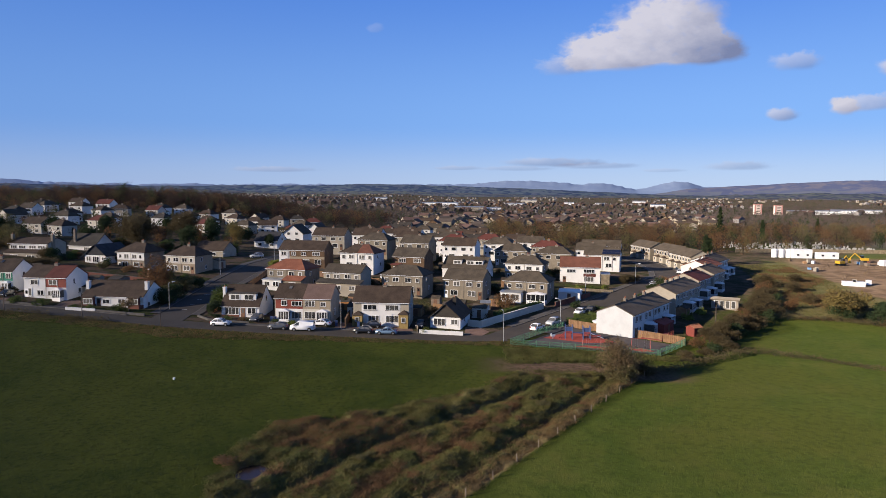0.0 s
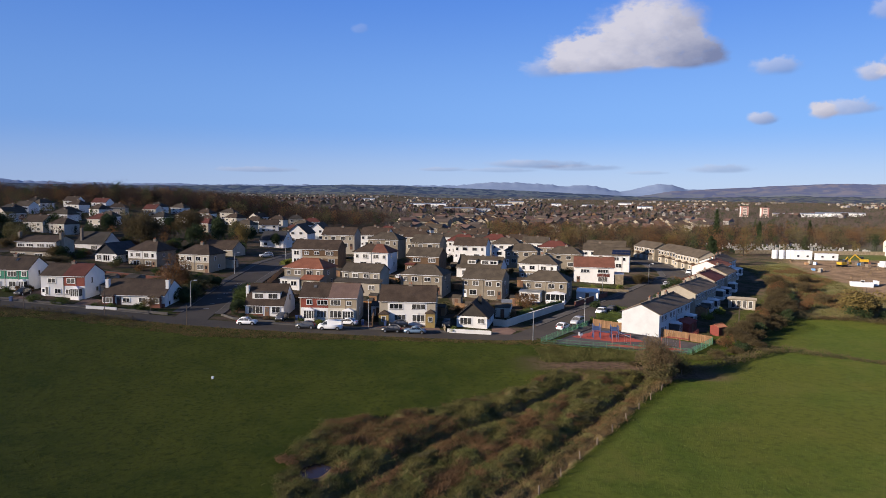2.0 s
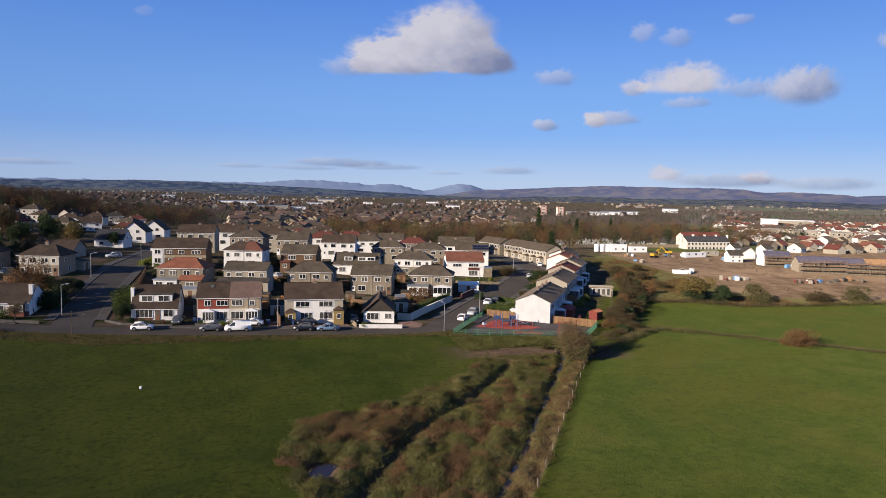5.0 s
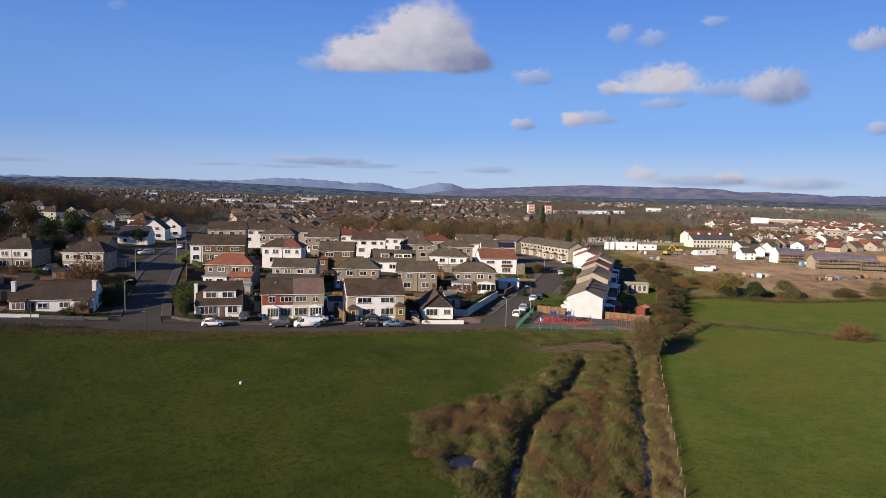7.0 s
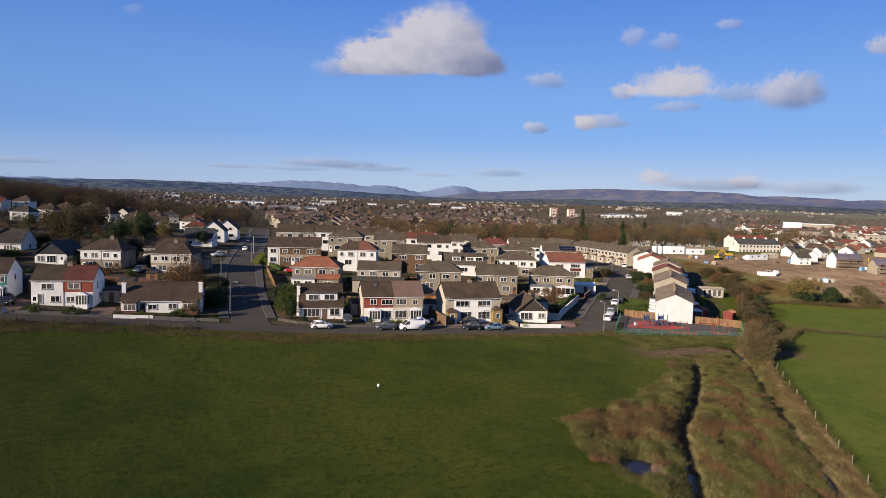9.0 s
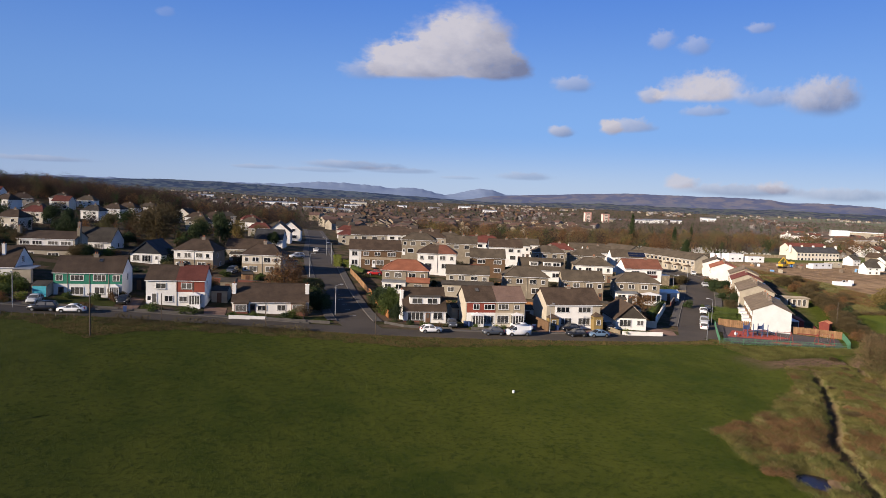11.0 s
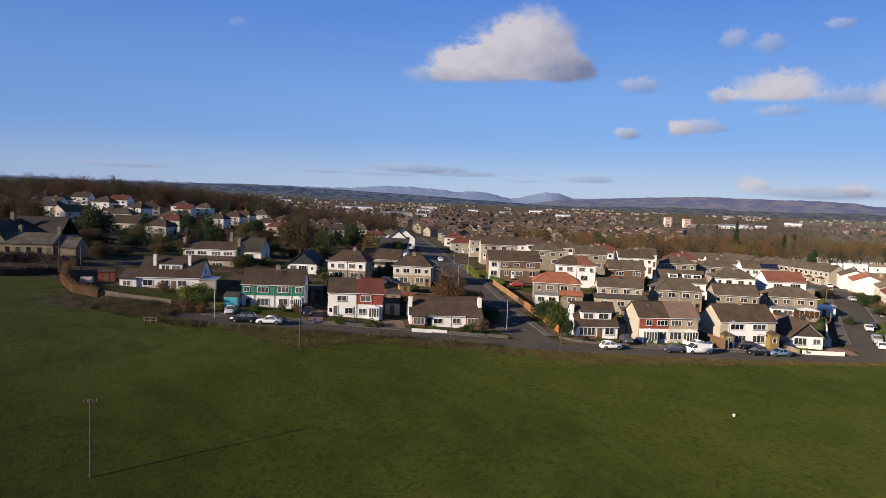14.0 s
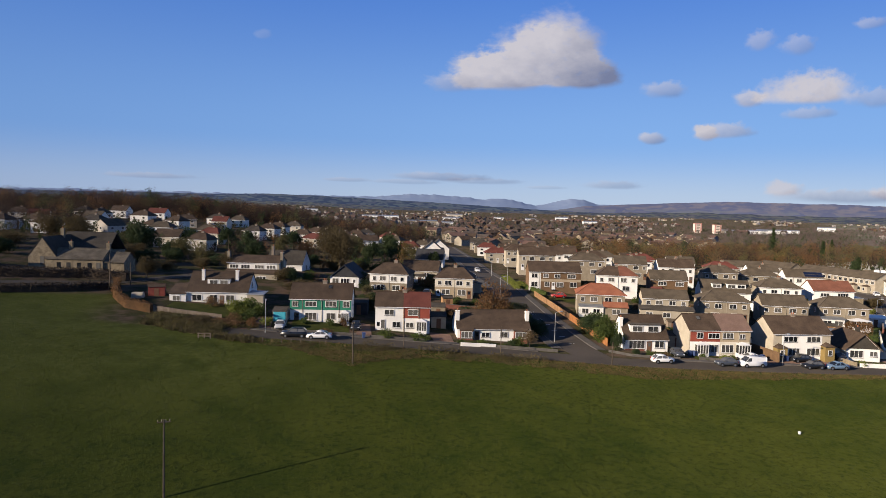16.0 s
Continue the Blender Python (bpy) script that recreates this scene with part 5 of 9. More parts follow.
def soup(name, centres, sizes, mat, slim=1.0, up=0.0, quad=False):
    """One mesh of many small leaves: triangles of random tilt round the centres. slim: how narrow; up: how upright."""
    c = np.asarray(centres, float)
    k = len(c)
    a = RNG.normal(size=(k, 3))
    a[:, 2] = a[:, 2] * (1 - up) + up * (0.9 + 0.6 * RNG.random(k)) * np.linalg.norm(a[:, :2], axis=1).clip(0.5)
    a /= np.linalg.norm(a, axis=1)[:, None]
    b = np.cross(a, RNG.normal(size=(k, 3)))
    b /= np.linalg.norm(b, axis=1)[:, None]
    s = np.broadcast_to(np.asarray(sizes, float), (k,))[:, None]
    w = s / slim
    tri = np.stack((c - b * w * 0.5, c + b * w * 0.5, c + a * s), 1)
    return tri_mesh(name, tri, mat)


def tri_mesh(name, tri, mat):
    k = len(tri)
    me = bpy.data.meshes.new(name)
    me.vertices.add(3 * k)
    me.vertices.foreach_set("co", np.ascontiguousarray(tri, np.float32).ravel())
    me.loops.add(3 * k)
    me.loops.foreach_set("vertex_index", np.arange(3 * k, dtype=np.int32))
    me.polygons.add(k)
    me.polygons.foreach_set("loop_start", np.arange(0, 3 * k, 3, dtype=np.int32))
    me.update(calc_edges=True)
    me.materials.append(MATS[mat])
    return me


def cloud(n, rx, ry, rz, lobes=7, hollow=0.35):
    """Points of an uneven crown: several lobes inside an ellipsoid round the origin."""
    mids = RNG.normal(size=(lobes, 3)) * 0.42
    mids = mids / np.maximum(1, np.linalg.norm(mids, axis=1) / 0.62)[:, None]
    own = RNG.integers(0, lobes, n)
    d = RNG.normal(size=(n, 3))
    d /= np.linalg.norm(d, axis=1)[:, None]
    r = 0.46 * (hollow + (1 - hollow) * RNG.random(n)) ** 0.6 * (0.75 + 0.5 * RNG.random(lobes))[own]
    return (mids[own] + d * r[:, None]) * (rx, ry, rz)


CROWNS = {}


def twig_points(rng, limbs, depth, spread):
    """Segments (from, to, width) of a bare crown of unit size that forks again and again."""
    segs = []

    def grow(at, way, size, width, left):
        tip = at + way * size
        segs.append((tuple(at), tuple(tip), width))
        if left == 0:
            return
        for _ in range(3 if left > 1 else 4):
            turn = Vector((rng.gauss(0, 1), rng.gauss(0, 1), rng.gauss(0.25, 0.7)))
            nxt = (way + turn * spread).normalized()
            base = at + (tip - at) * rng.uniform(0.45, 1.0)
            grow(base, nxt, size * rng.uniform(0.62, 0.82), width * 0.62, left - 1)

    for k in range(limbs):
        a = math.tau * (k + rng.uniform(-0.3, 0.3)) / limbs
        out = rng.uniform(0.25, 0.95)
        grow(Vector((0.02 * math.cos(a), 0.02 * math.sin(a), rng.uniform(0.0, 0.12))), Vector((math.cos(a) * out, math.sin(a) * out, 0.85)).normalized(), rng.uniform(0.24, 0.34), 0.012, depth)
    return segs


def crown_mesh(kind, k, small=False):
    """A crown of unit size: about one across and one high, its foot at the origin."""
    key = (kind, k, small)
    if key not in CROWNS:
        mat, n, size, slim = {"tan": ("tan_twigs", 3200, 0.09, 5.0), "bare": ("bare_twigs", 4200, 0.11, 4.5), "rust": ("rust_leaves", 3000, 0.065, 2.8), "gold": ("gold_leaves", 2600, 0.06, 1.6), "olive": ("olive_leaves", 3000, 0.06, 1.6), "evergreen": ("evergreen", 3600, 0.065, 1.6), "lime": ("lime_leaves", 1800, 0.075, 1.3), "hedge": ("hedge_green", 3000, 0.065, 1.5), "maroon": ("bracken", 2400, 0.06, 2.0)}[kind]
        if small:
            n, size = n * 4 // 10, size * 1.45
        if kind in ("bare", "tan"):
            segs = twig_points(random.Random(40 + k), 6 if small else 8, 3 if small else 4, 0.62)
            a, b = np.array([q[0] for q in segs]), np.array([q[1] for q in segs])
            b = b / (1.0, 1.0, max(1e-6, np.quantile(b[:, 2], 0.995)))
            wide = np.array([q[2] for q in segs])[:, None].clip(0.0030 if not small else 0.006)
            a = a / (1.0, 1.0, max(1e-6, np.quantile(np.array([q[1][2] for q in segs]), 0.995)))
            side = np.cross(b - a, RNG.normal(size=a.shape))
            side *= wide / np.linalg.norm(side, axis=1)[:, None].clip(1e-9)
            reach = np.quantile(np.hypot(b[:, 0], b[:, 1]), 0.97) / 0.5
            tri = np.stack((a - side, a + side, b), 1) / (reach, reach, 1.0)
            pts = cloud(n, 0.62, 0.62, 0.60, 11, 0.2)
            pts[:, 2] += 0.52
            c, way = pts, RNG.normal(size=(n, 3)) * (1.0, 1.0, 0.7) + (0.0, 0.0, 0.8) + pts * (1.6, 1.6, 0.0)
            way *= (size * 0.9 * (0.5 + RNG.random(n)) / np.linalg.norm(way, axis=1))[:, None]
            side = np.cross(way, RNG.normal(size=(n, 3)))
            side *= (size / slim * 0.42 / np.linalg.norm(side, axis=1).clip(1e-9))[:, None]
            tri = np.concatenate((tri, np.stack((c - side, c + side, c + way), 1)))
            CROWNS[key] = tri_mesh("crown", tri, mat)
        else:
            pts = cloud(n, 0.62, 0.62, 0.62, 9)
            pts[:, 2] += 0.55
            CROWNS[key] = soup("crown", pts, size * (0.6 + 0.8 * RNG.random(n)), mat, slim)
    return CROWNS[key]


def trunk_shape(h, r, limbs, rng):
    s = Shape().bar((0, 0, -0.4), (0.02 * h, 0, h * 0.55), r, 7, 0.55).bar((0.02 * h, 0, h * 0.55), (0.0, 0.02 * h, h * 0.92), r * 0.55, 6, 0.25)
    for k in range(limbs):
        a, z = math.tau * k / limbs + rng.uniform(-0.4, 0.4), h * rng.uniform(0.3, 0.62)
        out = h * rng.uniform(0.18, 0.33)
        p = (math.cos(a) * out * 0.5, math.sin(a) * out * 0.5, z + h * 0.14)
        s.bar((0, 0, z), p, r * 0.36, 5, 0.6).bar(p, (math.cos(a) * out, math.sin(a) * out, z + h * rng.uniform(0.2, 0.34)), r * 0.22, 4, 0.3)
    return s


LOOKS = {"tan": "pale brown bare-twigged", "bare": "bare brown", "rust": "rust-leaved", "gold": "golden-leaved", "olive": "olive-leaved", "evergreen": "dark evergreen", "lime": "bright lime", "hedge": "leafy green", "maroon": "dull maroon"}


def tree(x, y, h, across, kind, beside, low=0.22, group=""):
    rng = random.Random(int(1000 * x + y))
    t = thing("tree", ground_pose(x, y, rng.uniform(0, 360)), f"{LOOKS[kind]} tree {beside}", "tree", group)
    part("trunk", trunk_shape(h, 0.05 * h ** 0.75, 7, rng), "bark", t)
    part("crown", crown_mesh(kind, rng.randrange(3)), None, t, at=pose(0, 0, h * low) @ Matrix.Diagonal((across, across, h * (1 - low) * 0.92, 1)))
    return t


def bush(x, y, h, across, kind, beside, group="", deep=None):
    rng = random.Random(int(900 * x + y))
    b = thing("bush", ground_pose(x, y, rng.uniform(0, 360), -0.05 * h), f"{LOOKS[kind]} bush {beside}", "bush", group)
    m = Matrix.Diagonal((across, deep or across, h * 0.98, 1))
    part("stem", Shape().bar((0, 0, -0.2), (0.05, 0.03, h * 0.6), 0.06 + 0.012 * h, 6, 0.5).bar((0, 0, 0.05), (-0.2 * across, 0.1, h * 0.55), 0.05, 5, 0.4).bar((0, 0, 0.05), (0.2 * across, -0.1, h * 0.6), 0.05, 5, 0.4), "bark", b)
    part("foliage", crown_mesh(kind, rng.randrange(3), h < 3.2), None, b, at=pose(0, 0, -0.04 * h) @ m)
    return b


def hedge(line, h, wide, kind, label, per=26):
    """A clipped or wild hedge along a line."""
    mat, size = {"hedge": ("hedge_green", 0.20), "rust": ("rust_leaves", 0.22), "wild": ("bare_twigs", 0.5), "dark": ("dark_bramble", 0.32), "gloom": ("gloomy_hedge", 0.34), "bramble": ("bramble", 0.35), "evergreen": ("evergreen", 0.25), "lime": ("lime_leaves", 0.22), "maroon": ("bracken", 0.36)}[kind]
    pts = []
    core = Shape()
    runs = along(line, 0.5)
    for (x, y, nx, ny), (x2, y2, mx, my) in zip(runs, runs[1:]):
        z, z2 = high(x, y), high(x2, y2)
        wob = 1 + (0.35 * ripple(x, y, 1.9) if kind in ("wild", "bramble", "maroon", "dark") else 0.06 * ripple(x, y, 1.2))
        for _ in range(per):
            o, t = RNG.uniform(-0.5, 0.5), RNG.random() ** 0.7
            pts.append((x + nx * o * wide + RNG.normal() * 0.15, y + ny * o * wide + RNG.normal() * 0.15, z + h * float(wob) * t))
        c, hh = 0.36 * wide, 0.8 * h * float(wob)
        p = [(x - nx * c, y - ny * c, z - 0.3), (x + nx * c, y + ny * c, z - 0.3), (x2 + mx * c, y2 + my * c, z2 - 0.3), (x2 - mx * c, y2 - my * c, z2 - 0.3)]
        q = [(x - nx * c * 0.7, y - ny * c * 0.7, z + hh), (x + nx * c * 0.7, y + ny * c * 0.7, z + hh), (x2 + mx * c * 0.7, y2 + my * c * 0.7, z2 + hh), (x2 - mx * c * 0.7, y2 - my * c * 0.7, z2 + hh)]
        if kind not in ("wild", "maroon", "dark"):
            core.solid(p + q, ((4, 5, 6, 7), (1, 0, 4, 5), (2, 1, 5, 6), (3, 2, 6, 7), (0, 3, 7, 4)))
    me = soup("hedge", np.array(pts), size * (0.6 + 0.8 * RNG.random(len(pts))), mat, {"wild": 4.0, "dark": 3.0, "maroon": 2.2}.get(kind, 1.5), 0.3 if kind == "wild" else 0.0)
    h_ob = thing("hedge", pose(0, 0, 0), label, "hedge")
    part("foliage", me, None, h_ob)
    if core.f:
        part("hedge_core", core, mat, h_ob)
    return h_ob


def ground_points(n, x0, x1, y0, y1, keep):
    x, y = RNG.uniform(x0, x1, n), RNG.uniform(y0, y1, n)
    m = RNG.random(n) < keep(x, y)
    x, y = x[m], y[m]
    return np.stack((x, y, land(x, y)), 1)


def tufts(name, roots, height, blades, mat, label, spread=0.14, slim=6.0, lean=0.5):
    """Upright blades in clumps, one object for what nobody could count."""
    k = len(roots)
    base = np.repeat(roots, blades, 0) + RNG.normal(size=(k * blades, 3)) * (spread, spread, 0.0)
    hh = np.repeat(np.broadcast_to(height, (k,)), blades) * (0.55 + 0.8 * RNG.random(k * blades))
    tip = base + np.stack((RNG.normal(size=k * blades) * lean, RNG.normal(size=k * blades) * lean, np.ones(k * blades)), 1) * hh[:, None]
    a = RNG.uniform(0, math.tau, k * blades)
    side = np.stack((np.cos(a), np.sin(a), np.zeros(k * blades)), 1) * (hh / slim)[:, None]
    base[:, 2] -= 0.03
    return tagged(new(name, tri_mesh(name, np.stack((base - side, base + side, tip), 1), mat)), label, "grass", kind="stuff")


EDGE_X = (-135, -119.8, -111, -104, -100, -96, -90, -76, -62, -50, -28, -3.5, 14.6, 20)
EDGE_Y = (146, 137.8, 135.6, 130, 126.8, 129.5, 131.2, 130.4, 127.3, 123.4, 124.7, 126.0, 125.5, 122)


def verge(x, y):
    road = np.interp(x, [p[0] for p in ROAD_FRONT], [p[1] for p in ROAD_FRONT]) - 3.0
    low = np.interp(x, EDGE_X, EDGE_Y) + 0.7 * ripple(x, y, 2.3)
    return ((y > low) & (y < road)).astype(float)


def field(x, y):
    inside = (1 - rough_ground(x, y)) * (y < np.interp(x, EDGE_X, EDGE_Y)) * (x < np.interp(y, (30, 55, 66, 84, 106, 112, 128), (-18, 0, 7.5, 20, 36, 40, 60)))
    return inside * (0.55 + 0.45 * np.clip(ripple(x, y, 6.0, 1.5) + 0.4 * ripple(x, y, 2.0), -1, 1))


def bracken_patch(x, y):
    d = np.hypot((x + 10 + 0.3 * (y - 81)) / 9.5, (y - 81.5) / 7.5)
    return smoothstep(1.15, 0.8, d + 0.2 * ripple(x, y, 2.2)) * rough_ground(x, y)


tufts("field_grass", ground_points(90000, -165, 62, 38, 140, field), 0.12, 3, "lawn", "short green meadow grass with tussocks", 0.16, 3.0, 0.8)
tufts("pasture_grass", ground_points(8000, 0, 110, 60, 150, lambda x, y: (x > np.interp(y, (55, 66, 84, 106, 112, 128, 150), (0, 7.5, 20, 36, 40, 60, 84))) * 0.6 * (y < np.interp(x, (60, 85, 110), (126, 156, 148)))), 0.08, 3, "pasture_blades", "grazed green pasture grass", 0.14, 2.4, 1.2)
RAW = ground_points(52000, -24, 42, 50, 114, rough_ground)
PATCH = 0.72 * bracken_patch(RAW[:, 0], RAW[:, 1])
DRY = near_line(RAW[:, 0], RAW[:, 1], ((35, 105.5), (19, 84), (6.4, 66), (-1, 55.5)))
PICK = RNG.random(len(RAW))
WET = np.minimum(near_line(RAW[:, 0], RAW[:, 1], DITCH_MAIN), near_line(RAW[:, 0], RAW[:, 1], DITCH_SIDE) - 0.45) < 0.75
WET |= np.hypot((RAW[:, 0] + 18.9) / 2.1, (RAW[:, 1] - 69.0) / 2.9) < 1
tufts("bracken_stand", RAW[(PATCH > PICK) & ~WET], 0.30, 16, "bracken", "red brown dead bracken beside the ditch", 0.36, 13.0, 1.0)
tufts("dry_grass", RAW[(PATCH <= PICK) & (DRY < 2.6) & ~WET & (PICK < 0.6)], 0.34, 14, "dead_grass", "straw-coloured dry grass along the fence", 0.36, 14.0, 1.0)
REST = (PATCH <= PICK) & (DRY >= 2.3) & ~WET
# Dead stalks gather on the low ridge midway between the two ditches.
RIDGE = np.exp(-(((near_line(RAW[:, 0], RAW[:, 1], DITCH_MAIN) - 6.2) / 2.4) ** 2)) * (RAW[:, 1] < 93) * (near_line(RAW[:, 0], RAW[:, 1], DITCH_SIDE) > 1.5) * (RAW[:, 0] > -14)
MOTTLE = 0.75 * ripple(RAW[:, 0], 0.55 * RAW[:, 1], 1.5, 0.7) + 0.35 * ripple(RAW[:, 0], RAW[:, 1], 0.6, 2.0) + 0.60 * RIDGE - 0.17
tufts("bramble_scrub", RAW[REST & (MOTTLE < -0.05)], 0.19, 18, "bramble", "tangled olive bramble scrub", 0.40, 5.0, 1.3)
tufts("rank_grass", RAW[REST & (MOTTLE >= -0.05) & (MOTTLE < 0.30)], 0.20, 18, "tall_grass", "rank green yellow grass between the ditches", 0.40, 7.0, 1.3)
tufts("dead_stalks", RAW[REST & (MOTTLE >= 0.30)], 0.34, 14, "bracken", "brown dead stalks among the grass", 0.38, 10.0, 1.1)
VERGE = ground_points(26000, -122, 19, 121, 146, verge)
EAST = VERGE[:, 0] + 6 * ripple(VERGE[:, 0], VERGE[:, 1], 5) > -62
EAST |= (np.abs(VERGE[:, 0] + 99) < 8) & (VERGE[:, 1] < 134.5 + ripple(VERGE[:, 0], VERGE[:, 1], 1.6))
tufts("verge_grass", VERGE[RNG.random(len(VERGE)) < np.where(EAST, 0.70, 0.35)], 0.28, 9, "dead_grass", "tall straw grass on the road verge", 0.25, 9.0, 0.8)
tufts("verge_green", VERGE[RNG.random(len(VERGE)) < np.where(EAST, 0.85, 0.8)], 0.24, 7, "tall_grass", "rough green grass on the road verge", 0.25, 8.0, 0.8)
tufts("verge_scrub", VERGE[~EAST & (ripple(VERGE[:, 0], VERGE[:, 1], 4.5, 2.5) > 0.05)], 0.28, 7, "dark_bramble", "brown scrub on the road verge", 0.3, 7.0, 0.9)
tufts("bank_scrub", ground_points(26000, 60, 150, 128, 262, lambda x, y: (x > np.interp(y, (128, 150, 160, 262), (58, 76, 86, 118))) * (x < np.interp(y, (128, 156, 174, 193, 250, 262), (64, 122, 120, 121, 134, 138))) * ((y > np.interp(x, (60, 84, 97, 110, 150), (133, 157, 156, 149, 148))) * 0.5)), 0.42, 8, "bramble", "rough scrub on the bank below the building site", 0.45, 9.0, 0.9)
tufts("bank_stalks", ground_points(16000, 76, 150, 150, 250, lambda x, y: (x > np.interp(y, (150, 160, 262), (78, 90, 122))) * (x < np.interp(y, (150, 160, 174, 193, 250), (150, 128, 120, 121, 134))) * (ripple(x, y, 8.0, 2.0) > 0.0) * ((y > np.interp(x, (84, 97, 110, 150), (158, 157, 151, 149))) * 0.8)), 0.55, 8, "bracken", "brown dead stalks on the bank", 0.45, 10.0, 0.8)

CORNER = ground_points(6000, -136, -117, 137, 157, lambda x, y: ((y > np.interp(x, EDGE_X, EDGE_Y) + 0.8 * ripple(x, y, 2.3)) & (y < np.interp(x, (-150, -136.8, -123.6, -117), (168, 155.4, 151.2, 150))) & ((x < -122.5) | (y < 140.5) | (y > 147.5))).astype(float))
tufts("corner_scrub", CORNER[RNG.random(len(CORNER)) < 0.7], 0.6, 6, "dark_bramble", "dark tangled scrub at the field corner", 0.4, 6.0, 0.9)
tufts("corner_weeds", CORNER[RNG.random(len(CORNER)) < 0.5], 0.55, 5, "bramble", "brown weeds at the field corner", 0.4, 6.0, 0.9)
PLAYSIDE = ground_points(7000, 14, 52, 112, 124, lambda x, y: ((y > 115.5 + 0.12 * (x - 28) + 0.8 * ripple(x, y, 2.5)) & (y < 126.3 - 0.21 * (x - 15.6))).astype(float))
tufts("playground_verge", PLAYSIDE[RNG.random(len(PLAYSIDE)) < 0.65], 0.34, 6, "tall_grass", "rough green grass below the playground", 0.3, 8.0, 0.8)
tufts("playground_weeds", PLAYSIDE[RNG.random(len(PLAYSIDE)) < 0.4], 0.42, 6, "bramble", "brown weeds below the playground fence", 0.3, 7.0, 0.9)
# Hedges of the fields.
hedge(((36, 107.5), (45, 113), (55, 120.5), (62.5, 125.6), (70, 121)), 1.1, 2.6, "dark", "low brown scrub hedge between two pastures", 46)
hedge(((70, 121), (74.3, 118.2), (84.2, 108.5), (95, 97), (118, 74)), 0.75, 1.6, "dark", "thin straw and bramble line between two pastures", 34)
hedge(((84, 158), (97, 156.8), (108, 150.5), (127, 148.8), (149, 148), (190, 146)), 1.2, 2.8, "dark", "low brown hedge below the building site", 46)
tree(101.5, 159.5, 8.5, 10.5, "gold", "in the hedge by the site", 0.1)
bush(98.5, 157.6, 4.0, 5.0, "evergreen", "in the field hedge")
bush(106.5, 155.8, 5.2, 6.0, "evergreen", "in the field hedge")
bush(118.0, 153.8, 5.6, 8.0, "olive", "in the field hedge")
bush(140.0, 152.5, 3.6, 8.0, "bare", "in the field hedge")
bush(155.0, 153.0, 4.6, 7.0, "olive", "in the field hedge")
tree(31.2, 104.6, 7.0, 7.0, "tan", "where the ditches meet", 0.04)
bush(31.6, 104.8, 5.8, 5.4, "tan", "where the ditches meet")
bush(31.0, 104.2, 4.8, 5.0, "olive", "where the ditches meet")
bush(36.6, 109.4, 2.2, 4.0, "bare", "where the ditches meet")
bush(83.0, 105.5, 4.2, 6.5, "rust", "in the low pasture hedge")
for k, (x, y, h, a, kind) in enumerate(((53, 128, 3.4, 5, "bare"), (57, 133, 4.6, 6, "bare"), (61, 138.5, 5.2, 6, "olive"), (64.5, 143, 5.8, 7, "bare"), (69, 148, 5.2, 6, "bare"), (73, 153, 5.4, 7, "olive"), (77.5, 158, 6.0, 7, "bare"), (82, 164, 6.4, 8, "bare"), (86, 171, 5.8, 7, "olive"), (90, 179, 5.4, 7, "bare"), (94, 188, 5.0, 7, "bare"), (99, 198, 5.0, 7, "olive"), (47, 119, 2.4, 4.4, "bare"), (52, 122.5, 2.2, 4, "olive"), (59, 127, 2.8, 5, "bare"), (92, 168, 4.0, 6, "olive"), (101, 176, 3.4, 6, "rust"), (110, 168, 3.0, 7, "bare"), (104, 190, 4.2, 7, "bare"), (112, 205, 4.0, 7, "olive"))):
    bush(x, y, 0.72 * h, 0.7 * a, "rust" if k % 5 == 0 else "bare", "on the bank behind the gardens", "bushes on the bank")
    if k < 12:
        bush(x + 1.6, y - 2.4, 0.5 * h, 0.6 * a, ("evergreen", "bare", "bare")[k % 3], "on the bank behind the gardens", "bushes on the bank")

bush(-22.2, 71.6, 1.0, 3.0, "maroon", "beside the small pond")

# Gardens of the front row and the streets.
tree(-68.5, 161.6, 9.2, 6.4, "rust", "behind the long bungalow", 0.06)
tree(-65.0, 163.5, 5.5, 4.4, "gold", "behind the long bungalow", 0.08)
bush(-63.6, 175.0, 2.2, 3.6, "rust", "beside the corner garden")
bush(-62.4, 152.0, 3.6, 5.0, "evergreen", "beside the bungalow")
bush(-61.8, 158.0, 3.6, 4.4, "evergreen", "beside the bungalow")
bush(-62.4, 163.5, 4.2, 5.6, "olive", "beside the street wall")
bush(-62.0, 168.5, 3.4, 4.6, "evergreen", "beside the street wall")
bush(-64.0, 155.5, 3.4, 4.4, "olive", "beside the bungalow")
bush(-47.9, 149.0, 5.6, 4.8, "hedge", "at the street corner")
bush(-46.8, 151.2, 5.0, 4.6, "hedge", "at the street corner")
bush(-49.0, 153.8, 5.0, 5.6, "evergreen", "behind the corner fence")
bush(-48.0, 143.2, 3.6, 2.6, "evergreen", "beside the chalet house")
bush(-47.0, 158.0, 4.0, 5.0, "hedge", "behind the corner fence")
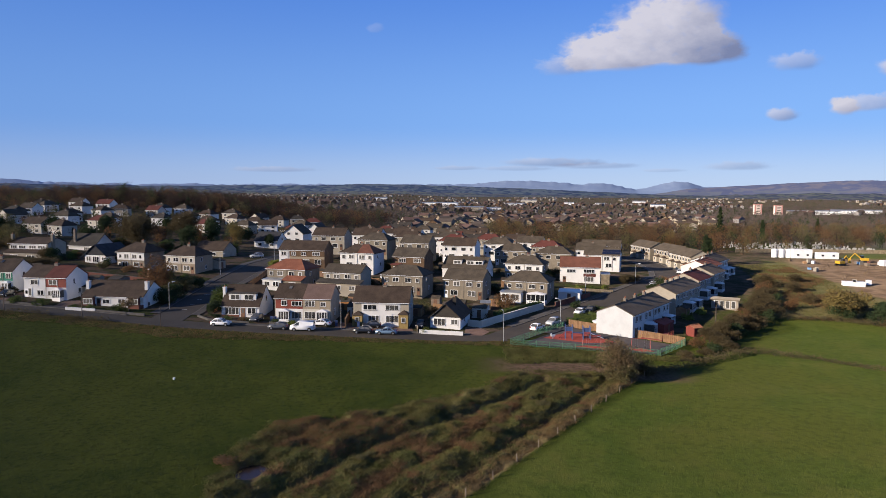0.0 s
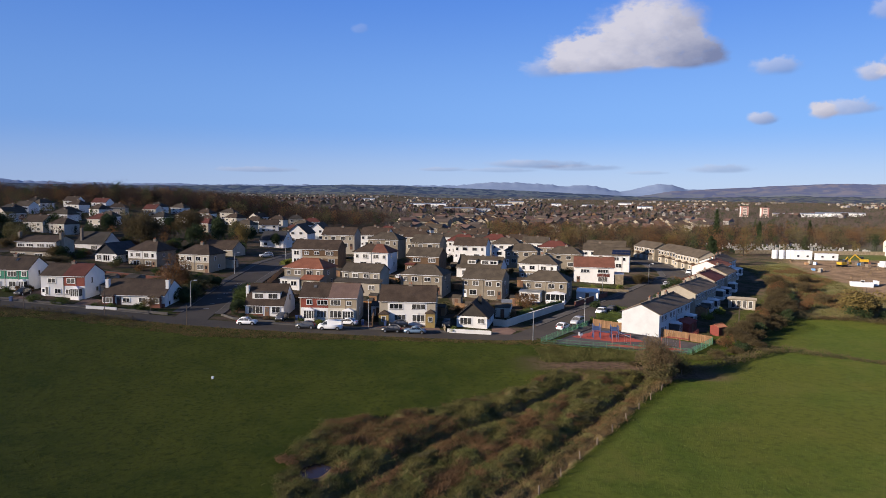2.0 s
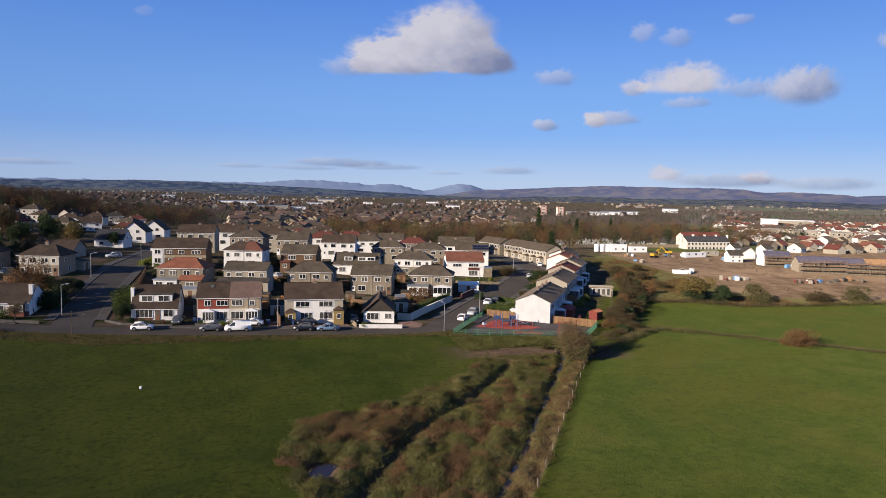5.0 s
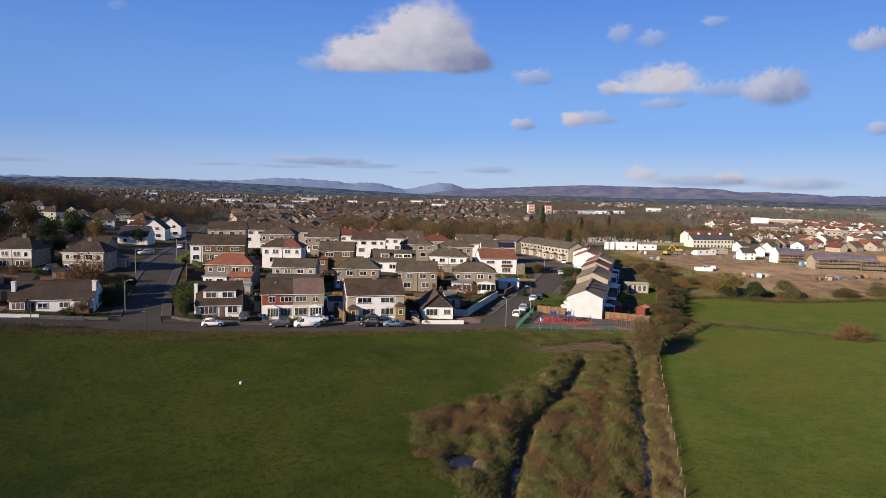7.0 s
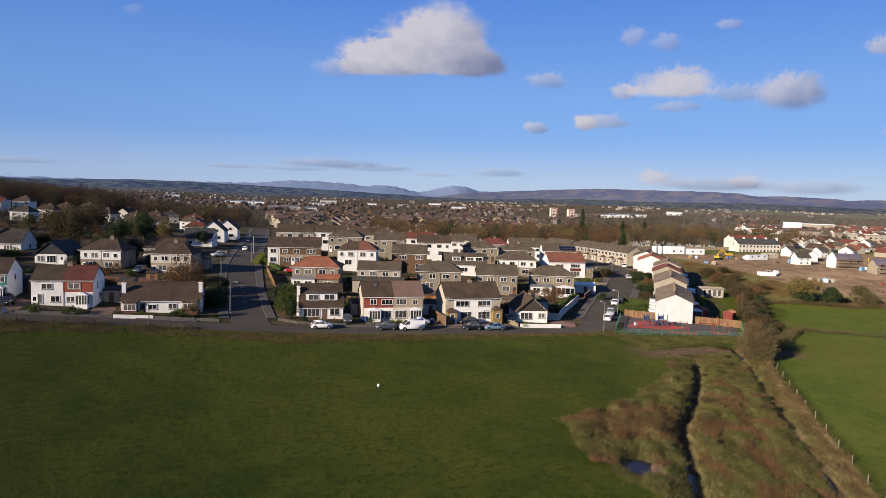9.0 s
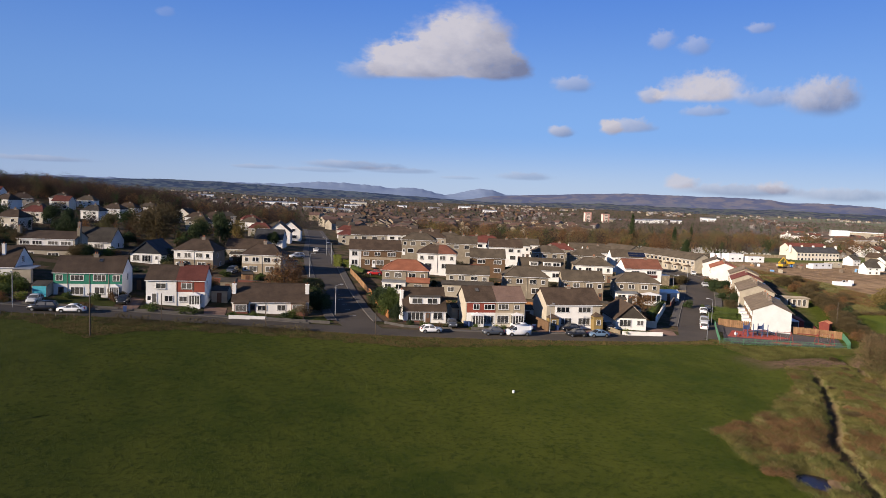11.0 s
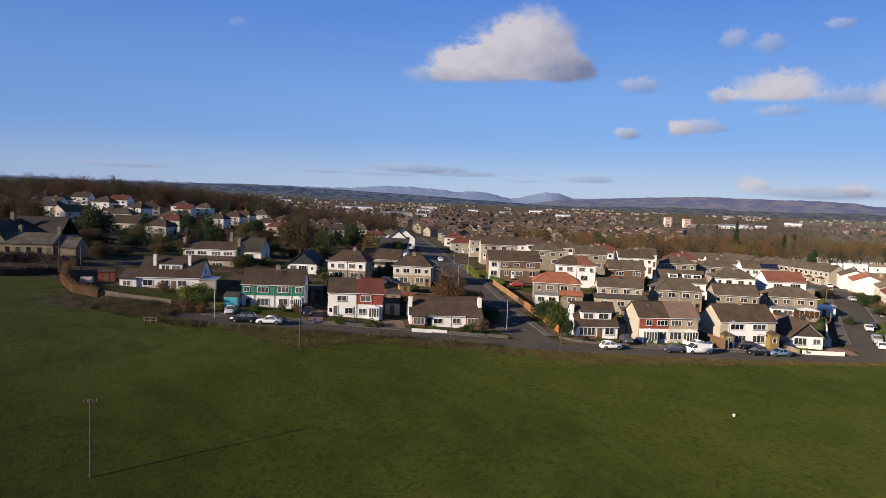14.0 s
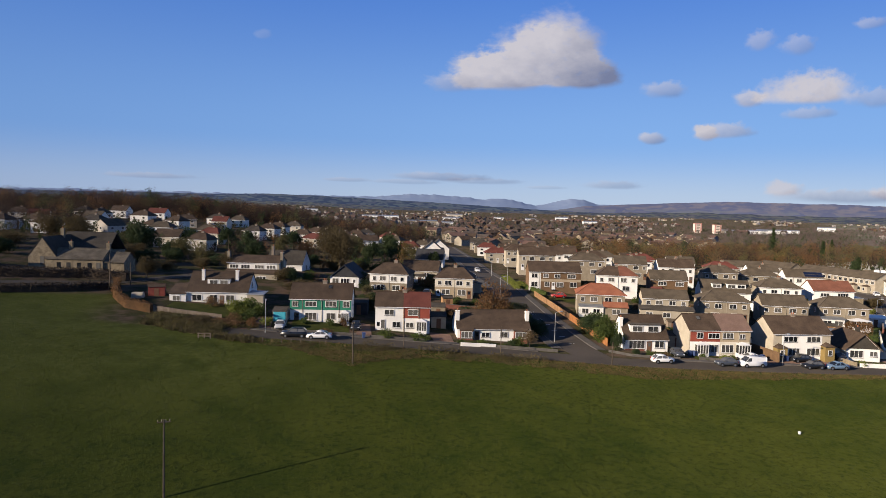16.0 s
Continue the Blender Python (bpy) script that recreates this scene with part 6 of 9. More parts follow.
for x, y, h, a, kind in ((-45.8, 139.3, 1.3, 1.8, "evergreen"), (-43.5, 138.6, 1.2, 2.0, "hedge"), (-40.5, 138.4, 1.1, 1.6, "maroon"), (-33.2, 137.2, 1.1, 1.8, "hedge"), (-29.6, 136.6, 1.3, 1.8, "lime"), (-27.8, 137.0, 1.1, 1.5, "hedge"), (-1.2, 134.6, 1.2, 2.2, "lime"), (1.8, 135.0, 0.8, 1.6, "hedge"), (-92.5, 145.4, 1.6, 3.4, "hedge"), (-86.8, 144.3, 1.5, 3.2, "hedge"), (-69.8, 142.4, 1.5, 2.2, "evergreen"), (-67.8, 142.4, 1.8, 2.8, "hedge"), (-75.0, 143.0, 1.2, 2.0, "hedge"), (-79.0, 143.0, 1.0, 1.8, "hedge"), (-101.0, 153.0, 1.6, 2.0, "maroon"), (-103.5, 152.6, 1.4, 2.2, "hedge"), (-108.0, 153.0, 1.2, 2.0, "hedge"), (-115.0, 150.5, 1.6, 2.4, "lime"), (-117.6, 147.8, 2.0, 2.2, "rust"), (-119.0, 152.0, 2.6, 4.0, "hedge"), (-121.5, 159.5, 3.2, 4.2, "lime"), (-118.7, 160.5, 3.4, 4.2, "hedge"), (-127.0, 163.0, 2.2, 3.6, "maroon"), (-121.0, 152.5, 1.6, 4.0, "maroon"), (-127.0, 150.4, 1.2, 5.5, "bare"), (-132.0, 151.6, 1.0, 5.0, "olive"), (-122.0, 148.6, 1.5, 5.0, "maroon"), (-117.8, 157.0, 2.8, 4.0, "hedge"), (-110.5, 184.0, 3.2, 7.5, "bare"), (-94.9, 190.6, 2.6, 2.6, "evergreen"), (-94.5, 186.5, 2.4, 2.6, "olive"), (-85.5, 184.5, 2.6, 4.2, "maroon"), (-81.0, 182.0, 1.6, 2.4, "hedge"), (-73.0, 180.5, 1.6, 2.4, "hedge"), (-68.8, 180.0, 1.4, 2.2, "hedge"), (-46.0, 189.0, 1.4, 2.2, "olive"), (-30.0, 193.0, 1.4, 2.2, "hedge"), (-21.0, 192.0, 1.6, 2.4, "hedge"), (35.5, 163.5, 2.2, 2.6, "evergreen"), (41.0, 187.5, 1.3, 2.4, "lime"), (45.0, 187.0, 1.2, 2.0, "hedge"), (48.5, 187.5, 1.6, 1.8, "lime"), (57.0, 196.0, 3.2, 4.6, "bare"), (60.0, 200.0, 2.6, 4.0, "bare"), (0.5, 164.0, 1.8, 2.4, "olive"), (16.5, 163.5, 1.6, 2.4, "hedge"), (53.5, 147.5, 1.4, 2.0, "lime"), (60.5, 155.0, 2.0, 2.6, "lime"), (66.0, 161.0, 1.8, 2.4, "lime"), (56.0, 142.0, 1.5, 2.2, "hedge"), (58.5, 172.5, 4.2, 3.4, "bare"), (54.0, 168.5, 3.6, 3.0, "evergreen"), (48.0, 163.0, 3.0, 3.0, "bare"), (63.0, 181.0, 3.6, 3.6, "rust"), (69.0, 190.0, 3.2, 3.2, "evergreen")):
    bush(x, y, h, a, kind, "in a garden", "garden bushes")
tree(17.4, 157.5, 5.0, 5.2, "rust", "in a garden by the street", 0.12)
tree(-66.2, 142.0, 3.4, 3.0, "tan", "before the bungalow", 0.25)
tree(-129.0, 203.0, 5.5, 6.0, "bare", "behind the chalet house", 0.2)
tree(-145.7, 186.5, 5.5, 5.0, "bare", "beside the lane", 0.2)
tree(-100.7, 221.8, 14.0, 11.0, "bare", "behind the cottages", 0.10)
tree(-103.0, 270.0, 12.0, 11.0, "bare", "behind the cottages", 0.12)
for x, y, h, a, kind in ((-152, 211, 3.6, 5.5, "evergreen"), (-146, 217, 4.2, 5.5, "evergreen"), (-158, 221, 4.6, 6.5, "bare"), (-150, 231, 4.6, 6.0, "evergreen"), (-141, 226, 4.0, 5.5, "bare"), (-168, 234, 5.0, 7.0, "evergreen"), (-178, 226, 5.0, 7.0, "bare"), (-190, 222, 5.4, 8.0, "bare"), (-200, 214, 5.0, 7.5, "olive"), (-186, 206, 4.4, 6.5, "evergreen"), (-137, 207, 3.2, 4.5, "bare"), (-134, 216, 3.6, 5.0, "evergreen"), (-144, 200, 2.4, 4.0, "bare"), (-205, 196, 5.0, 8.0, "bare"), (-196, 190, 4.0, 6.0, "evergreen")):
    bush(x, y, h, a, kind, "beside the lane and the stone hall", "lane bushes")
tree(-84.0, 246.0, 12.0, 6.5, "evergreen", "behind the hipped houses", 0.08)
tree(-90.0, 240.0, 9.0, 5.5, "evergreen", "behind the hipped houses", 0.08)
tree(-79.0, 258.0, 9.0, 6.0, "gold", "behind the hipped houses", 0.1)
for x, y, h, a, kind in ((-161, 237, 13, 14, "evergreen"), (-152, 262, 10, 11, "evergreen"), (-146, 226, 9, 9, "gold"), (-139, 218, 8, 8, "gold"), (-133, 262, 11, 9, "evergreen"), (-127, 240, 9, 8, "evergreen"), (-121, 262, 10, 9, "gold"), (-141, 285, 10, 10, "evergreen"), (-112, 266, 9, 9, "rust"), (-183, 250, 12, 12, "bare"), (-196, 262, 13, 12, "bare"), (-206, 230, 14, 14, "bare"), (-215, 248, 14, 13, "bare"), (-170, 262, 9, 8, "olive"), (-118, 290, 11, 10, "evergreen"), (-104, 285, 9, 8, "rust"), (-93, 300, 10, 9, "gold"), (-82, 285, 8, 7, "evergreen"), (-70, 300, 8, 8, "gold"), (-66, 262, 8, 6, "evergreen")):
    tree(x, y, 0.72 * h, 0.72 * a, "olive" if kind == "gold" else kind, "among the hillside houses", 0.02, "hillside garden trees")
for x, y, h, a, kind in ((-98, 269, 2.6, 4.0, "gold"), (-96, 271, 2.8, 4.4, "rust"), (-94, 275, 2.4, 4.0, "gold"), (-92, 302, 4.6, 5.0, "rust"), (-90, 307, 4.2, 4.6, "gold")):
    bush(x, y, h, a, kind, "behind the hipped houses", "golden garden shrubs")
hedge(((-149.5, 178), (-146.5, 166), (-142, 158), (-136.8, 155.2)), 2.0, 1.3, "rust", "tall rust-coloured beech hedge at the field corner", 60)
hedge(((30.5, 148.2), (38.0, 148.0)), 1.6, 1.3, "hedge", "clipped green hedge beside the terrace", 60)
hedge(((33.0, 152.5), (40.5, 151.8)), 1.6, 1.3, "hedge", "clipped green hedge beside the terrace street", 60)
hedge(((37.0, 155.1), (42.6, 151.1)), 1.5, 1.4, "hedge", "clipped green hedge across a terrace garden", 60)
hedge(((38.2, 161.6), (46.7, 158.0)), 1.4, 1.3, "hedge", "clipped green hedge between terrace gardens", 60)
hedge(((14.2, 149.5), (19.5, 155.2), (26.5, 162.5)), 2.2, 1.8, "hedge", "thick green hedge behind the street wall", 60)
hedge(((-51.2, 204), (-49.5, 216), (-47.5, 232)), 1.3, 2.2, "lime", "yellow green clipped hedge along the side street", 80)
hedge(((-48.6, 205), (-47.0, 216)), 1.2, 1.8, "lime", "golden green hedge within the corner garden", 60)
hedge(((-49.0, 207), (-45.0, 196.5)), 1.2, 1.2, "hedge", "clipped green garden hedge", 45)
for k, line in enumerate((((-97.5, 137.2), (-92.5, 136.4)), ((-88, 135.8), (-79.5, 134.6)), ((-75.5, 134.0), (-66, 132.4)))):
    hedge(line, (1.15, 1.25, 0.8)[k], 2.4, "dark", "brown bramble thicket on the road verge", 40)
hedge(((-190, 174), (-181, 177), (-168, 181), (-158, 184), (-149, 183.5)), 2.1, 4.0, "gloom", "dark overgrown hedge before the stone buildings", 70)
hedge(((-182, 160), (-168, 164.5), (-157, 169.5), (-150.5, 174)), 1.6, 3.4, "gloom", "dark brown hedge at the meadow's edge", 60)


# ---- woods and the far town ----
def wood(name, n, spot, kinds, label, per=95, tall=(8, 14), big=1.0):
    """Woodland past counting: crowns of small leaves, joined by their colour, and trunks."""
    xy = np.array([spot() for _ in range(n)])
    z = land(xy[:, 0], xy[:, 1])
    own = RNG.choice(len(kinds), n, p=[k[1] for k in kinds])
    hh = RNG.uniform(*tall, n)
    stems = Shape()
    for i in range(0, n, 2):
        stems.bar((xy[i, 0], xy[i, 1], z[i] - 0.5), (xy[i, 0], xy[i, 1], z[i] + hh[i] * 0.55), 0.10 + 0.008 * hh[i], 4, 0.4)
    if big < 1.5:
        lone(name + "_trunks", stems, "dark_bark", "trunks of " + label, "wood", kind="stuff")
    for k, (mat, _, slim) in enumerate(kinds):
        pts, size = [], []
        for i in np.flatnonzero(own == k):
            conifer = mat == "evergreen"
            broad = RNG.uniform(0.36, 0.60) * (0.6 if conifer else 1)
            p = cloud(per, broad * hh[i], broad * hh[i], 0.5 * hh[i], 6)
            p += (xy[i, 0], xy[i, 1], z[i] + 0.45 * hh[i])
            pts.append(p)
            size.append(np.full(per, big * (0.055 * hh[i] + 0.2)))
        if pts:
            me = soup(name, np.concatenate(pts), np.concatenate(size) * (0.6 + 0.8 * RNG.random(per * len(pts))), mat, slim, 0.25)
            tagged(new(name, me), label, "wood", kind="stuff")


def within(x0, x1, y0, y1, keep=lambda x, y: True):
    def spot():
        while True:
            x, y = RNG.uniform(x0, x1), RNG.uniform(y0, y1)
            if keep(x, y):
                return x, y
    return spot


AUTUMN = (("wood_twigs", 0.32, 3.2), ("tan_twigs", 0.14, 3.0), ("rust_leaves", 0.26, 2.0), ("olive_leaves", 0.13, 1.8), ("gold_leaves", 0.08, 1.8), ("evergreen", 0.07, 1.6))
DULL = (("wood_twigs", 0.76, 3.2), ("rust_leaves", 0.10, 2.0), ("olive_leaves", 0.07, 1.8), ("evergreen", 0.07, 1.6))
FAR_WOODS = (("hazed_twigs", 0.85, 3.2), ("evergreen", 0.15, 1.6))
wood("hill_wood", 900, within(-430, -120, 395, 620, lambda x, y: y > np.interp(x, (-430, -240, -150, -120), (410, 418, 408, 415)) and y < 640 + 0.6 * (x + 20)), DULL, "brown autumn woodland on the hill", 540, (8, 16), 0.60)
wood("hill_wood_edge", 270, within(-122, -36, 400, 560, lambda x, y: y < 600 + 0.6 * (x + 20) and x < -54 + 0.03 * y and ripple(x, y, 14.0, 3.0) > -0.5), DULL, "lower brown trees at the woodland's edge", 480, (7, 12), 0.60)
wood("hill_wood_near", 260, within(-320, -175, 285, 430, lambda x, y: x < -215 - 0.25 * (y - 360) or y > 395), DULL, "brown trees between hillside houses", 420, (7, 11), 0.65)
GARDENS = (("wood_twigs", 0.40, 3.2), ("olive_leaves", 0.15, 1.8), ("rust_leaves", 0.10, 2.0), ("evergreen", 0.35, 1.6))
wood("hillside_shrubs", 330, within(-235, -70, 236, 400, lambda x, y: x < -70 - 0.2 * (y - 236)), GARDENS, "trees and shrubs of the hillside gardens", 260, (3, 6.5), 0.8)
wood("valley_wood", 560, within(30, 330, 290, 470, lambda x, y: y > 300 + 0.1 * (x - 50) and y > 330 - 0.9 * (x - 40) and not (146 < x < 224 and y < 388)), AUTUMN, "autumn woodland behind the estate", 520, (8, 14), 0.62)
wood("site_wood", 120, within(190, 620, 330, 620, lambda x, y: x > 0.45 * y), DULL, "bare trees beyond the building site", 280, (7, 12), 0.7)
wood("estate_trees", 300, within(-50, 420, 300, 760, lambda x, y: x > -42 + 0.04 * y and (x + 30) / y < 0.5), DULL, "garden trees beyond the estate", 60, (4, 8))
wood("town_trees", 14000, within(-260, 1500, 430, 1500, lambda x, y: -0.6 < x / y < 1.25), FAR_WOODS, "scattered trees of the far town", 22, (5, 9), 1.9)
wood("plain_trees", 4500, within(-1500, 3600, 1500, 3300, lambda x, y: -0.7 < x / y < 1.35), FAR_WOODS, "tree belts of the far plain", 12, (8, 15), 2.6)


def conifer(x, y, h, across, beside):
    """A narrow conifer: a straight trunk and whorls of drooping sprays that shorten towards the tip."""
    t = thing("tree", ground_pose(x, y, 0), f"tall dark green conifer {beside}", "tree", "tall conifers")
    part("trunk", Shape().bar((0, 0, -0.5), (0, 0, h * 0.96), 0.018 * h, 7, 0.15), "dark_bark", t)
    k = int(150 * h)
    whorl = RNG.integers(0, int(1.5 * h), k) / (1.5 * h)
    limb = RNG.integers(0, 7, k) * 0.9 + 17.0 * whorl
    out = RNG.random(k) ** 0.6 * (0.65 + 0.35 * np.sin(5 * limb + 31 * whorl))
    r = 0.5 * across * out * (1.02 - whorl) ** 0.75
    a = limb + RNG.normal(size=k) * 0.22
    z = h * (0.10 + 0.90 * whorl) - 0.28 * r + RNG.normal(size=k) * 0.12
    part("crown", soup("crown", np.stack((r * np.cos(a), r * np.sin(a), z), 1), 0.75 * (0.6 + 0.8 * RNG.random(k)), "evergreen", 2.4), None, t)


conifer(168.0, 398.5, 21.6, 8.0, "standing over the valley wood")
conifer(180.0, 370.0, 15.0, 6.5, "standing over the valley wood")
conifer(262.0, 462.0, 13.0, 6.0, "beyond the burial ground")
conifer(104.5, 257.5, 12.6, 7.5, "at the end of the estate")
conifer(109.0, 265.0, 10.5, 7.0, "at the end of the estate")


def far_town(name, n, spot, label, walls, roofs, size=(8, 12)):
    """Houses too far off to tell apart, as one mesh."""
    s = Shape()
    k = len(walls)
    for _ in range(n):
        x, y = spot()
        z = float(land(x, y, False))
        w, d, h = RNG.uniform(*size), RNG.uniform(7, 9), RNG.uniform(3.6, 5.0)
        a = math.radians(RNG.choice((-20, 70, 25, -60)) + RNG.uniform(-8, 8))
        c, sn = math.cos(a), math.sin(a)
        p = lambda u, v, t: (x + u * c - v * sn, y + u * sn + v * c, z + t)  # noqa: E731
        wall, roof = int(RNG.integers(0, k)), k + int(RNG.integers(0, len(roofs)))
        b = [p(u, v, t) for t in (-1, h) for u, v in ((-w / 2, -d / 2), (w / 2, -d / 2), (w / 2, d / 2), (-w / 2, d / 2))] + [p(-w / 2, 0, h + 2.2), p(w / 2, 0, h + 2.2)]
        s.solid(b, ((0, 1, 5, 4), (1, 2, 6, 9, 5), (2, 3, 7, 6), (3, 0, 4, 8, 7)), wall)
        e = [p(u, v, h + 0.1 + (2.3 if v == 0 else 0)) for u in (-w / 2 - 0.2, w / 2 + 0.2) for v in (-d / 2 - 0.4, 0, d / 2 + 0.4)]
        s.solid(e, ((0, 3, 4, 1), (1, 4, 5, 2)), roof)
    return lone(name, s.mesh(name, *walls, *roofs), None, label, "town", kind="stuff")


far_town("far_estate", 190, within(-60, 420, 305, 760, lambda x, y: x > -42 + 0.04 * y and (y > 392 or x > 70) and (x + 30) / y < 0.46 and not (30 < x < 330 and y < 500)), "rows of small houses beyond the estate", ("grey_roughcast", "pale_roughcast", "brown_brick", "beige_clad"), ("far_brown", "far_red", "brown_tiles"))
far_town("far_district", 1050, within(-700, 1500, 700, 1900, lambda x, y: -0.5 < x / y < 1.1 and ripple(x, y, 140.0) > (-0.3 if x / y < 0.42 else 0.45)), "crowded roofs of the far town", ("far_wall", "far_brown", "brown_brick", "far_brown"), ("far_brown", "far_red", "far_brown", "far_red"), (5, 8))
far_town("far_villages", 380, within(-1800, 3200, 1900, 3500, lambda x, y: -0.6 < x / y < 1.3 and ripple(x, y, 210.0, 1.0) > 0.25), "pale villages on the far plain", ("far_wall", "pale_roughcast"), ("far_brown", "far_wall", "far_red"), (7, 13))

far_town("site_town", 210, within(290, 700, 322, 640, lambda x, y: 0.80 < x / y < 1.35), "white houses with red and brown roofs beyond the site", ("white_render", "cream_render", "pale_roughcast", "white_render"), ("dull_red_tiles", "far_brown", "maroon_tiles", "far_brown"), (8, 14))


def warehouse(x, y, w, d, h, turn, wall, label):
    """A long industrial shed with a low-pitched roof and loading doors."""
    b = thing("warehouse", pose(x, y, float(land(x, y, False)) - 0.3, 0, 0, turn), label, "warehouse", "far warehouses")
    part("wall", house_wall(w, d, h, h * 0.2, "gable"), wall, b)
    part("roof", gable_roof(-w / 2, w / 2, d, h, h * 0.2, 0.5, 0.4, 0.25), "galvanised", b)
    for k in range(max(2, int(w / 14))):
        part("loading_door", Shape().box(-1.8, -0.12, 0.3, 1.8, -0.01, min(4.2, h * 0.7)), "galvanised", b, at=pose(-w / 2 + w * (k + 0.5) / max(2, int(w / 14)), 0, 0))


for x, y, w, h, turn, wall in ((5, 1375, 52, 7.5, -4, "site_white"), (46, 1124, 50, 6.0, -3, "pale_roughcast"), (86, 1140, 30, 5.0, -3, "site_white"), (-30, 1392, 24, 6.0, -4, "site_white"), (249, 1931, 46, 9.0, -6, "cream_render"), (320, 1690, 24, 7.0, -10, "site_white"), (380, 1600, 26, 6.5, -8, "site_white"), (531, 1812, 34, 9.0, -14, "site_white"), (460, 1424, 30, 7.0, -12, "site_white"), (560, 1056, 26, 5.0, -24, "pale_roughcast"), (604, 1046, 34, 5.5, -26, "site_white"), (650, 1078, 40, 6.0, -26, "site_white"), (706, 1104, 36, 5.5, -28, "site_white"), (956, 1316, 34, 8.0, -34, "site_white"), (170, 1540, 40, 6.5, -6, "site_white"), (-150, 1640, 30, 7.0, 4, "site_white")):
    warehouse(x, y, w, 18.0, h, turn, wall, "long pale industrial shed on the far plain")

# The burial ground beyond the building site.
STONES = Shape()
for k in range(260):
    x, y = RNG.uniform(152, 219), 332 + 4.4 * RNG.integers(0, 12) + RNG.normal() * 0.3
    z, w, h = float(land(x, y, False)), RNG.uniform(0.6, 1.0), RNG.uniform(0.9, 1.9)
    STONES.box(x - w / 2, y - 0.12, z - 0.2, x + w / 2, y + 0.12, z + h).box(x - w * 0.65, y - 0.3, z - 0.2, x + w * 0.65, y + 0.3, z + 0.2)
lone("gravestones", STONES, "headstone", "rows of weathered stone slabs on a lawn", "gravestones", kind="stuff")
wood("graveyard_trees", 46, within(150, 222, 330, 386), AUTUMN, "bare trees among the gravestones", 420, (6, 11), 0.6)

# Shrubs and hedges that part the gardens.
SHRUBS = random.Random(21)
for (ax, ay), (bx, by), n, tall in (((-38, 156), (-20, 153), 9, 2.4), ((-18, 153), (14, 150), 12, 2.2), ((-46, 164), (-44, 158), 3, 3.0), ((-36, 184), (26, 176), 20, 2.4), ((-32, 212), (40, 208), 18, 2.6), ((-110, 172), (-84, 168), 11, 2.8), ((-80, 166), (-64, 164), 7, 2.6), ((-118, 196), (-70, 200), 14, 3.2), ((-120, 222), (-70, 236), 16, 3.8), ((-104, 146), (-100, 156), 3, 1.6), ((30, 184), (36, 206), 6, 2.4), ((56, 176), (74, 202), 7, 2.2), ((-30, 238), (50, 240), 16, 2.8)):
    for k in range(n):
        t = (k + SHRUBS.uniform(0.1, 0.9)) / n
        x, y = ax + (bx - ax) * t + SHRUBS.uniform(-1.5, 1.5), ay + (by - ay) * t + SHRUBS.uniform(-1.8, 1.8)
        h = tall * SHRUBS.uniform(0.55, 1.25)
        bush(x, y, h, h * SHRUBS.uniform(0.9, 1.7), SHRUBS.choice(("evergreen", "evergreen", "olive", "bare", "bare", "hedge", "maroon", "rust")), "between house gardens", "garden shrubs")
for k in range(13):
    t = (k + SHRUBS.random()) / 13
    for line, off in ((DITCH_MAIN, -2.6), (DITCH_SIDE, 3.0)):
        i = min(int(t * 6), 5)
        u = t * 6 - i
        x, y = line[i][0] + (line[i + 1][0] - line[i][0]) * u + off + SHRUBS.uniform(-1.3, 1.3), line[i][1] + (line[i + 1][1] - line[i][1]) * u + SHRUBS.uniform(-1.0, 1.0)
        h = SHRUBS.uniform(0.5, 0.9)
        bush(x, y, h, h * SHRUBS.uniform(1.6, 2.8), SHRUBS.choice(("olive", "bare", "maroon", "gold")), "beside the overgrown ditch", "ditch brambles")


# ---- parked vehicles ----
CAR_KINDS = {
    "hatchback": (4.05, 1.74, [(-2.0, 0.34), (-2.02, 0.62), (-1.92, 0.86), (-0.95, 0.98), (0.4, 1.0), (1.85, 0.96), (1.98, 0.7), (1.98, 0.34)], [(-1.05, 0.97), (-0.35, 1.42), (0.2, 1.49), (1.2, 1.44), (1.82, 0.95)]),
    "saloon": (4.5, 1.78, [(-2.22, 0.34), (-2.25, 0.60), (-2.12, 0.82), (-1.1, 0.94), (0.6, 0.96), (2.15, 0.94), (2.24, 0.7), (2.22, 0.34)], [(-1.15, 0.93), (-0.4, 1.36), (0.2, 1.43), (0.9, 1.38), (1.65, 0.95)]),
    "estate": (4.6, 1.85, [(-2.28, 0.40), (-2.3, 0.74), (-2.15, 0.98), (-1.1, 1.08), (0.6, 1.1), (2.2, 1.06), (2.3, 0.8), (2.28, 0.40)], [(-1.15, 1.07), (-0.5, 1.62), (0.1, 1.70), (1.7, 1.66), (2.2, 1.06)]),
    "van": (5.0, 1.95, [(-2.48, 0.36), (-2.5, 0.75), (-2.38, 1.05), (-1.75, 1.18), (0.2, 1.22), (2.45, 1.22), (2.48, 0.8), (2.48, 0.36)], [(-1.85, 1.16), (-1.0, 1.84), (-0.6, 1.92), (2.35, 1.94), (2.46, 1.2)]),
}
WHEEL = Shape().bar((0, -0.11, 0), (0, 0.11, 0), 0.32, 16).mesh("wheel", "tyre")
RIM = Shape().bar((0, -0.125, 0), (0, 0.125, 0), 0.20, 12).mesh("rim", "steel")


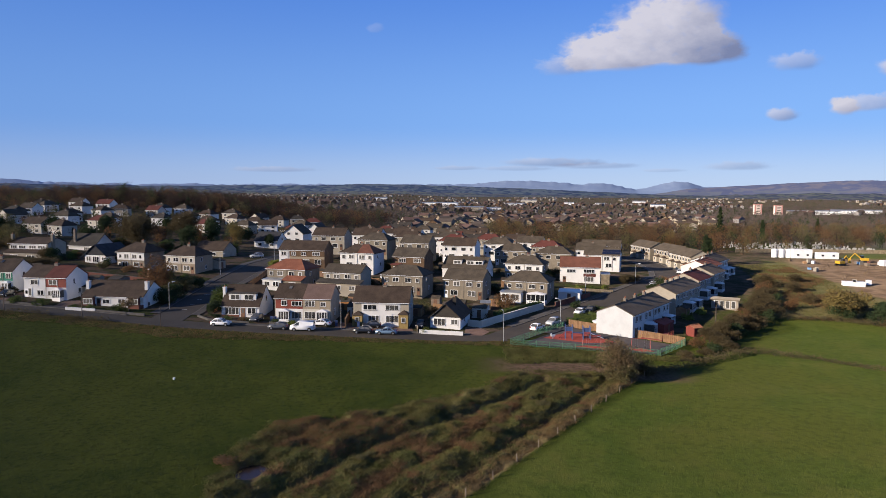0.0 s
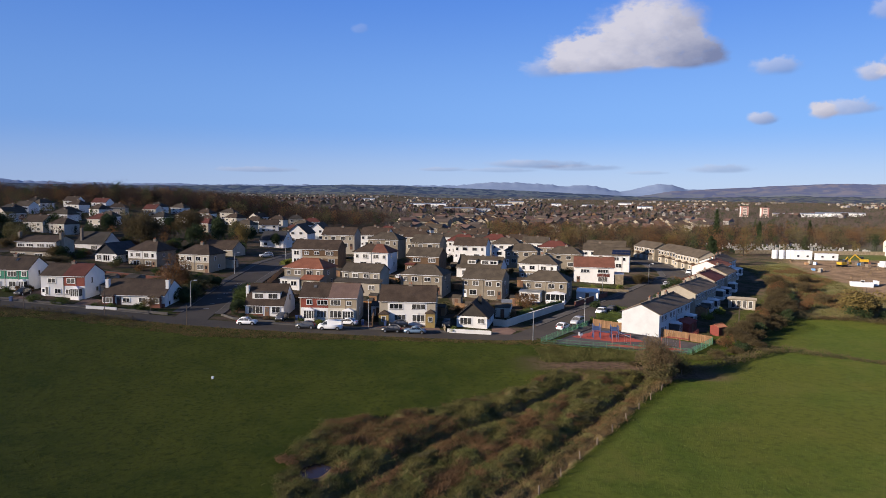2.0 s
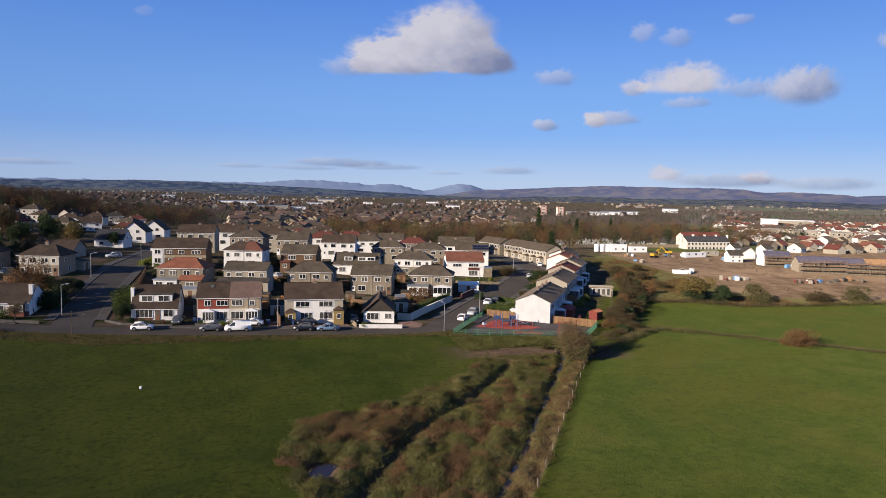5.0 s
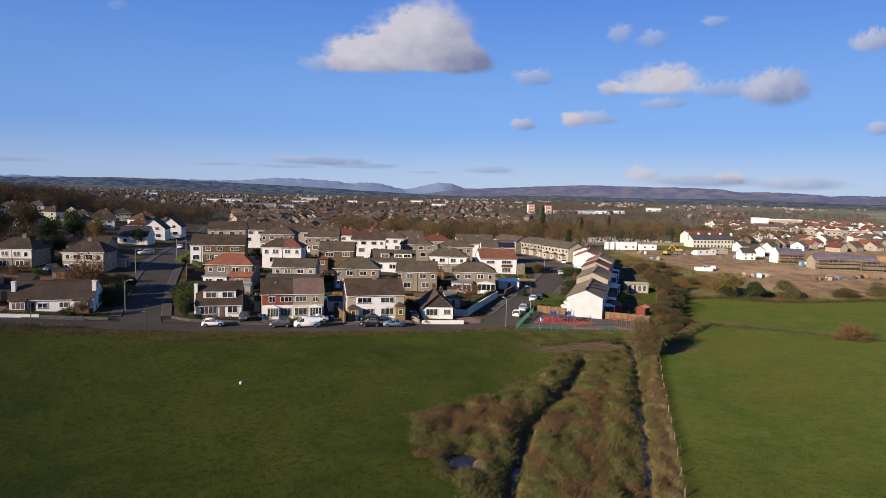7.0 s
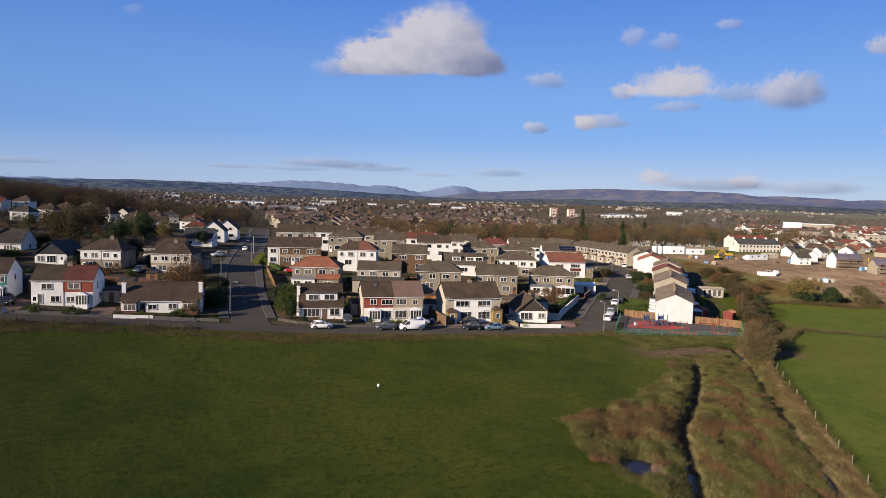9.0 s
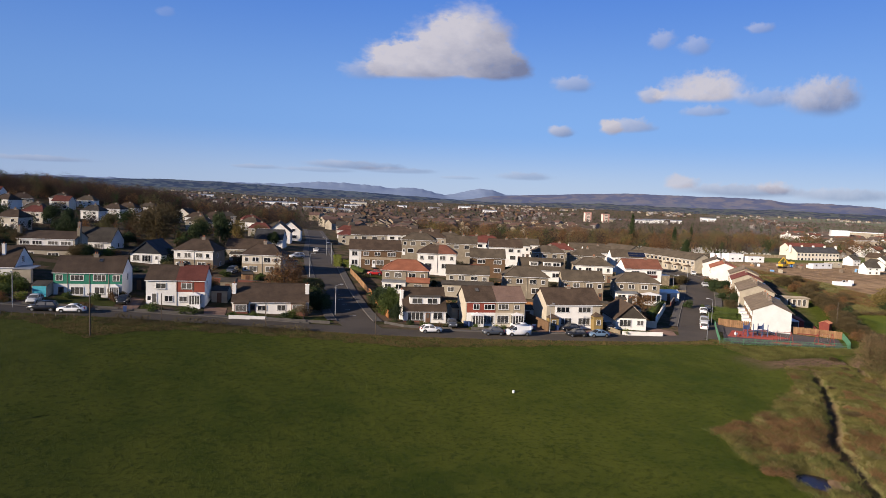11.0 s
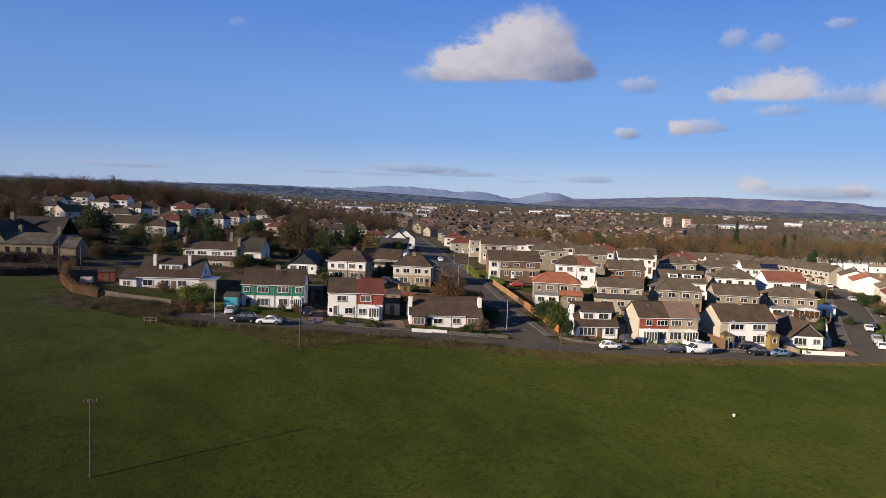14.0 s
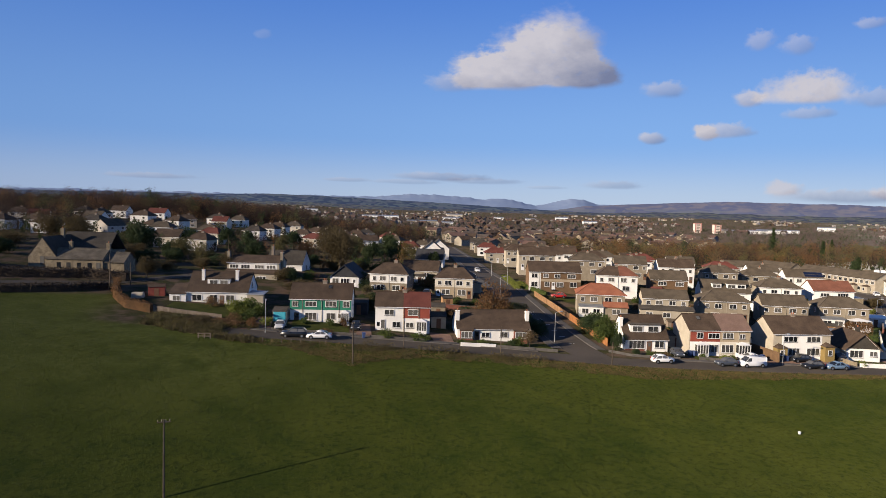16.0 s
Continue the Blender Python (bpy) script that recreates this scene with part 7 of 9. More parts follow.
def skin(stations):
    """A shell through half sections [(y, z), ...] at stations along x, mirrored and closed."""
    rings = [[(x, y, z) for y, z in half] + [(x, -y, z) for y, z in reversed(half)] for x, half in stations]
    n = len(rings[0])
    faces = [(k * n + i, k * n + (i + 1) % n, (k + 1) * n + (i + 1) % n, (k + 1) * n + i) for k in range(len(rings) - 1) for i in range(n)]
    faces += [tuple(range(n - 1, -1, -1)), tuple(range((len(rings) - 1) * n, len(rings) * n))]
    return Shape().solid([q for r in rings for q in r], faces)


def car(x, y, turn, paint, kind, label):
    """A parked vehicle: a rounded lower body, a glazed cabin that leans in, roof, pillars, wheels and lamps."""
    length, width, low, cab = CAR_KINDS[kind]
    name = "car" if kind != "van" else "van"
    c = thing(name, ground_pose(x, y, turn, 0.07), label, name, "parked cars")
    hw = width / 2
    body = []
    for (bx, zt), k in zip(low[1:7], (0.74, 0.92, 1.0, 1.0, 0.97, 0.84)):
        w, sill = hw * k, 0.24 + 0.10 * (1 - k)
        body.append((bx, [(0.84 * w, sill), (0.985 * w, sill + 0.14), (w, 0.60 * zt), (0.965 * w, zt - 0.10), (0.86 * w, zt), (0.45 * w, zt + 0.03)]))
    part("body", skin(body), "paint_" + paint, c, smooth=True)
    glass, lean = [], 0.20 if kind != "van" else 0.12
    for gx, zt in cab:
        belt = float(np.interp(gx, (cab[0][0], cab[4][0]), (cab[0][1], cab[4][1]))) - 0.05
        wt = hw * 0.93 - lean * (zt - belt)
        glass.append((gx, [(hw * 0.93, belt), (wt, max(zt - 0.04, belt + 0.02)), (0.55 * wt, zt + 0.01)]))
    part("windscreen", skin(glass), "glass", c)
    roof = []
    for (gx, zt), (_, half), shift in zip(cab[1:4], glass[1:4], (0.06, 0.0, -0.02)):
        wt = half[1][0]
        roof.append((gx + shift, [(wt + 0.025, zt - 0.09), (wt + 0.015, zt + 0.0), (0.55 * wt, zt + 0.04)]))
    part("roof_panel", skin(roof), "paint_" + paint, c, smooth=True)
    for sg in (-1, 1):
        spots = [(cab[0][0] + 0.04, cab[0][1], glass[1]), ((cab[1][0] + cab[3][0]) / 2, cab[0][1], glass[2]), (cab[4][0] - 0.12, cab[4][1], glass[3])]
        for k, (bx, bz, (tx, half)) in enumerate(spots):
            part("pillar", Shape().bar((bx, sg * hw * 0.935, bz - 0.06), (bx if k == 1 else tx, sg * (half[1][0] + 0.015), half[1][1] - 0.02), 0.045 if k < 2 else 0.10, 5, 0.8), "paint_" + paint, c)
        if kind == "van":
            part("side_panel", Shape().solid([(px, sg * py, pz) for px in (-0.55, 2.36) for py, pz in ((hw * 0.93 - 0.02, 1.12), (hw * 0.955, 1.12), (hw * 0.93 - 0.07, 1.9), (hw * 0.93 - 0.11, 1.9))], ((0, 1, 2, 3), (7, 6, 5, 4), (0, 4, 5, 1), (1, 5, 6, 2), (2, 6, 7, 3), (3, 7, 4, 0))), "paint_" + paint, c)
        for wx in (-length * 0.31, length * 0.31):
            part("wheel_arch", Shape().bar((wx, sg * (hw - 0.16), 0.36), (wx, sg * (hw + 0.004), 0.36), 0.385, 14), "tyre", c)
            w = part("wheel", WHEEL, None, c, at=pose(wx, sg * (hw - 0.09), 0.32))
            part("rim", RIM, None, w)
        part("headlight", Shape().box(-length / 2 + 0.03, sg * hw * 0.66 - 0.17, 0.60, -length / 2 + 0.20, sg * hw * 0.66 + 0.17, 0.75), "lamp_clear", c)
        part("tail_light", Shape().box(length / 2 - 0.20, sg * hw * 0.74 - 0.12, 0.7, length / 2 - 0.015, sg * hw * 0.74 + 0.12, 0.95), "lamp_red", c)
        y0, y1 = sorted((sg * (hw - 0.02), sg * (hw + 0.16)))
        part("mirror", Shape().box(cab[0][0] + 0.35, y0, 0.97, cab[0][0] + 0.5, y1, 1.10), "paint_" + paint, c)
    part("bumper", Shape().box(-length / 2 - 0.01, -hw + 0.28, 0.28, -length / 2 + 0.10, hw - 0.28, 0.48), "tyre", c)
    return c


for x, y, turn, paint, kind, label in (
    (-43.5, 133.9, 178, "white", "hatchback", "white hatchback parked on the front road"), (-31.4, 132.9, -2, "grey", "hatchback", "dark grey hatchback parked behind a van"), (-26.4, 132.7, -2, "white", "van", "white panel van parked on the front road"),
    (-14.0, 132.4, -2, "black", "hatchback", "black hatchback parked on the front road"), (-9.2, 132.2, -2, "blue", "saloon", "pale blue saloon parked on the front road"), (-23.6, 137.4, -8, "white", "saloon", "white saloon on a house driveway"),
    (-37.6, 139.4, 80, "grey", "hatchback", "grey hatchback on a house driveway"), (-12.8, 137.4, 4, "black", "hatchback", "black hatchback before the white pair"), (-2.6, 139.6, 84, "black", "hatchback", "dark hatchback on a narrow driveway"),
    (-109.6, 142.4, -4, "black", "estate", "black off-road car parked by the verge"), (-105.2, 142.0, -4, "white", "saloon", "white saloon parked by the verge"), (-112.4, 148.4, 84, "silver", "hatchback", "silver hatchback before a blue garage"), (-98.4, 150.6, 84, "black", "hatchback", "dark hatchback beside the green house"),
    (22.8, 141.0, 233, "white", "hatchback", "white hatchback parked on the side street"), (27.2, 146.6, 53, "silver", "estate", "silver estate car parked on the side street"), (35.4, 157.4, 53, "white", "hatchback", "white hatchback parked up the side street"), (38.4, 159.6, 53, "black", "hatchback", "black hatchback parked up the side street"),
    (64.5, 194.0, 60, "silver", "saloon", "silver saloon parked near the terraces"), (-42.6, 193.6, -10, "red", "hatchback", "bright red hatchback beside a house"), (-52.2, 252.0, 84, "white", "hatchback", "white hatchback far up the side street"), (-61.0, 224.0, 20, "silver", "estate", "silver car in a front garden"), (-79.5, 186.5, 70, "grey", "estate", "grey car between hipped houses"), (14.5, 187.5, -70, "black", "hatchback", "black car beside a garage"), (-14.8, 190.5, -70, "silver", "hatchback", "silver car on a back driveway"), (83.0, 224.0, 58, "white", "hatchback", "white car at the end of the street"),
):
    car(x, y, turn, paint, kind, label)


# ---- walls, fences, gates ----
def wall_run(line, h, thick, mat, label, name="garden_wall"):
    s = Shape()
    for (ax, ay), (bx, by) in zip(line, line[1:]):
        d = Vector((bx - ax, by - ay)).normalized()
        n = Vector((-d.y, d.x)) * thick / 2
        za, zb = high(ax, ay), high(bx, by)
        p = [(ax + n.x, ay + n.y, za - 0.4), (ax - n.x, ay - n.y, za - 0.4), (bx - n.x, by - n.y, zb - 0.4), (bx + n.x, by + n.y, zb - 0.4)]
        q = [(px, py, pz + 0.4 + h) for px, py, pz in p]
        s.solid(p + q, ((3, 2, 1, 0), (4, 5, 6, 7), (0, 1, 5, 4), (1, 2, 6, 5), (2, 3, 7, 6), (3, 0, 4, 7)))
    w = thing(name, pose(0, 0, 0), label, "wall")
    part("wall_body", s, mat, w)
    cap = Shape()
    for (ax, ay), (bx, by) in zip(line, line[1:]):
        d = Vector((bx - ax, by - ay)).normalized()
        n = Vector((-d.y, d.x)) * (thick / 2 + 0.05)
        za, zb = high(ax, ay) + h, high(bx, by) + h
        p = [(ax + n.x, ay + n.y, za), (ax - n.x, ay - n.y, za), (bx - n.x, by - n.y, zb), (bx + n.x, by + n.y, zb)]
        q = [(px, py, pz + 0.07) for px, py, pz in p]
        cap.solid(p + q, ((3, 2, 1, 0), (4, 5, 6, 7), (0, 1, 5, 4), (1, 2, 6, 5), (2, 3, 7, 6), (3, 0, 4, 7)))
    part("coping", cap, mat if mat != "red_brick" else "kerb_stone", w)


wall_run(((-2.6, 133.9), (6.4, 133.2)), 0.75, 0.22, "white_render", "low white rendered wall before the small bungalow")
wall_run(((-3.0, 134.2), (-3.2, 139.0)), 0.8, 0.2, "stone", "low stone side wall of a driveway")
wall_run(((-79.6, 141.2), (-73.0, 140.9)), 0.6, 0.2, "white_render", "low white rendered wall before the long bungalow")
wall_run(((-72.8, 141.0), (-61.6, 139.2)), 0.45, 0.2, "kerb_stone", "low grey wall before the long bungalow")
wall_run(((-96.0, 144.6), (-86.0, 143.4)), 0.5, 0.2, "kerb_stone", "low grey wall before the red-clad house")
wall_run(((-114.0, 147.0), (-98.5, 145.8)), 0.4, 0.2, "kerb_stone", "low grey wall before the green house")
wall_run(((-50.8, 141.0), (-47.5, 138.0), (-38.5, 136.6)), 0.35, 0.25, "kerb_stone", "low curved kerb wall of the corner garden")
wall_run(((-34.4, 137.0), (-30.6, 136.2)), 0.5, 0.2, "kerb_stone", "low front wall of the semi-detached pair")
wall_run(((-18.2, 136.2), (-18.6, 146.0)), 1.9, 0.2, "brown_brick", "tall dark wall between two driveways")
wall_run(((10.6, 141.6), (14.0, 146.5), (27.2, 162.0)), 1.5, 0.25, "cream_render", "long cream garden wall along the side street")
wall_run(((10.6, 141.6), (7.8, 142.8)), 1.4, 0.25, "cream_render", "cream wall across a garden entry")
wall_run(((30.5, 164.2), (36.5, 171.0), (42, 177)), 1.3, 0.25, "red_brick", "red brick wall along the side street")
wall_run(((-96, 176.5), (-80, 173.5), (-68, 171.0)), 1.2, 0.2, "red_brick", "red brick garden wall behind the bungalow")
wall_run(((36.5, 186.0), (50.0, 184.0)), 0.6, 0.2, "stone", "low stone wall before the red-roofed house")

BOARDS = {}


def board_fence(line, h, mat, label, board=0.42, gap=0.02, rails=2):
    """A fence of upright boards on posts."""
    f = thing("fence", pose(0, 0, 0), label, "fence")
    if mat not in BOARDS:
        BOARDS[mat] = {}
    key = (round(h, 2), board)
    if key not in BOARDS[mat]:
        BOARDS[mat][key] = (Shape().box(-board / 2 + gap, -0.015, -0.15, board / 2 - gap, 0.015, h).mesh("board", mat), Shape().box(-0.06, -0.01, -0.3, 0.06, 0.11, h + 0.08).mesh("post", mat))
    b, p = BOARDS[mat][key]
    for i, (x, y, nx, ny) in enumerate(along(line, board)[:-1]):
        turn = math.degrees(math.atan2(-nx, ny))
        part("board", b, None, f, at=ground_pose(x, y, turn))
        if i % 5 == 0:
            part("post", p, None, f, at=ground_pose(x, y, turn) @ pose(0, 0.02, 0))
    for k in range(rails):
        pts = along(line, 2.1)
        z = h * (0.25 + 0.5 * k / max(1, rails - 1))
        for a, c in zip(pts, pts[1:]):
            part("rail", Shape().bar((a[0] + a[2] * 0.05, a[1] + a[3] * 0.05, high(a[0], a[1]) + z), (c[0] + c[2] * 0.05, c[1] + c[3] * 0.05, high(c[0], c[1]) + z), 0.035, 4), mat, f)
    return f


board_fence(((30.6, 145.6), (36.0, 141.6), (41.5, 137.6)), 1.7, "timber", "brown timber fence behind the playground")
board_fence(((41.5, 137.6), (46.5, 133.8), (51.0, 130.2)), 1.7, "timber", "brown timber fence beside the terrace garden")
board_fence(((-49.0, 146.0), (-49.0, 158.0), (-48.8, 168.0)), 1.6, "orange_timber", "bright orange timber fence at the street corner")
board_fence(((-48.8, 168.0), (-48.8, 182.0), (-49.0, 195.0)), 1.4, "timber", "brown timber fence along the side street")
board_fence(((-136.8, 155.8), (-130.3, 153.4), (-123.6, 151.6)), 1.3, "old_timber", "grey weathered board fence at the field's edge")
board_fence(((-16.0, 160.5), (-6.0, 157.5)), 1.5, "orange_timber", "orange timber garden fence")
board_fence(((-17.5, 157.0), (-2.0, 152.5)), 1.6, "old_timber", "grey timber garden fence")
board_fence(((0.0, 157.0), (14.0, 152.0)), 1.6, "timber", "brown timber garden fence")
board_fence(((-34.0, 158.0), (-20.0, 155.5)), 1.6, "timber", "brown timber back garden fence")
board_fence(((-20.0, 186.0), (-2.0, 181.0), (14.0, 176.0)), 1.5, "timber", "brown timber fence between gardens")


def mesh_fence(line, h, label, step=2.5):
    """A green playground fence: posts, two rails and thin uprights."""
    f = thing("playground_fence", pose(0, 0, 0), label, "fence", "playground fences")
    pts = along(line, step)
    post = Shape().bar((0, 0, -0.3), (0, 0, h + 0.05), 0.05, 6).mesh("post", "green_metal")
    for x, y, nx, ny in pts:
        part("post", post, None, f, at=ground_pose(x, y))
    for a, b in zip(pts, pts[1:]):
        za, zb = high(a[0], a[1]), high(b[0], b[1])
        for z in (0.12, h * 0.5, h - 0.05):
            part("rail", Shape().bar((a[0], a[1], za + z), (b[0], b[1], zb + z), 0.03, 4), "green_metal", f)
        s = Shape()
        for k in range(1, 13):
            t = k / 13
            x, y, z = a[0] + (b[0] - a[0]) * t, a[1] + (b[1] - a[1]) * t, za + (zb - za) * t
            s.box(x - 0.012, y - 0.012, z + 0.1, x + 0.012, y + 0.012, z + h - 0.05)
        part("mesh_panel", s, "green_metal", f)


mesh_fence(((15.6, 127.0), (30.0, 123.8), (43.2, 121.2)), 1.2, "green metal fence along the playground front")
mesh_fence(((15.6, 127.0), (22.3, 136.2), (29.4, 145.6)), 1.3, "green metal fence between playground and street")
mesh_fence(((43.2, 121.2), (47.5, 126.0), (51.0, 130.2)), 1.5, "green metal fence at the playground's end")


def flat_patch(name, corners, lift, mat, label, category, kind=""):
    """A paved or planted area with a rim, laid on the ground."""
    cx = sum(p[0] for p in corners) / len(corners)
    cy = sum(p[1] for p in corners) / len(corners)
    s = Shape()
    rings = []
    for t in (0.0, 0.35, 0.7, 1.0):
        ring = []
        for i, (x, y) in enumerate(corners):
            x2, y2 = corners[(i + 1) % len(corners)]
            for k in range(4):
                px, py = x + (x2 - x) * k / 4, y + (y2 - y) * k / 4
                qx, qy = cx + (px - cx) * t, cy + (py - cy) * t
                ring.append((qx, qy, float(land(qx, qy, False)) + lift))
        rings.append(ring)
    n = len(rings[0])
    for a, b in zip(rings, rings[1:]):
        for i in range(n):
            j = (i + 1) % n
            s.face(a[i], b[i], b[j], a[j])
    for i in range(n):
        p, q = rings[-1][i], rings[-1][(i + 1) % n]
        s.face(p, (p[0], p[1], p[2] - 0.4), (q[0], q[1], q[2] - 0.4), q)
    return lone(name, s, mat, label, category, kind=kind)


flat_patch("play_surface", [(17.4, 127.6), (30.2, 144.2), (49.6, 130.0), (43.0, 122.4)], 0.05, "dark_rubber", "dark rubber surface of the playground", "ground", "structure")
for corners, label in (([(23.0, 133.6), (29.5, 139.8), (34.5, 137.0), (37.5, 131.0), (31.0, 130.2)], "bright red rubber safety surface"), ([(28.0, 127.0), (31.0, 128.0), (36.0, 126.2), (34.0, 124.6)], "small red rubber safety surface"), ([(38.5, 126.4), (41.5, 126.8), (43.0, 124.4), (40.0, 124.0)], "small red rubber safety surface")):
    flat_patch("safety_surface", corners, 0.062, "red_rubber", label, "ground", "structure")


def play_frame(x, y, turn):
    p = thing("climbing_frame", ground_pose(x, y, turn, 0.06), "blue and red climbing frame with a steel slide", "play equipment")
    for k, (px, py) in enumerate(((-0.7, -0.7), (0.7, -0.7), (0.7, 0.7), (-0.7, 0.7))):
        part("post", Shape().bar((px, py, 0), (px, py, 2.9), 0.09, 8), "blue_metal", p)
        part("post", Shape().bar((px + 3.6, py, 0), (px + 3.6, py, 2.7), 0.09, 8), "blue_metal", p)
    part("deck", Shape().box(-0.75, -0.75, 1.3, 0.75, 0.75, 1.4), "red_metal", p)
    part("deck", Shape().box(2.85, -0.75, 1.2, 4.35, 0.75, 1.3), "red_metal", p)
    part("bridge", Shape().box(0.75, -0.4, 1.24, 2.85, 0.4, 1.3), "blue_metal", p)
    part("guard_panel", Shape().box(-0.7, 0.66, 1.5, 0.7, 0.72, 2.3), "blue_metal", p)
    part("guard_panel", Shape().box(2.9, 0.66, 1.4, 4.3, 0.72, 2.2), "blue_metal", p)
    part("slide", Shape().solid([(4.35, -0.35, 1.25), (4.35, 0.35, 1.25), (7.0, 0.35, 0.25), (7.0, -0.35, 0.25), (4.35, -0.35, 1.18), (4.35, 0.35, 1.18), (7.0, 0.35, 0.18), (7.0, -0.35, 0.18)], ((0, 1, 2, 3), (7, 6, 5, 4), (0, 4, 5, 1), (1, 5, 6, 2), (2, 6, 7, 3), (3, 7, 4, 0))), "steel", p)
    for sy in (-0.38, 0.38):
        part("slide_rim", Shape().bar((4.35, sy, 1.42), (7.0, sy, 0.38), 0.05, 5), "blue_metal", p)
    part("ladder", Shape().bar((-0.8, -0.3, 1.35), (-2.0, -0.3, 0), 0.05, 5).bar((-0.8, 0.3, 1.35), (-2.0, 0.3, 0), 0.05, 5).bar((-1.1, -0.3, 1.0), (-1.1, 0.3, 1.0), 0.03, 4).bar((-1.5, -0.3, 0.56), (-1.5, 0.3, 0.56), 0.03, 4), "red_metal", p)


def swing(x, y, turn, mat):
    p = thing("swing_frame", ground_pose(x, y, turn, 0.06), "painted metal swing frame with two seats", "play equipment")
    for sx in (-1.7, 1.7):
        for sy in (-0.9, 0.9):
            part("leg", Shape().bar((sx, 0, 2.3), (sx * 1.05, sy, 0), 0.05, 6), mat, p)
    part("top_bar", Shape().bar((-1.75, 0, 2.3), (1.75, 0, 2.3), 0.05, 6), mat, p)
    for sx in (-0.8, 0.8):
        st = part("swing_seat", Shape().box(sx - 0.22, -0.1, 0.5, sx + 0.22, 0.1, 0.55), "tyre", p)
        for e in (-0.2, 0.2):
            part("chain", Shape().bar((sx + e, 0, 0.55), (sx + e, 0, 2.3), 0.012, 4), "steel", st)


play_frame(28.2, 133.4, -4)
swing(31.5, 127.0, -12, "red_metal")
swing(40.6, 125.2, -12, "red_metal")
s = thing("spring_rider", ground_pose(24.9, 133.2, 20, 0.06), "small pale spring rider on red rubber", "play equipment")
part("spring", Shape().bar((0, 0, 0), (0, 0, 0.45), 0.12, 8), "steel", s)
part("seat", Shape().box(-0.45, -0.14, 0.45, 0.45, 0.14, 0.8).box(-0.5, -0.1, 0.8, -0.25, 0.1, 1.1), "site_white", s)

# The terrace gardens: red decking, huts, glasshouse.
d = thing("garden_deck", ground_pose(47.6, 137.0, 53), "red-stained timber deck with railings", "deck")
part("deck_floor", Shape().box(-3.5, -2.2, 0.25, 3.5, 2.2, 0.4), "red_stain", d)
for k in range(8):
    part("post", Shape().box(-3.5 + k, -2.2, 0.0, -3.4 + k, -2.1, 1.3), "red_stain", d)
part("rail", Shape().box(-3.5, -2.22, 1.22, 3.6, -2.08, 1.32), "red_stain", d)
part("rail", Shape().box(-3.5, -2.2, 0.7, 3.6, -2.1, 0.78), "red_stain", d)


def shed(x, y, turn, w, dep, h, wall, roof, label, category="shed", doors=True):
    t = thing("shed", ground_pose(x, y, turn, -0.05), label, category, "garden sheds")
    part("wall", Shape().solid([(px, py, pz) for px in (-w / 2, w / 2) for py, pz in ((0, -0.3), (dep, -0.3), (dep, h), (dep / 2, h * 1.22), (0, h))], ((4, 3, 2, 1, 0), (5, 6, 7, 8, 9), (0, 5, 9, 4), (1, 2, 7, 6), (0, 1, 6, 5), (2, 3, 8, 7), (3, 4, 9, 8))), wall, t)
    part("roof", gable_roof(-w / 2, w / 2, dep, h, h * 0.22, 0.15, 0.12, 0.07), roof, t)
    if doors:
        part("door", Shape().box(-0.45, -0.04, 0, 0.45, -0.003, h * 0.85), "wood_door" if wall != "blue_paint" else "upvc", t)
    return t


shed(51.8, 142.4, 53, 6.4, 3.6, 2.2, "red_stain", "red_rubber", "long red-stained garden shed with dark red roof")
shed(57.0, 139.0, 30, 2.6, 2.2, 2.0, "red_stain", "terracotta", "small red garden shed")
shed(62.0, 159.0, 53, 3.0, 2.4, 2.0, "timber", "dark_tiles", "brown timber garden shed")
shed(-21.4, 153.5, -10, 3.4, 2.6, 2.0, "orange_timber", "dark_tiles", "orange timber garden shed")
shed(-4.0, 150.4, -14, 2.6, 2.2, 2.0, "timber", "dark_tiles", "brown timber garden shed")
shed(3.6, 154.0, -14, 3.0, 2.4, 2.1, "old_timber", "grey_tiles", "weathered timber garden shed")
shed(10.6, 150.5, -14, 3.4, 4.6, 2.4, "cream_render", "grey_tiles", "pale roughcast garage beside a bungalow", "garage")
shed(-33.5, 147.0, -5, 3.2, 5.0, 2.4, "pale_roughcast", "dark_tiles", "roughcast garage between two houses", "garage")
shed(-17.8, 147.5, -5, 3.2, 5.0, 2.4, "white_render", "dark_tiles", "white garage behind a driveway", "garage")
shed(35.4, 172.0, -20, 5.6, 4.6, 2.3, "white_render", "site_white", "white corner garage with a pale metal roof", "garage")
shed(-81.6, 154.6, -7, 3.0, 5.5, 2.4, "pale_roughcast", "dark_tiles", "roughcast garage beside the bungalow", "garage")
shed(-80.2, 164.0, -7, 3.0, 4.5, 2.4, "grey_roughcast", "dark_tiles", "grey roughcast garage behind the bungalow", "garage")
shed(-97.4, 163.0, -7, 3.6, 6.0, 2.5, "slate", "dark_tiles", "dark slate-roofed garage beside the green house", "garage")
g = shed(-113.0, 153.6, -6, 2.6, 5.0, 2.1, "pale_roughcast", "dark_tiles", "narrow garage with turquoise door", "garage", False)
part("door", Shape().box(-1.15, -0.06, 0, 1.15, -0.003, 1.95), "blue_paint", g, "turquoise up-and-over door")
shed(-54.0 - 9.5, 196.0, 70, 3.0, 4.5, 2.4, "pale_roughcast", "dark_tiles", "pale garage beside the side street", "garage")
shed(-36.5, 163.5, -18, 3.6, 2.6, 2.2, "pale_roughcast", "galvanised", "pale outhouse behind the red-roofed house", "garage")
shed(15.0, 163.0, -20, 2.4, 2.0, 2.0, "timber", "dark_tiles", "brown timber garden shed")
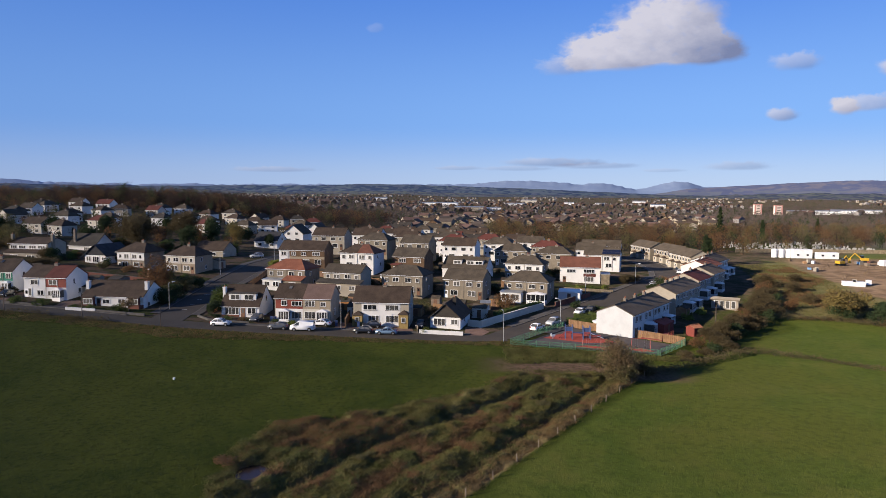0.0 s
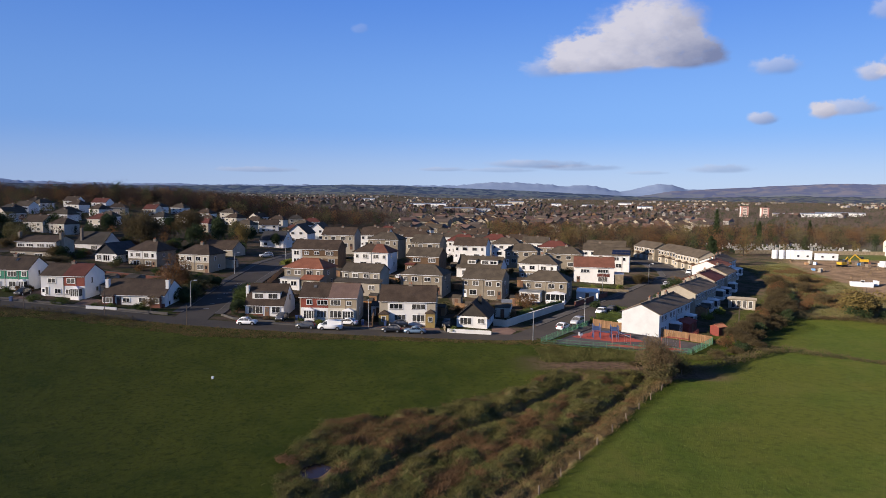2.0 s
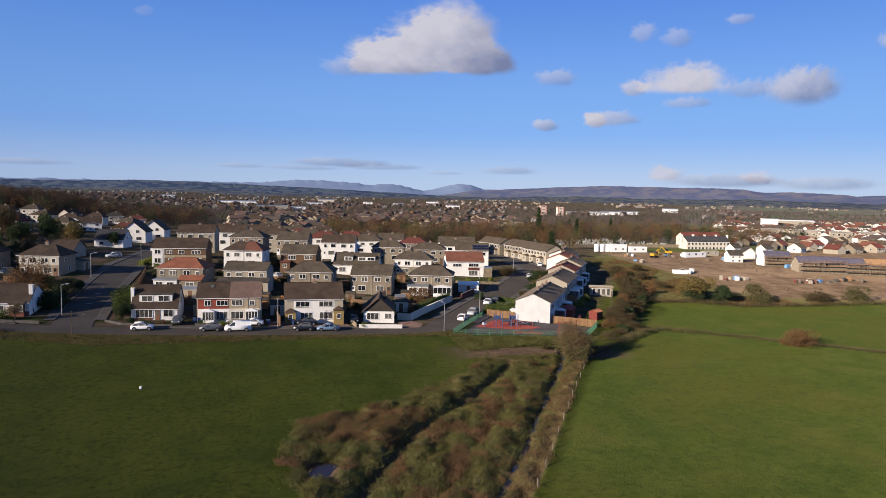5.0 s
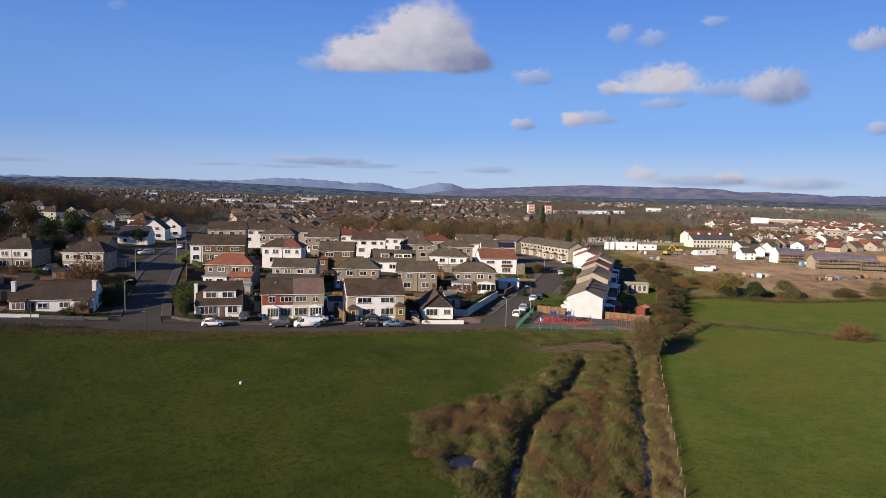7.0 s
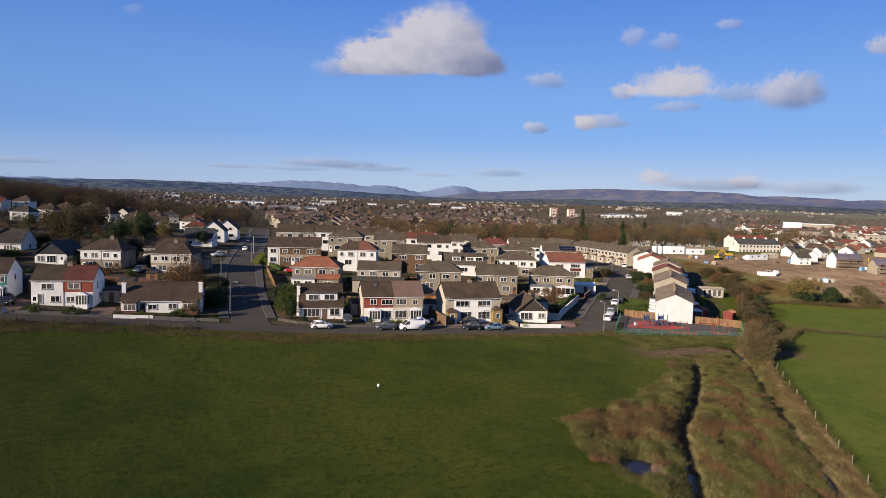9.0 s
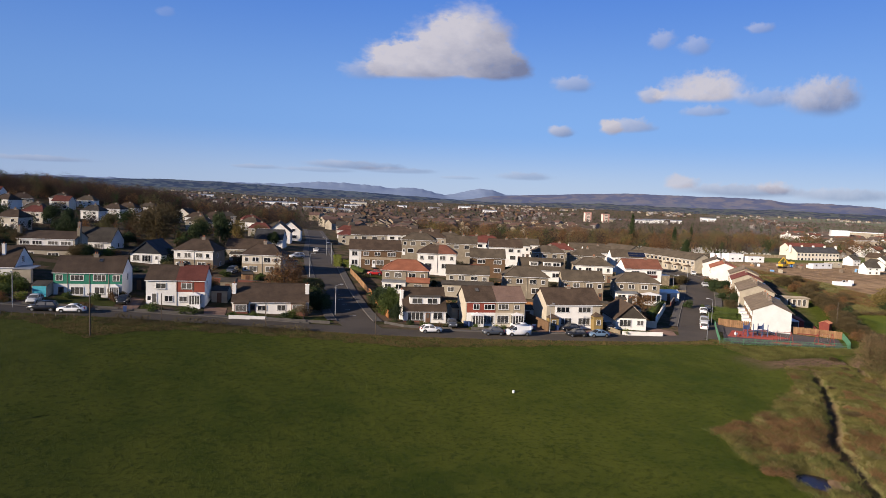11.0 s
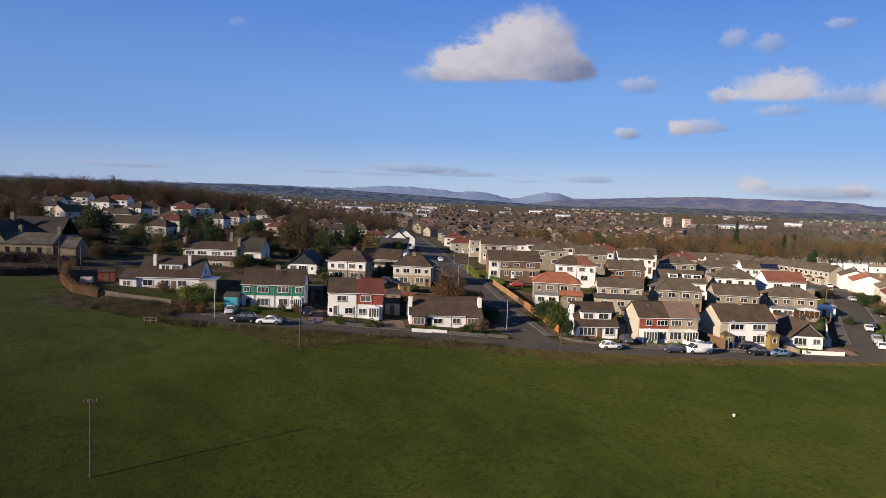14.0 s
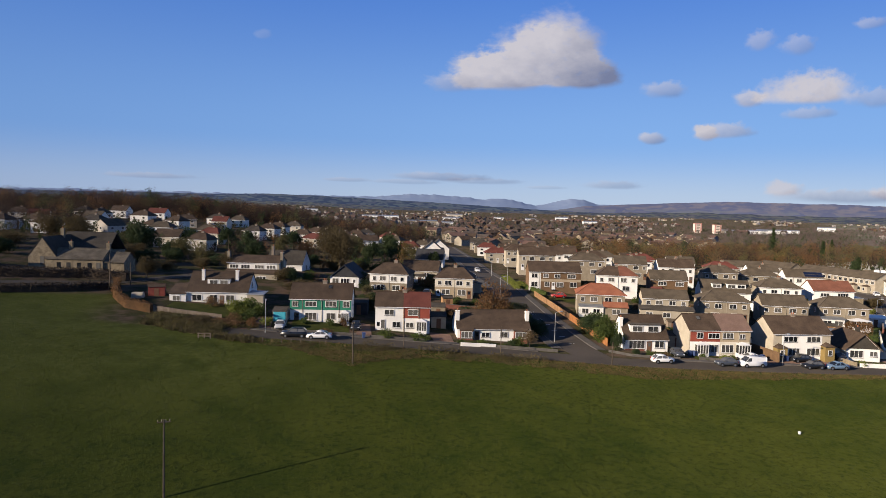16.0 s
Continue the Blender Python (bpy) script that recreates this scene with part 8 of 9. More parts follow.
shed(-139.4, 169.6, 8, 3.2, 2.6, 2.0, "red_stain", "brown_tiles", "red timber playhouse in a garden", "playhouse")
# Clutter of the back gardens.
GARDEN = random.Random(31)
for x, y, wall, roof, w in ((-20.0, 160.2, "timber", "dark_tiles", 2.2), (-26.5, 161.5, "old_timber", "grey_tiles", 2.4), (-12.0, 153.2, "old_timber", "dark_tiles", 2.6), (0.4, 161.0, "old_timber", "grey_tiles", 2.2), (6.6, 157.2, "timber", "dark_tiles", 2.0), (12.6, 158.6, "old_timber", "galvanised", 2.4), (-2.0, 187.0, "old_timber", "dark_tiles", 2.4), (12.0, 186.5, "white_render", "galvanised", 2.6), (-33.0, 191.0, "timber", "dark_tiles", 2.4), (-18.0, 214.0, "pale_roughcast", "dark_tiles", 3.0), (2.0, 213.0, "old_timber", "grey_tiles", 2.6), (20.0, 186.8, "timber", "brown_tiles", 2.4), (-93.0, 170.5, "old_timber", "dark_tiles", 2.6), (-86.5, 166.5, "pale_roughcast", "grey_tiles", 2.8), (-76.0, 176.0, "timber", "dark_tiles", 2.4), (-79.0, 205.0, "white_render", "dark_tiles", 3.0), (-107.0, 176.0, "old_timber", "grey_tiles", 2.6), (52.0, 157.0, "old_timber", "dark_tiles", 2.2), (66.5, 170.5, "white_render", "galvanised", 2.8), (70.0, 177.0, "pale_roughcast", "grey_tiles", 2.6)):
    tone = {"timber": "brown timber", "old_timber": "weathered timber", "white_render": "white painted", "pale_roughcast": "pale roughcast"}[wall]
    shed(x, y, GARDEN.uniform(-25, 5), w, w * 0.8, GARDEN.uniform(1.8, 2.1), wall, roof, f"small {tone} hut in a back garden")
t = thing("trampoline", ground_pose(-17.0, 158.6, 0), "round garden trampoline with a bright blue rim", "trampoline")
rim = Shape()
for k in range(20):
    a, b = math.tau * k / 20, math.tau * (k + 1) / 20
    rim.solid([(r * math.cos(q), r * math.sin(q), z) for z in (0.72, 0.80) for r, q in ((1.25, a), (1.6, a), (1.6, b), (1.25, b))], ((3, 2, 1, 0), (4, 5, 6, 7), (0, 1, 5, 4), (1, 2, 6, 5), (2, 3, 7, 6), (3, 0, 4, 7)))
part("rim_pad", rim, "blue_paint", t)
part("jumping_mat", Shape().bar((0, 0, 0.74), (0, 0, 0.76), 1.25, 20), "tyre", t)
for k in range(6):
    a = math.tau * k / 6
    part("leg", Shape().bar((1.45 * math.cos(a), 1.45 * math.sin(a), 0), (1.45 * math.cos(a), 1.45 * math.sin(a), 0.74), 0.03, 5), "galvanised", t)
hut = thing("summerhouse", ground_pose(74.2, 166.8, -26), "white flat-roofed summerhouse with tall windows", "summerhouse")
part("wall", Shape().box(-3.2, 0, -0.3, 3.2, 3.6, 2.4), "pale_roughcast", hut)
part("roof", Shape().box(-3.5, -0.4, 2.4, 3.5, 3.9, 2.62), "grey_roughcast", hut)
for k in range(4):
    window(hut, 1.0, 1.9, pose(-2.0 + 1.35 * k, -0.02, 0.3))
dome = thing("garden_dome", ground_pose(-142.4, 167.0), "white domed polytunnel in a garden", "tunnel")
s = Shape()
for i in range(8):
    a0, a1 = math.pi * i / 8, math.pi * (i + 1) / 8
    s.face((-1.1, 1.1 * math.cos(a0), 1.2 * math.sin(a0)), (1.1, 1.1 * math.cos(a0), 1.2 * math.sin(a0)), (1.1, 1.1 * math.cos(a1), 1.2 * math.sin(a1)), (-1.1, 1.1 * math.cos(a1), 1.2 * math.sin(a1)))
for sx in (-1.1, 1.1):
    s.face(*[(sx, 1.1 * math.cos(math.pi * i / 8), 1.2 * math.sin(math.pi * i / 8)) for i in range(9)])
part("cover", s, "pale_roughcast", dome)
flat_patch("lawn", [(148, 328), (150, 386), (222, 388), (218, 324)], 0.12, "lawn", "mown lawn of the burial ground", "lawn", "structure")
wall_run(((146.0, 325.5), (182.0, 326.0), (222.0, 321.5)), 1.7, 0.4, "stone", "long brown stone wall before the burial ground")


# Drives, lawns and paths.
for corners, mat, label in (
    ([(-20.6, 134.2), (-20.2, 141.6), (-17.4, 141.4), (-4.4, 139.2), (-3.6, 133.8)], "monoblock", "brown block-paved front drive"), ([(6.8, 133.6), (7.2, 141.4), (10.4, 141.4), (12.2, 137.4), (10.4, 133.8)], "monoblock", "brown block-paved corner drive"),
    ([(-34.4, 137.0), (-34.4, 140.4), (-26.0, 139.6), (-26.2, 136.0)], "lawn", "small front lawn"), ([(-84.0, 142.6), (-84.2, 151.0), (-80.0, 150.0), (-80.4, 142.0)], "monoblock", "brown paved drive beside the bungalow"), ([(-98.6, 145.8), (-97.6, 156.0), (-95.4, 155.0), (-95.6, 145.4)], "monoblock", "brown paved drive beside the red-clad house"),
    ([(-78.6, 141.8), (-78.8, 145.4), (-66.0, 144.6), (-66.2, 141.0)], "lawn", "front lawn of the bungalow"), ([(-66.0, 140.6), (-65.6, 145.0), (-61.0, 146.4), (-60.6, 140.6)], "lawn", "corner lawn beside the bungalow"), ([(-110.4, 148.0), (-110.6, 156.6), (-99.6, 155.4), (-99.8, 147.0)], "lawn", "front lawn of the green house"),
    ([(-136.0, 157.0), (-135.0, 165.0), (-119.5, 165.0), (-119.5, 154.0)], "lawn", "garden lawn of the chalet house"), ([(-62.0, 172.4), (-62.4, 181.8), (-67.4, 183.4), (-66.0, 175.0)], "lawn", "corner lawn beside the street"), ([(37.2, 187.0), (38.2, 193.8), (48.6, 191.6), (50.0, 185.2)], "lawn", "front lawn of the red-roofed house"), ([(-47.0, 196.6), (-47.0, 190.0), (-34.0, 188.0), (-33.6, 194.0)], "lawn", "front lawn of the brick house"),
    ([(42.6, 149.4), (45.2, 153.0), (35.6, 160.6), (33.4, 156.6)], "lawn", "front lawn beside the terrace"), ([(-119.6, 147.0), (-119.4, 156.0), (-114.4, 155.4), (-114.2, 147.4)], "monoblock", "paved drive before the blue garage"),
):
    flat_patch("drive" if mat == "monoblock" else "lawn", corners, 0.05 if mat == "monoblock" else 0.03, mat, label, "drive" if mat == "monoblock" else "lawn", "structure")


# ---- poles, lamps, small things ----
def street_lamp(x, y, turn, h=6.0, label="grey steel street lamp with short arm"):
    t = thing("street_lamp", ground_pose(x, y, turn), label, "street lamp", "street lamps")
    part("pole", Shape().bar((0, 0, -0.3), (0, 0, h), 0.075, 8, 0.7), "galvanised", t)
    part("arm", Shape().bar((0, 0, h - 0.05), (0.9, 0, h + 0.25), 0.045, 6), "galvanised", t)
    hd = part("lamp_head", Shape().box(0.8, -0.13, h + 0.18, 1.45, 0.13, h + 0.33), "galvanised", t)
    part("lens", Shape().box(0.86, -0.1, h + 0.13, 1.4, 0.1, h + 0.178), "lamp_clear", hd)


for x, y, turn in ((-59.5, 147.2, 0), (14.4, 129.4, 100), (-114.8, 144.6, -80), (28.6, 145.8, 140), (41.0, 178.0, -40), (-60.8, 186.0, 0), (-52.0, 212.0, 180), (-50.0, 240.0, 180), (-18.8, 134.4, -90), (60.0, 197.0, -40)):
    street_lamp(x, y, turn)
for x, y, h in ((-54.6, 130.8, 4.2), (-90.5, 137.6, 4.8), (-73.3, 136.2, 5.0)):
    t = thing("wooden_pole", ground_pose(x, y), "plain dark wooden pole on the road verge", "pole", "verge poles")
    part("shaft", Shape().bar((0, 0, -0.4), (0, 0, h), 0.09, 8, 0.8), "dark_timber", t)


def telegraph_pole(x, y, turn, h, label):
    t = thing("telegraph_pole", ground_pose(x, y, turn), label, "telegraph pole")
    part("shaft", Shape().bar((0, 0, -0.5), (0, 0, h), 0.12, 8, 0.7), "dark_timber", t)
    part("crossarm", Shape().box(-0.62, -0.05, h - 0.30, 0.62, 0.05, h - 0.20), "bark", t)
    for k in (-0.55, -0.2, 0.2, 0.55):
        part("insulator", Shape().bar((k, 0, h - 0.18), (k, 0, h + 0.02), 0.045, 6), "grey_roughcast", t)


telegraph_pole(-119.4, 90.2, 10, 7.9, "wooden telegraph pole with crossarm standing in the meadow")
telegraph_pole(-99.7, 128.0, 70, 6.6, "wooden telegraph pole with crossarm beside the verge")
for x, y, h in ((61.7, 141.7, 6.6), (-150.5, 176.0, 7.0), (-147.0, 178.5, 5.0), (-133.0, 226.0, 8.0), (-126.5, 246.0, 8.0)):
    t = thing("wooden_pole", ground_pose(x, y), "plain wooden service pole", "pole", "service poles")
    part("shaft", Shape().bar((0, 0, -0.4), (0, 0, h), 0.12, 8, 0.75), "dark_timber", t)
b = thing("bench", ground_pose(-124.2, 138.4, -8), "weathered timber rail barrier at the field's edge", "barrier")
for sx in (-1.0, 0, 1.0):
    part("post", Shape().box(sx - 0.06, -0.06, -0.3, sx + 0.06, 0.06, 0.95), "old_timber", b)
for z in (0.35, 0.8):
    part("rail", Shape().box(-1.1, -0.11, z, 1.1, -0.062, z + 0.14), "old_timber", b)
ball = lone("white_bucket", Shape().bar((0, 0, 0), (0, 0, 0.30), 0.16, 12, 1.15).bar((0, 0, 0.30), (0, 0, 0.34), 0.20, 12), "site_white", "small white feed bucket lying in the meadow", "bucket", at=ground_pose(-40.3, 101.6))
FENCE_LINE = ((36.0, 107.5), (34.4, 105.6), (19.0, 84.0), (6.4, 66.0), (-1.0, 55.6), (-14, 38))
f = thing("wire_fence", pose(0, 0, 0), "old stock fence of timber posts and wire", "fence")
pst = Shape().box(-0.05, -0.05, -0.3, 0.05, 0.05, 0.95).mesh("post", "old_timber")
pts = along(FENCE_LINE, 5.4)
for x, y, nx, ny in pts:
    part("post", pst, None, f, at=ground_pose(x, y, RNG.uniform(0, 90)) @ pose(0, 0, 0, RNG.uniform(-5, 5), RNG.uniform(-5, 5), 0))
for z in (0.4, 0.65, 0.9):
    for a, c in zip(pts, pts[1:]):
        part("wire", Shape().bar((a[0], a[1], high(a[0], a[1]) + z), (c[0], c[1], high(c[0], c[1]) + z), 0.004, 3), "bark", f)
f = thing("verge_fence", pose(0, 0, 0), "low row of timber posts along the verge", "fence")
for x, y, nx, ny in along(((-121, 139.0), (-112, 137.8), (-104, 138.0)), 1.6):
    part("post", pst, None, f, at=ground_pose(x, y, RNG.uniform(0, 90)) @ pose(0, 0, -0.3))
for x, y in ((-97.2, 144.2), (-34.6, 140.0), (-33.8, 139.8), (-15.6, 137.6), (-20.4, 138.2)):
    t = thing("wheelie_bin", ground_pose(x, y, RNG.uniform(-20, 20)), "dark blue wheeled refuse bin", "bin", "wheeled bins")
    part("tub", Shape().solid([(-0.24, -0.28, 0.08), (0.24, -0.28, 0.08), (0.24, 0.28, 0.08), (-0.24, 0.28, 0.08), (-0.29, -0.34, 1.0), (0.29, -0.34, 1.0), (0.29, 0.34, 1.0), (-0.29, 0.34, 1.0)], ((3, 2, 1, 0), (4, 5, 6, 7), (0, 1, 5, 4), (1, 2, 6, 5), (2, 3, 7, 6), (3, 0, 4, 7))), "blue_metal", t)
    part("lid", Shape().box(-0.31, -0.37, 1.0, 0.31, 0.37, 1.07), "blue_metal", t)

# Water in the ditches and the pond.
for name, line, lo, rise in (("ditch_water", DITCH_MAIN, 0.36, 0.12), ("ditch_water", DITCH_SIDE[5:], 0.42, 0.02)):
    s, rows = Shape(), []
    for x, y, nx, ny in along(line, 1.0):
        rows.append([x, y, nx, ny, float(land(x, y))])
    level = np.convolve([r[4] for r in rows], np.ones(9) / 9, "valid")
    level = np.concatenate((np.full(4, level[0]), level, np.full(4, level[-1]))) + rise
    rows = [[(x + nx * o, y + ny * o, z) for o in (-lo, lo)] for (x, y, nx, ny, _), z in zip(rows, level)]
    for a, c in zip(rows, rows[1:]):
        s.face(a[0], c[0], c[1], a[1])
    lone(name, s, "dark_water", "still dark water in the ditch", "water", kind="structure")
s = Shape()
s.face(*[(-18.9 + 1.8 * math.cos(t) * (1 + 0.12 * math.sin(3 * t)), 69.5 + 2.3 * math.sin(t), high(-18.9, 69.6) + 0.62) for t in np.linspace(0, math.tau, 19)[:-1]])
lone("pond_water", s, "dark_water", "small dark pond in the rough grass", "water", kind="structure")


# ---- stone buildings beyond the lane ----
PLAIN[0] = True
c = thing("stone_hall", pose(-163.5, 190.5, 9.0, 0, 0, -6), "old stone hall with slate roofs and gable", "hall")
part("gable_wall", house_wall(6.4, 12, 5.2, 4.4, "front"), "stone", c, at=pose(-6.5, 0, 0))
s = Shape()
for sg in (-1, 1):
    p = [(-6.5 + sg * 3.5, -0.1, 4.85), (-6.5 + sg * 3.5, 18, 4.85), (-6.5, 18, 9.7), (-6.5, -0.1, 9.7)]
    s.solid(p + [(a, q, r + 0.16) for a, q, r in p], ((0, 1, 2, 3), (7, 6, 5, 4), (0, 4, 5, 1), (1, 5, 6, 2), (2, 6, 7, 3), (3, 7, 4, 0)))
part("main_roof", s, "dark_tiles", c)
part("wing_wall", house_wall(13.0, 7.0, 5.3, 2.1, "gable"), "stone", c, at=pose(0.9, -0.35, -0.4))
part("wing_roof", gable_roof(-6.5, 6.5, 7.0, 5.3, 2.1), "lichen_slate", c, at=pose(0.9, -0.35, -0.4))
part("end_wall", house_wall(4.6, 6.6, 4.9, 1.9, "gable"), "stone", c, at=pose(9.8, 0.2, -0.6))
part("end_roof", gable_roof(-2.3, 2.3, 6.6, 4.9, 1.9), "lichen_slate", c, at=pose(9.8, 0.2, -0.6))
part("great_hall_wall", house_wall(12.0, 11.0, 5.6, 4.6, "hip"), "stone", c, at=pose(-1.6, 9.0, 0.3))
part("great_hall_roof", gable_roof(-6.0, 6.0, 11.0, 5.6, 4.4), "dark_tiles", c, at=pose(-1.6, 9.0, 0.3))
for x in (-2.6, -0.4, 2.0, 4.4, 6.4):
    part("window", Shape().box(-0.45, -0.05, 0, 0.45, 0.0, 1.4), "glass", c, at=pose(x, -0.352, 2.6))
part("window", Shape().box(-0.45, -0.05, 0, 0.45, 0.0, 1.9), "glass", c, at=pose(-6.5, -0.004, 3.4))
for x, y, top in ((-6.4, 9.5, 11.4), (-1.4, 3.2, 8.6), (7.3, 3.2, 8.4)):
    chimney(c, x, y, 4.0, top, "stone", 0.8, 0.7, 1)
lh = house("low stone outhouse with a slate roof", (-186.0, 184.0), -6, 13.0, 7.0, 10.6, 2.6, 2.4, "gable", "stone", "grey_tiles", (("f", -3, 0.8, 1.0, 1.0), ("f", 2, 0.8, 1.0, 1.0)), ((4.5, "wood_door"),), category="outhouse")
lone("lane", ribbon(((-185, 168), (-168, 174.2), (-158, 177.6), (-150, 181), (-141, 191), (-132, 200), (-122, 204), (-108, 201)), 1.6, -1.6, 0.07), "asphalt", "narrow asphalt lane past the stone hall", "road", kind="structure")


# ---- the hillside houses ----
def far_house(x, y, turn, wall, tiles, w=9.5, roof="hip", dz=0.0, group="hillside houses"):
    h = house(f"{NAMES[wall]} hillside house with {TONES[tiles]} {'hipped' if roof == 'hip' else 'gabled'} roof", (x, y), turn, w, 7.0, high(x, y) + dz, 4.2, 2.3, roof, wall, tiles, (("f", -w * 0.27, 2.7, 1.3, 1.0), ("f", w * 0.27, 2.7, 1.3, 1.0), ("f", -w * 0.27, 0.8, 1.6, 1.2), ("f", w * 0.27, 0.8, 1.6, 1.2), ("l", 3.4, 2.7, 1.0, 1.0)), ((0.0, "upvc"),), (), ((0.6, 3.5, 0.4),), group)
    return h


TILE_PICK = ("brown_tiles", "brown_tiles", "brown_tiles", "dark_tiles", "dark_tiles", "grey_tiles", "grey_tiles", "brown_tiles", "maroon_tiles")
pick = random.Random(5)
for x, y in ((-182, 288), (-172, 314), (-174, 338), (-171, 356), (-138, 326), (-134, 350), (-131, 370), (-191, 350), (-190, 376), (-163, 384), (-153, 393), (-205, 330), (-207, 356), (-154, 306), (-198, 306), (-117, 332), (-210, 384), (-222, 366), (-226, 330), (-206, 283), (-170, 298), (-150, 290), (-158, 366), (-158, 258), (-148, 256), (-112, 312), (-96, 322), (-86, 334), (-74, 350), (-240, 300), (-228, 296), (-217, 300), (-240, 345), (-252, 322), (-62, 330), (-70, 312), (-112, 358), (-101, 384), (-91, 372), (-84, 392), (-72, 378), (-124, 392), (-98, 350)):
    far_house(x, y, pick.choice((-30, -20, -12, 10, 60)), pick.choice(("white_render", "white_render", "cream_render", "white_render", "pale_roughcast")), pick.choice(TILE_PICK), pick.uniform(7.4, 9.2), pick.choice(("hip", "hip", "gable")), -0.4)
for row, (y, x0, n) in enumerate(((301, -32, 5), (321, -26, 5), (343, -30, 4), (366, -24, 4), (388, -20, 4))):
    for k in range(n):
        far_house(x0 + 15.5 * k + 2.5 * math.sin(3 * k + row), y + 2 * math.cos(2 * k + row), pick.choice((-20, -14, -8)), pick.choice(("white_render", "pale_roughcast", "grey_roughcast", "grey_roughcast")), pick.choice(TILE_PICK), pick.uniform(8.5, 10.5), pick.choice(("hip", "gable")), 0.2, "houses behind the estate")
for x, y, z in ((-63.0, 288.0, 6.2), (-57.5, 306.0, 6.0)):
    house("white gabled house with black roof edges", (x, y), -8, 9.0, 11.0, z, 4.2, 3.8, "front", "white_render", "dark_tiles", (("f", -2.0, 3.6, 1.4, 1.2), ("f", 1.6, 3.6, 1.4, 1.2), ("f", -2.0, 0.8, 2.0, 1.3), ("f", 2.0, 0.8, 2.0, 1.3)))
house("white cottage with steep dark roof beside the street", (-68.0, 262.0), -14, 10.0, 8.0, 6.2, 3.0, 3.2, "gable", "white_render", "slate", (("f", -2.5, 0.9, 1.6, 1.2), ("f", 2.5, 0.9, 1.6, 1.2), ("r", 4.0, 3.0, 1.2, 1.2)))


# ---- the building site ----
def big_block(x, y, turn, w, d, h, wall, roof, label, rows, cols, rise=2.2, name="apartment_block", category="apartment block", z=None):
    b = thing(name, pose(x, y, high(x, y) - 0.6 if z is None else z, 0, 0, turn), label, category)
    part("wall", house_wall(w, d, h, rise, "gable" if rise else "hip"), wall, b)
    if rise:
        part("roof", gable_roof(-w / 2, w / 2, d, h, rise), roof, b)
    else:
        part("roof", Shape().box(-w / 2 - 0.3, -0.3, h, w / 2 + 0.3, d + 0.3, h + 0.5), roof, b)
    for r in range(rows):
        for k in range(cols):
            window(b, 1.3, 1.3, pose(-w / 2 + w * (k + 0.5) / cols, -0.05, 1.0 + r * (h - 0.6) / rows))
    return b


fl = big_block(228.4, 308.0, -8, 26.0, 9.0, 7.8, "cream_render", "slate", "long three-storey pale apartment block with dark roof", 3, 12, 2.6, z=-3.4)
for k in range(5):
    chimney(fl, -14 + 7.0 * k, 4.5, 7.4, 11.2, "white_render", 1.0, 0.6, 2)
big_block(236.0, 322.0, -8, 24.0, 9.0, 8.6, "cream_render", "maroon_tiles", "pale apartment block with dull red roof", 3, 12, 2.6, z=-2.9)
big_block(476.2, 520.8, -42, 15.0, 22.0, 11.4, "site_white", "site_white", "large pale factory hall", 0, 0, 0, "factory", "factory")
big_block(530.2, 543.7, -42, 36.0, 20.0, 9.6, "pale_roughcast", "site_white", "long pale factory shed", 1, 9, 0, "factory", "factory")
for x, y, w, h in ((320, 357, 13.0, 9.5), (325, 335, 13.5, 9.8), (371, 348, 13.0, 8.0), (420, 365, 20.0, 6.5)):
    big_block(x, y, -42, w, 10.0, h, "pale_roughcast", "far_wall", "flat-roofed grey apartment block", 3, max(4, int(w / 4)), 0)
for x, y, turn in ((182.5, 235, -16), (207, 252, 70), (211, 256, 70), (222, 278, 10), (236, 272, 10)):
    house("white house at the edge of the building site", (x, y), turn, 6.0, 5.4, high(x, y) - 0.3, 3.4, 1.9, "gable", "white_render", "dark_tiles", (("f", -1.4, 2.2, 0.9, 0.8), ("f", 1.4, 2.2, 0.9, 0.8), ("f", -1.4, 0.6, 1.0, 0.9), ("f", 1.4, 0.6, 1.0, 0.9)), (), (), (), "houses by the site")
for k in range(26):
    x, y = 268 + 13 * (k % 9) + 4 * math.sin(k), 276 + 26 * (k // 9) + 5 * math.cos(2 * k)
    far_house(x, y, pick.choice((10, 24, 100)), pick.choice(("white_render", "grey_roughcast", "pale_roughcast")), pick.choice(("brown_tiles", "dull_red_tiles", "maroon_tiles", "grey_tiles")), 8.0, "gable", -1.6, "houses beyond the site")


def scaffold(h, x0, x1, decks, top):
    """Poles, decks and rails before the front of a house that is going up."""
    for z in decks:
        part("scaffold_deck", Shape().box(x0, -1.9, z, x1, -0.8, z + 0.12), "timber", h)
        part("scaffold_rail", Shape().bar((x0, -1.95, z + 1.0), (x1, -1.95, z + 1.0), 0.05, 4), "old_timber", h)
        part("scaffold_rail", Shape().bar((x0, -1.95, z + 0.5), (x1, -1.95, z + 0.5), 0.05, 4), "old_timber", h)
    count = round((x1 - x0) / 2.1)
    for k in range(count + 1):
        px = x0 + (x1 - x0) * k / count
        part("scaffold_pole", Shape().bar((px, -1.9, -0.3), (px, -1.9, top), 0.06, 4), "old_timber", h)
        part("scaffold_pole", Shape().bar((px, -0.85, -0.3), (px, -0.85, top - 0.6), 0.06, 4), "old_timber", h)


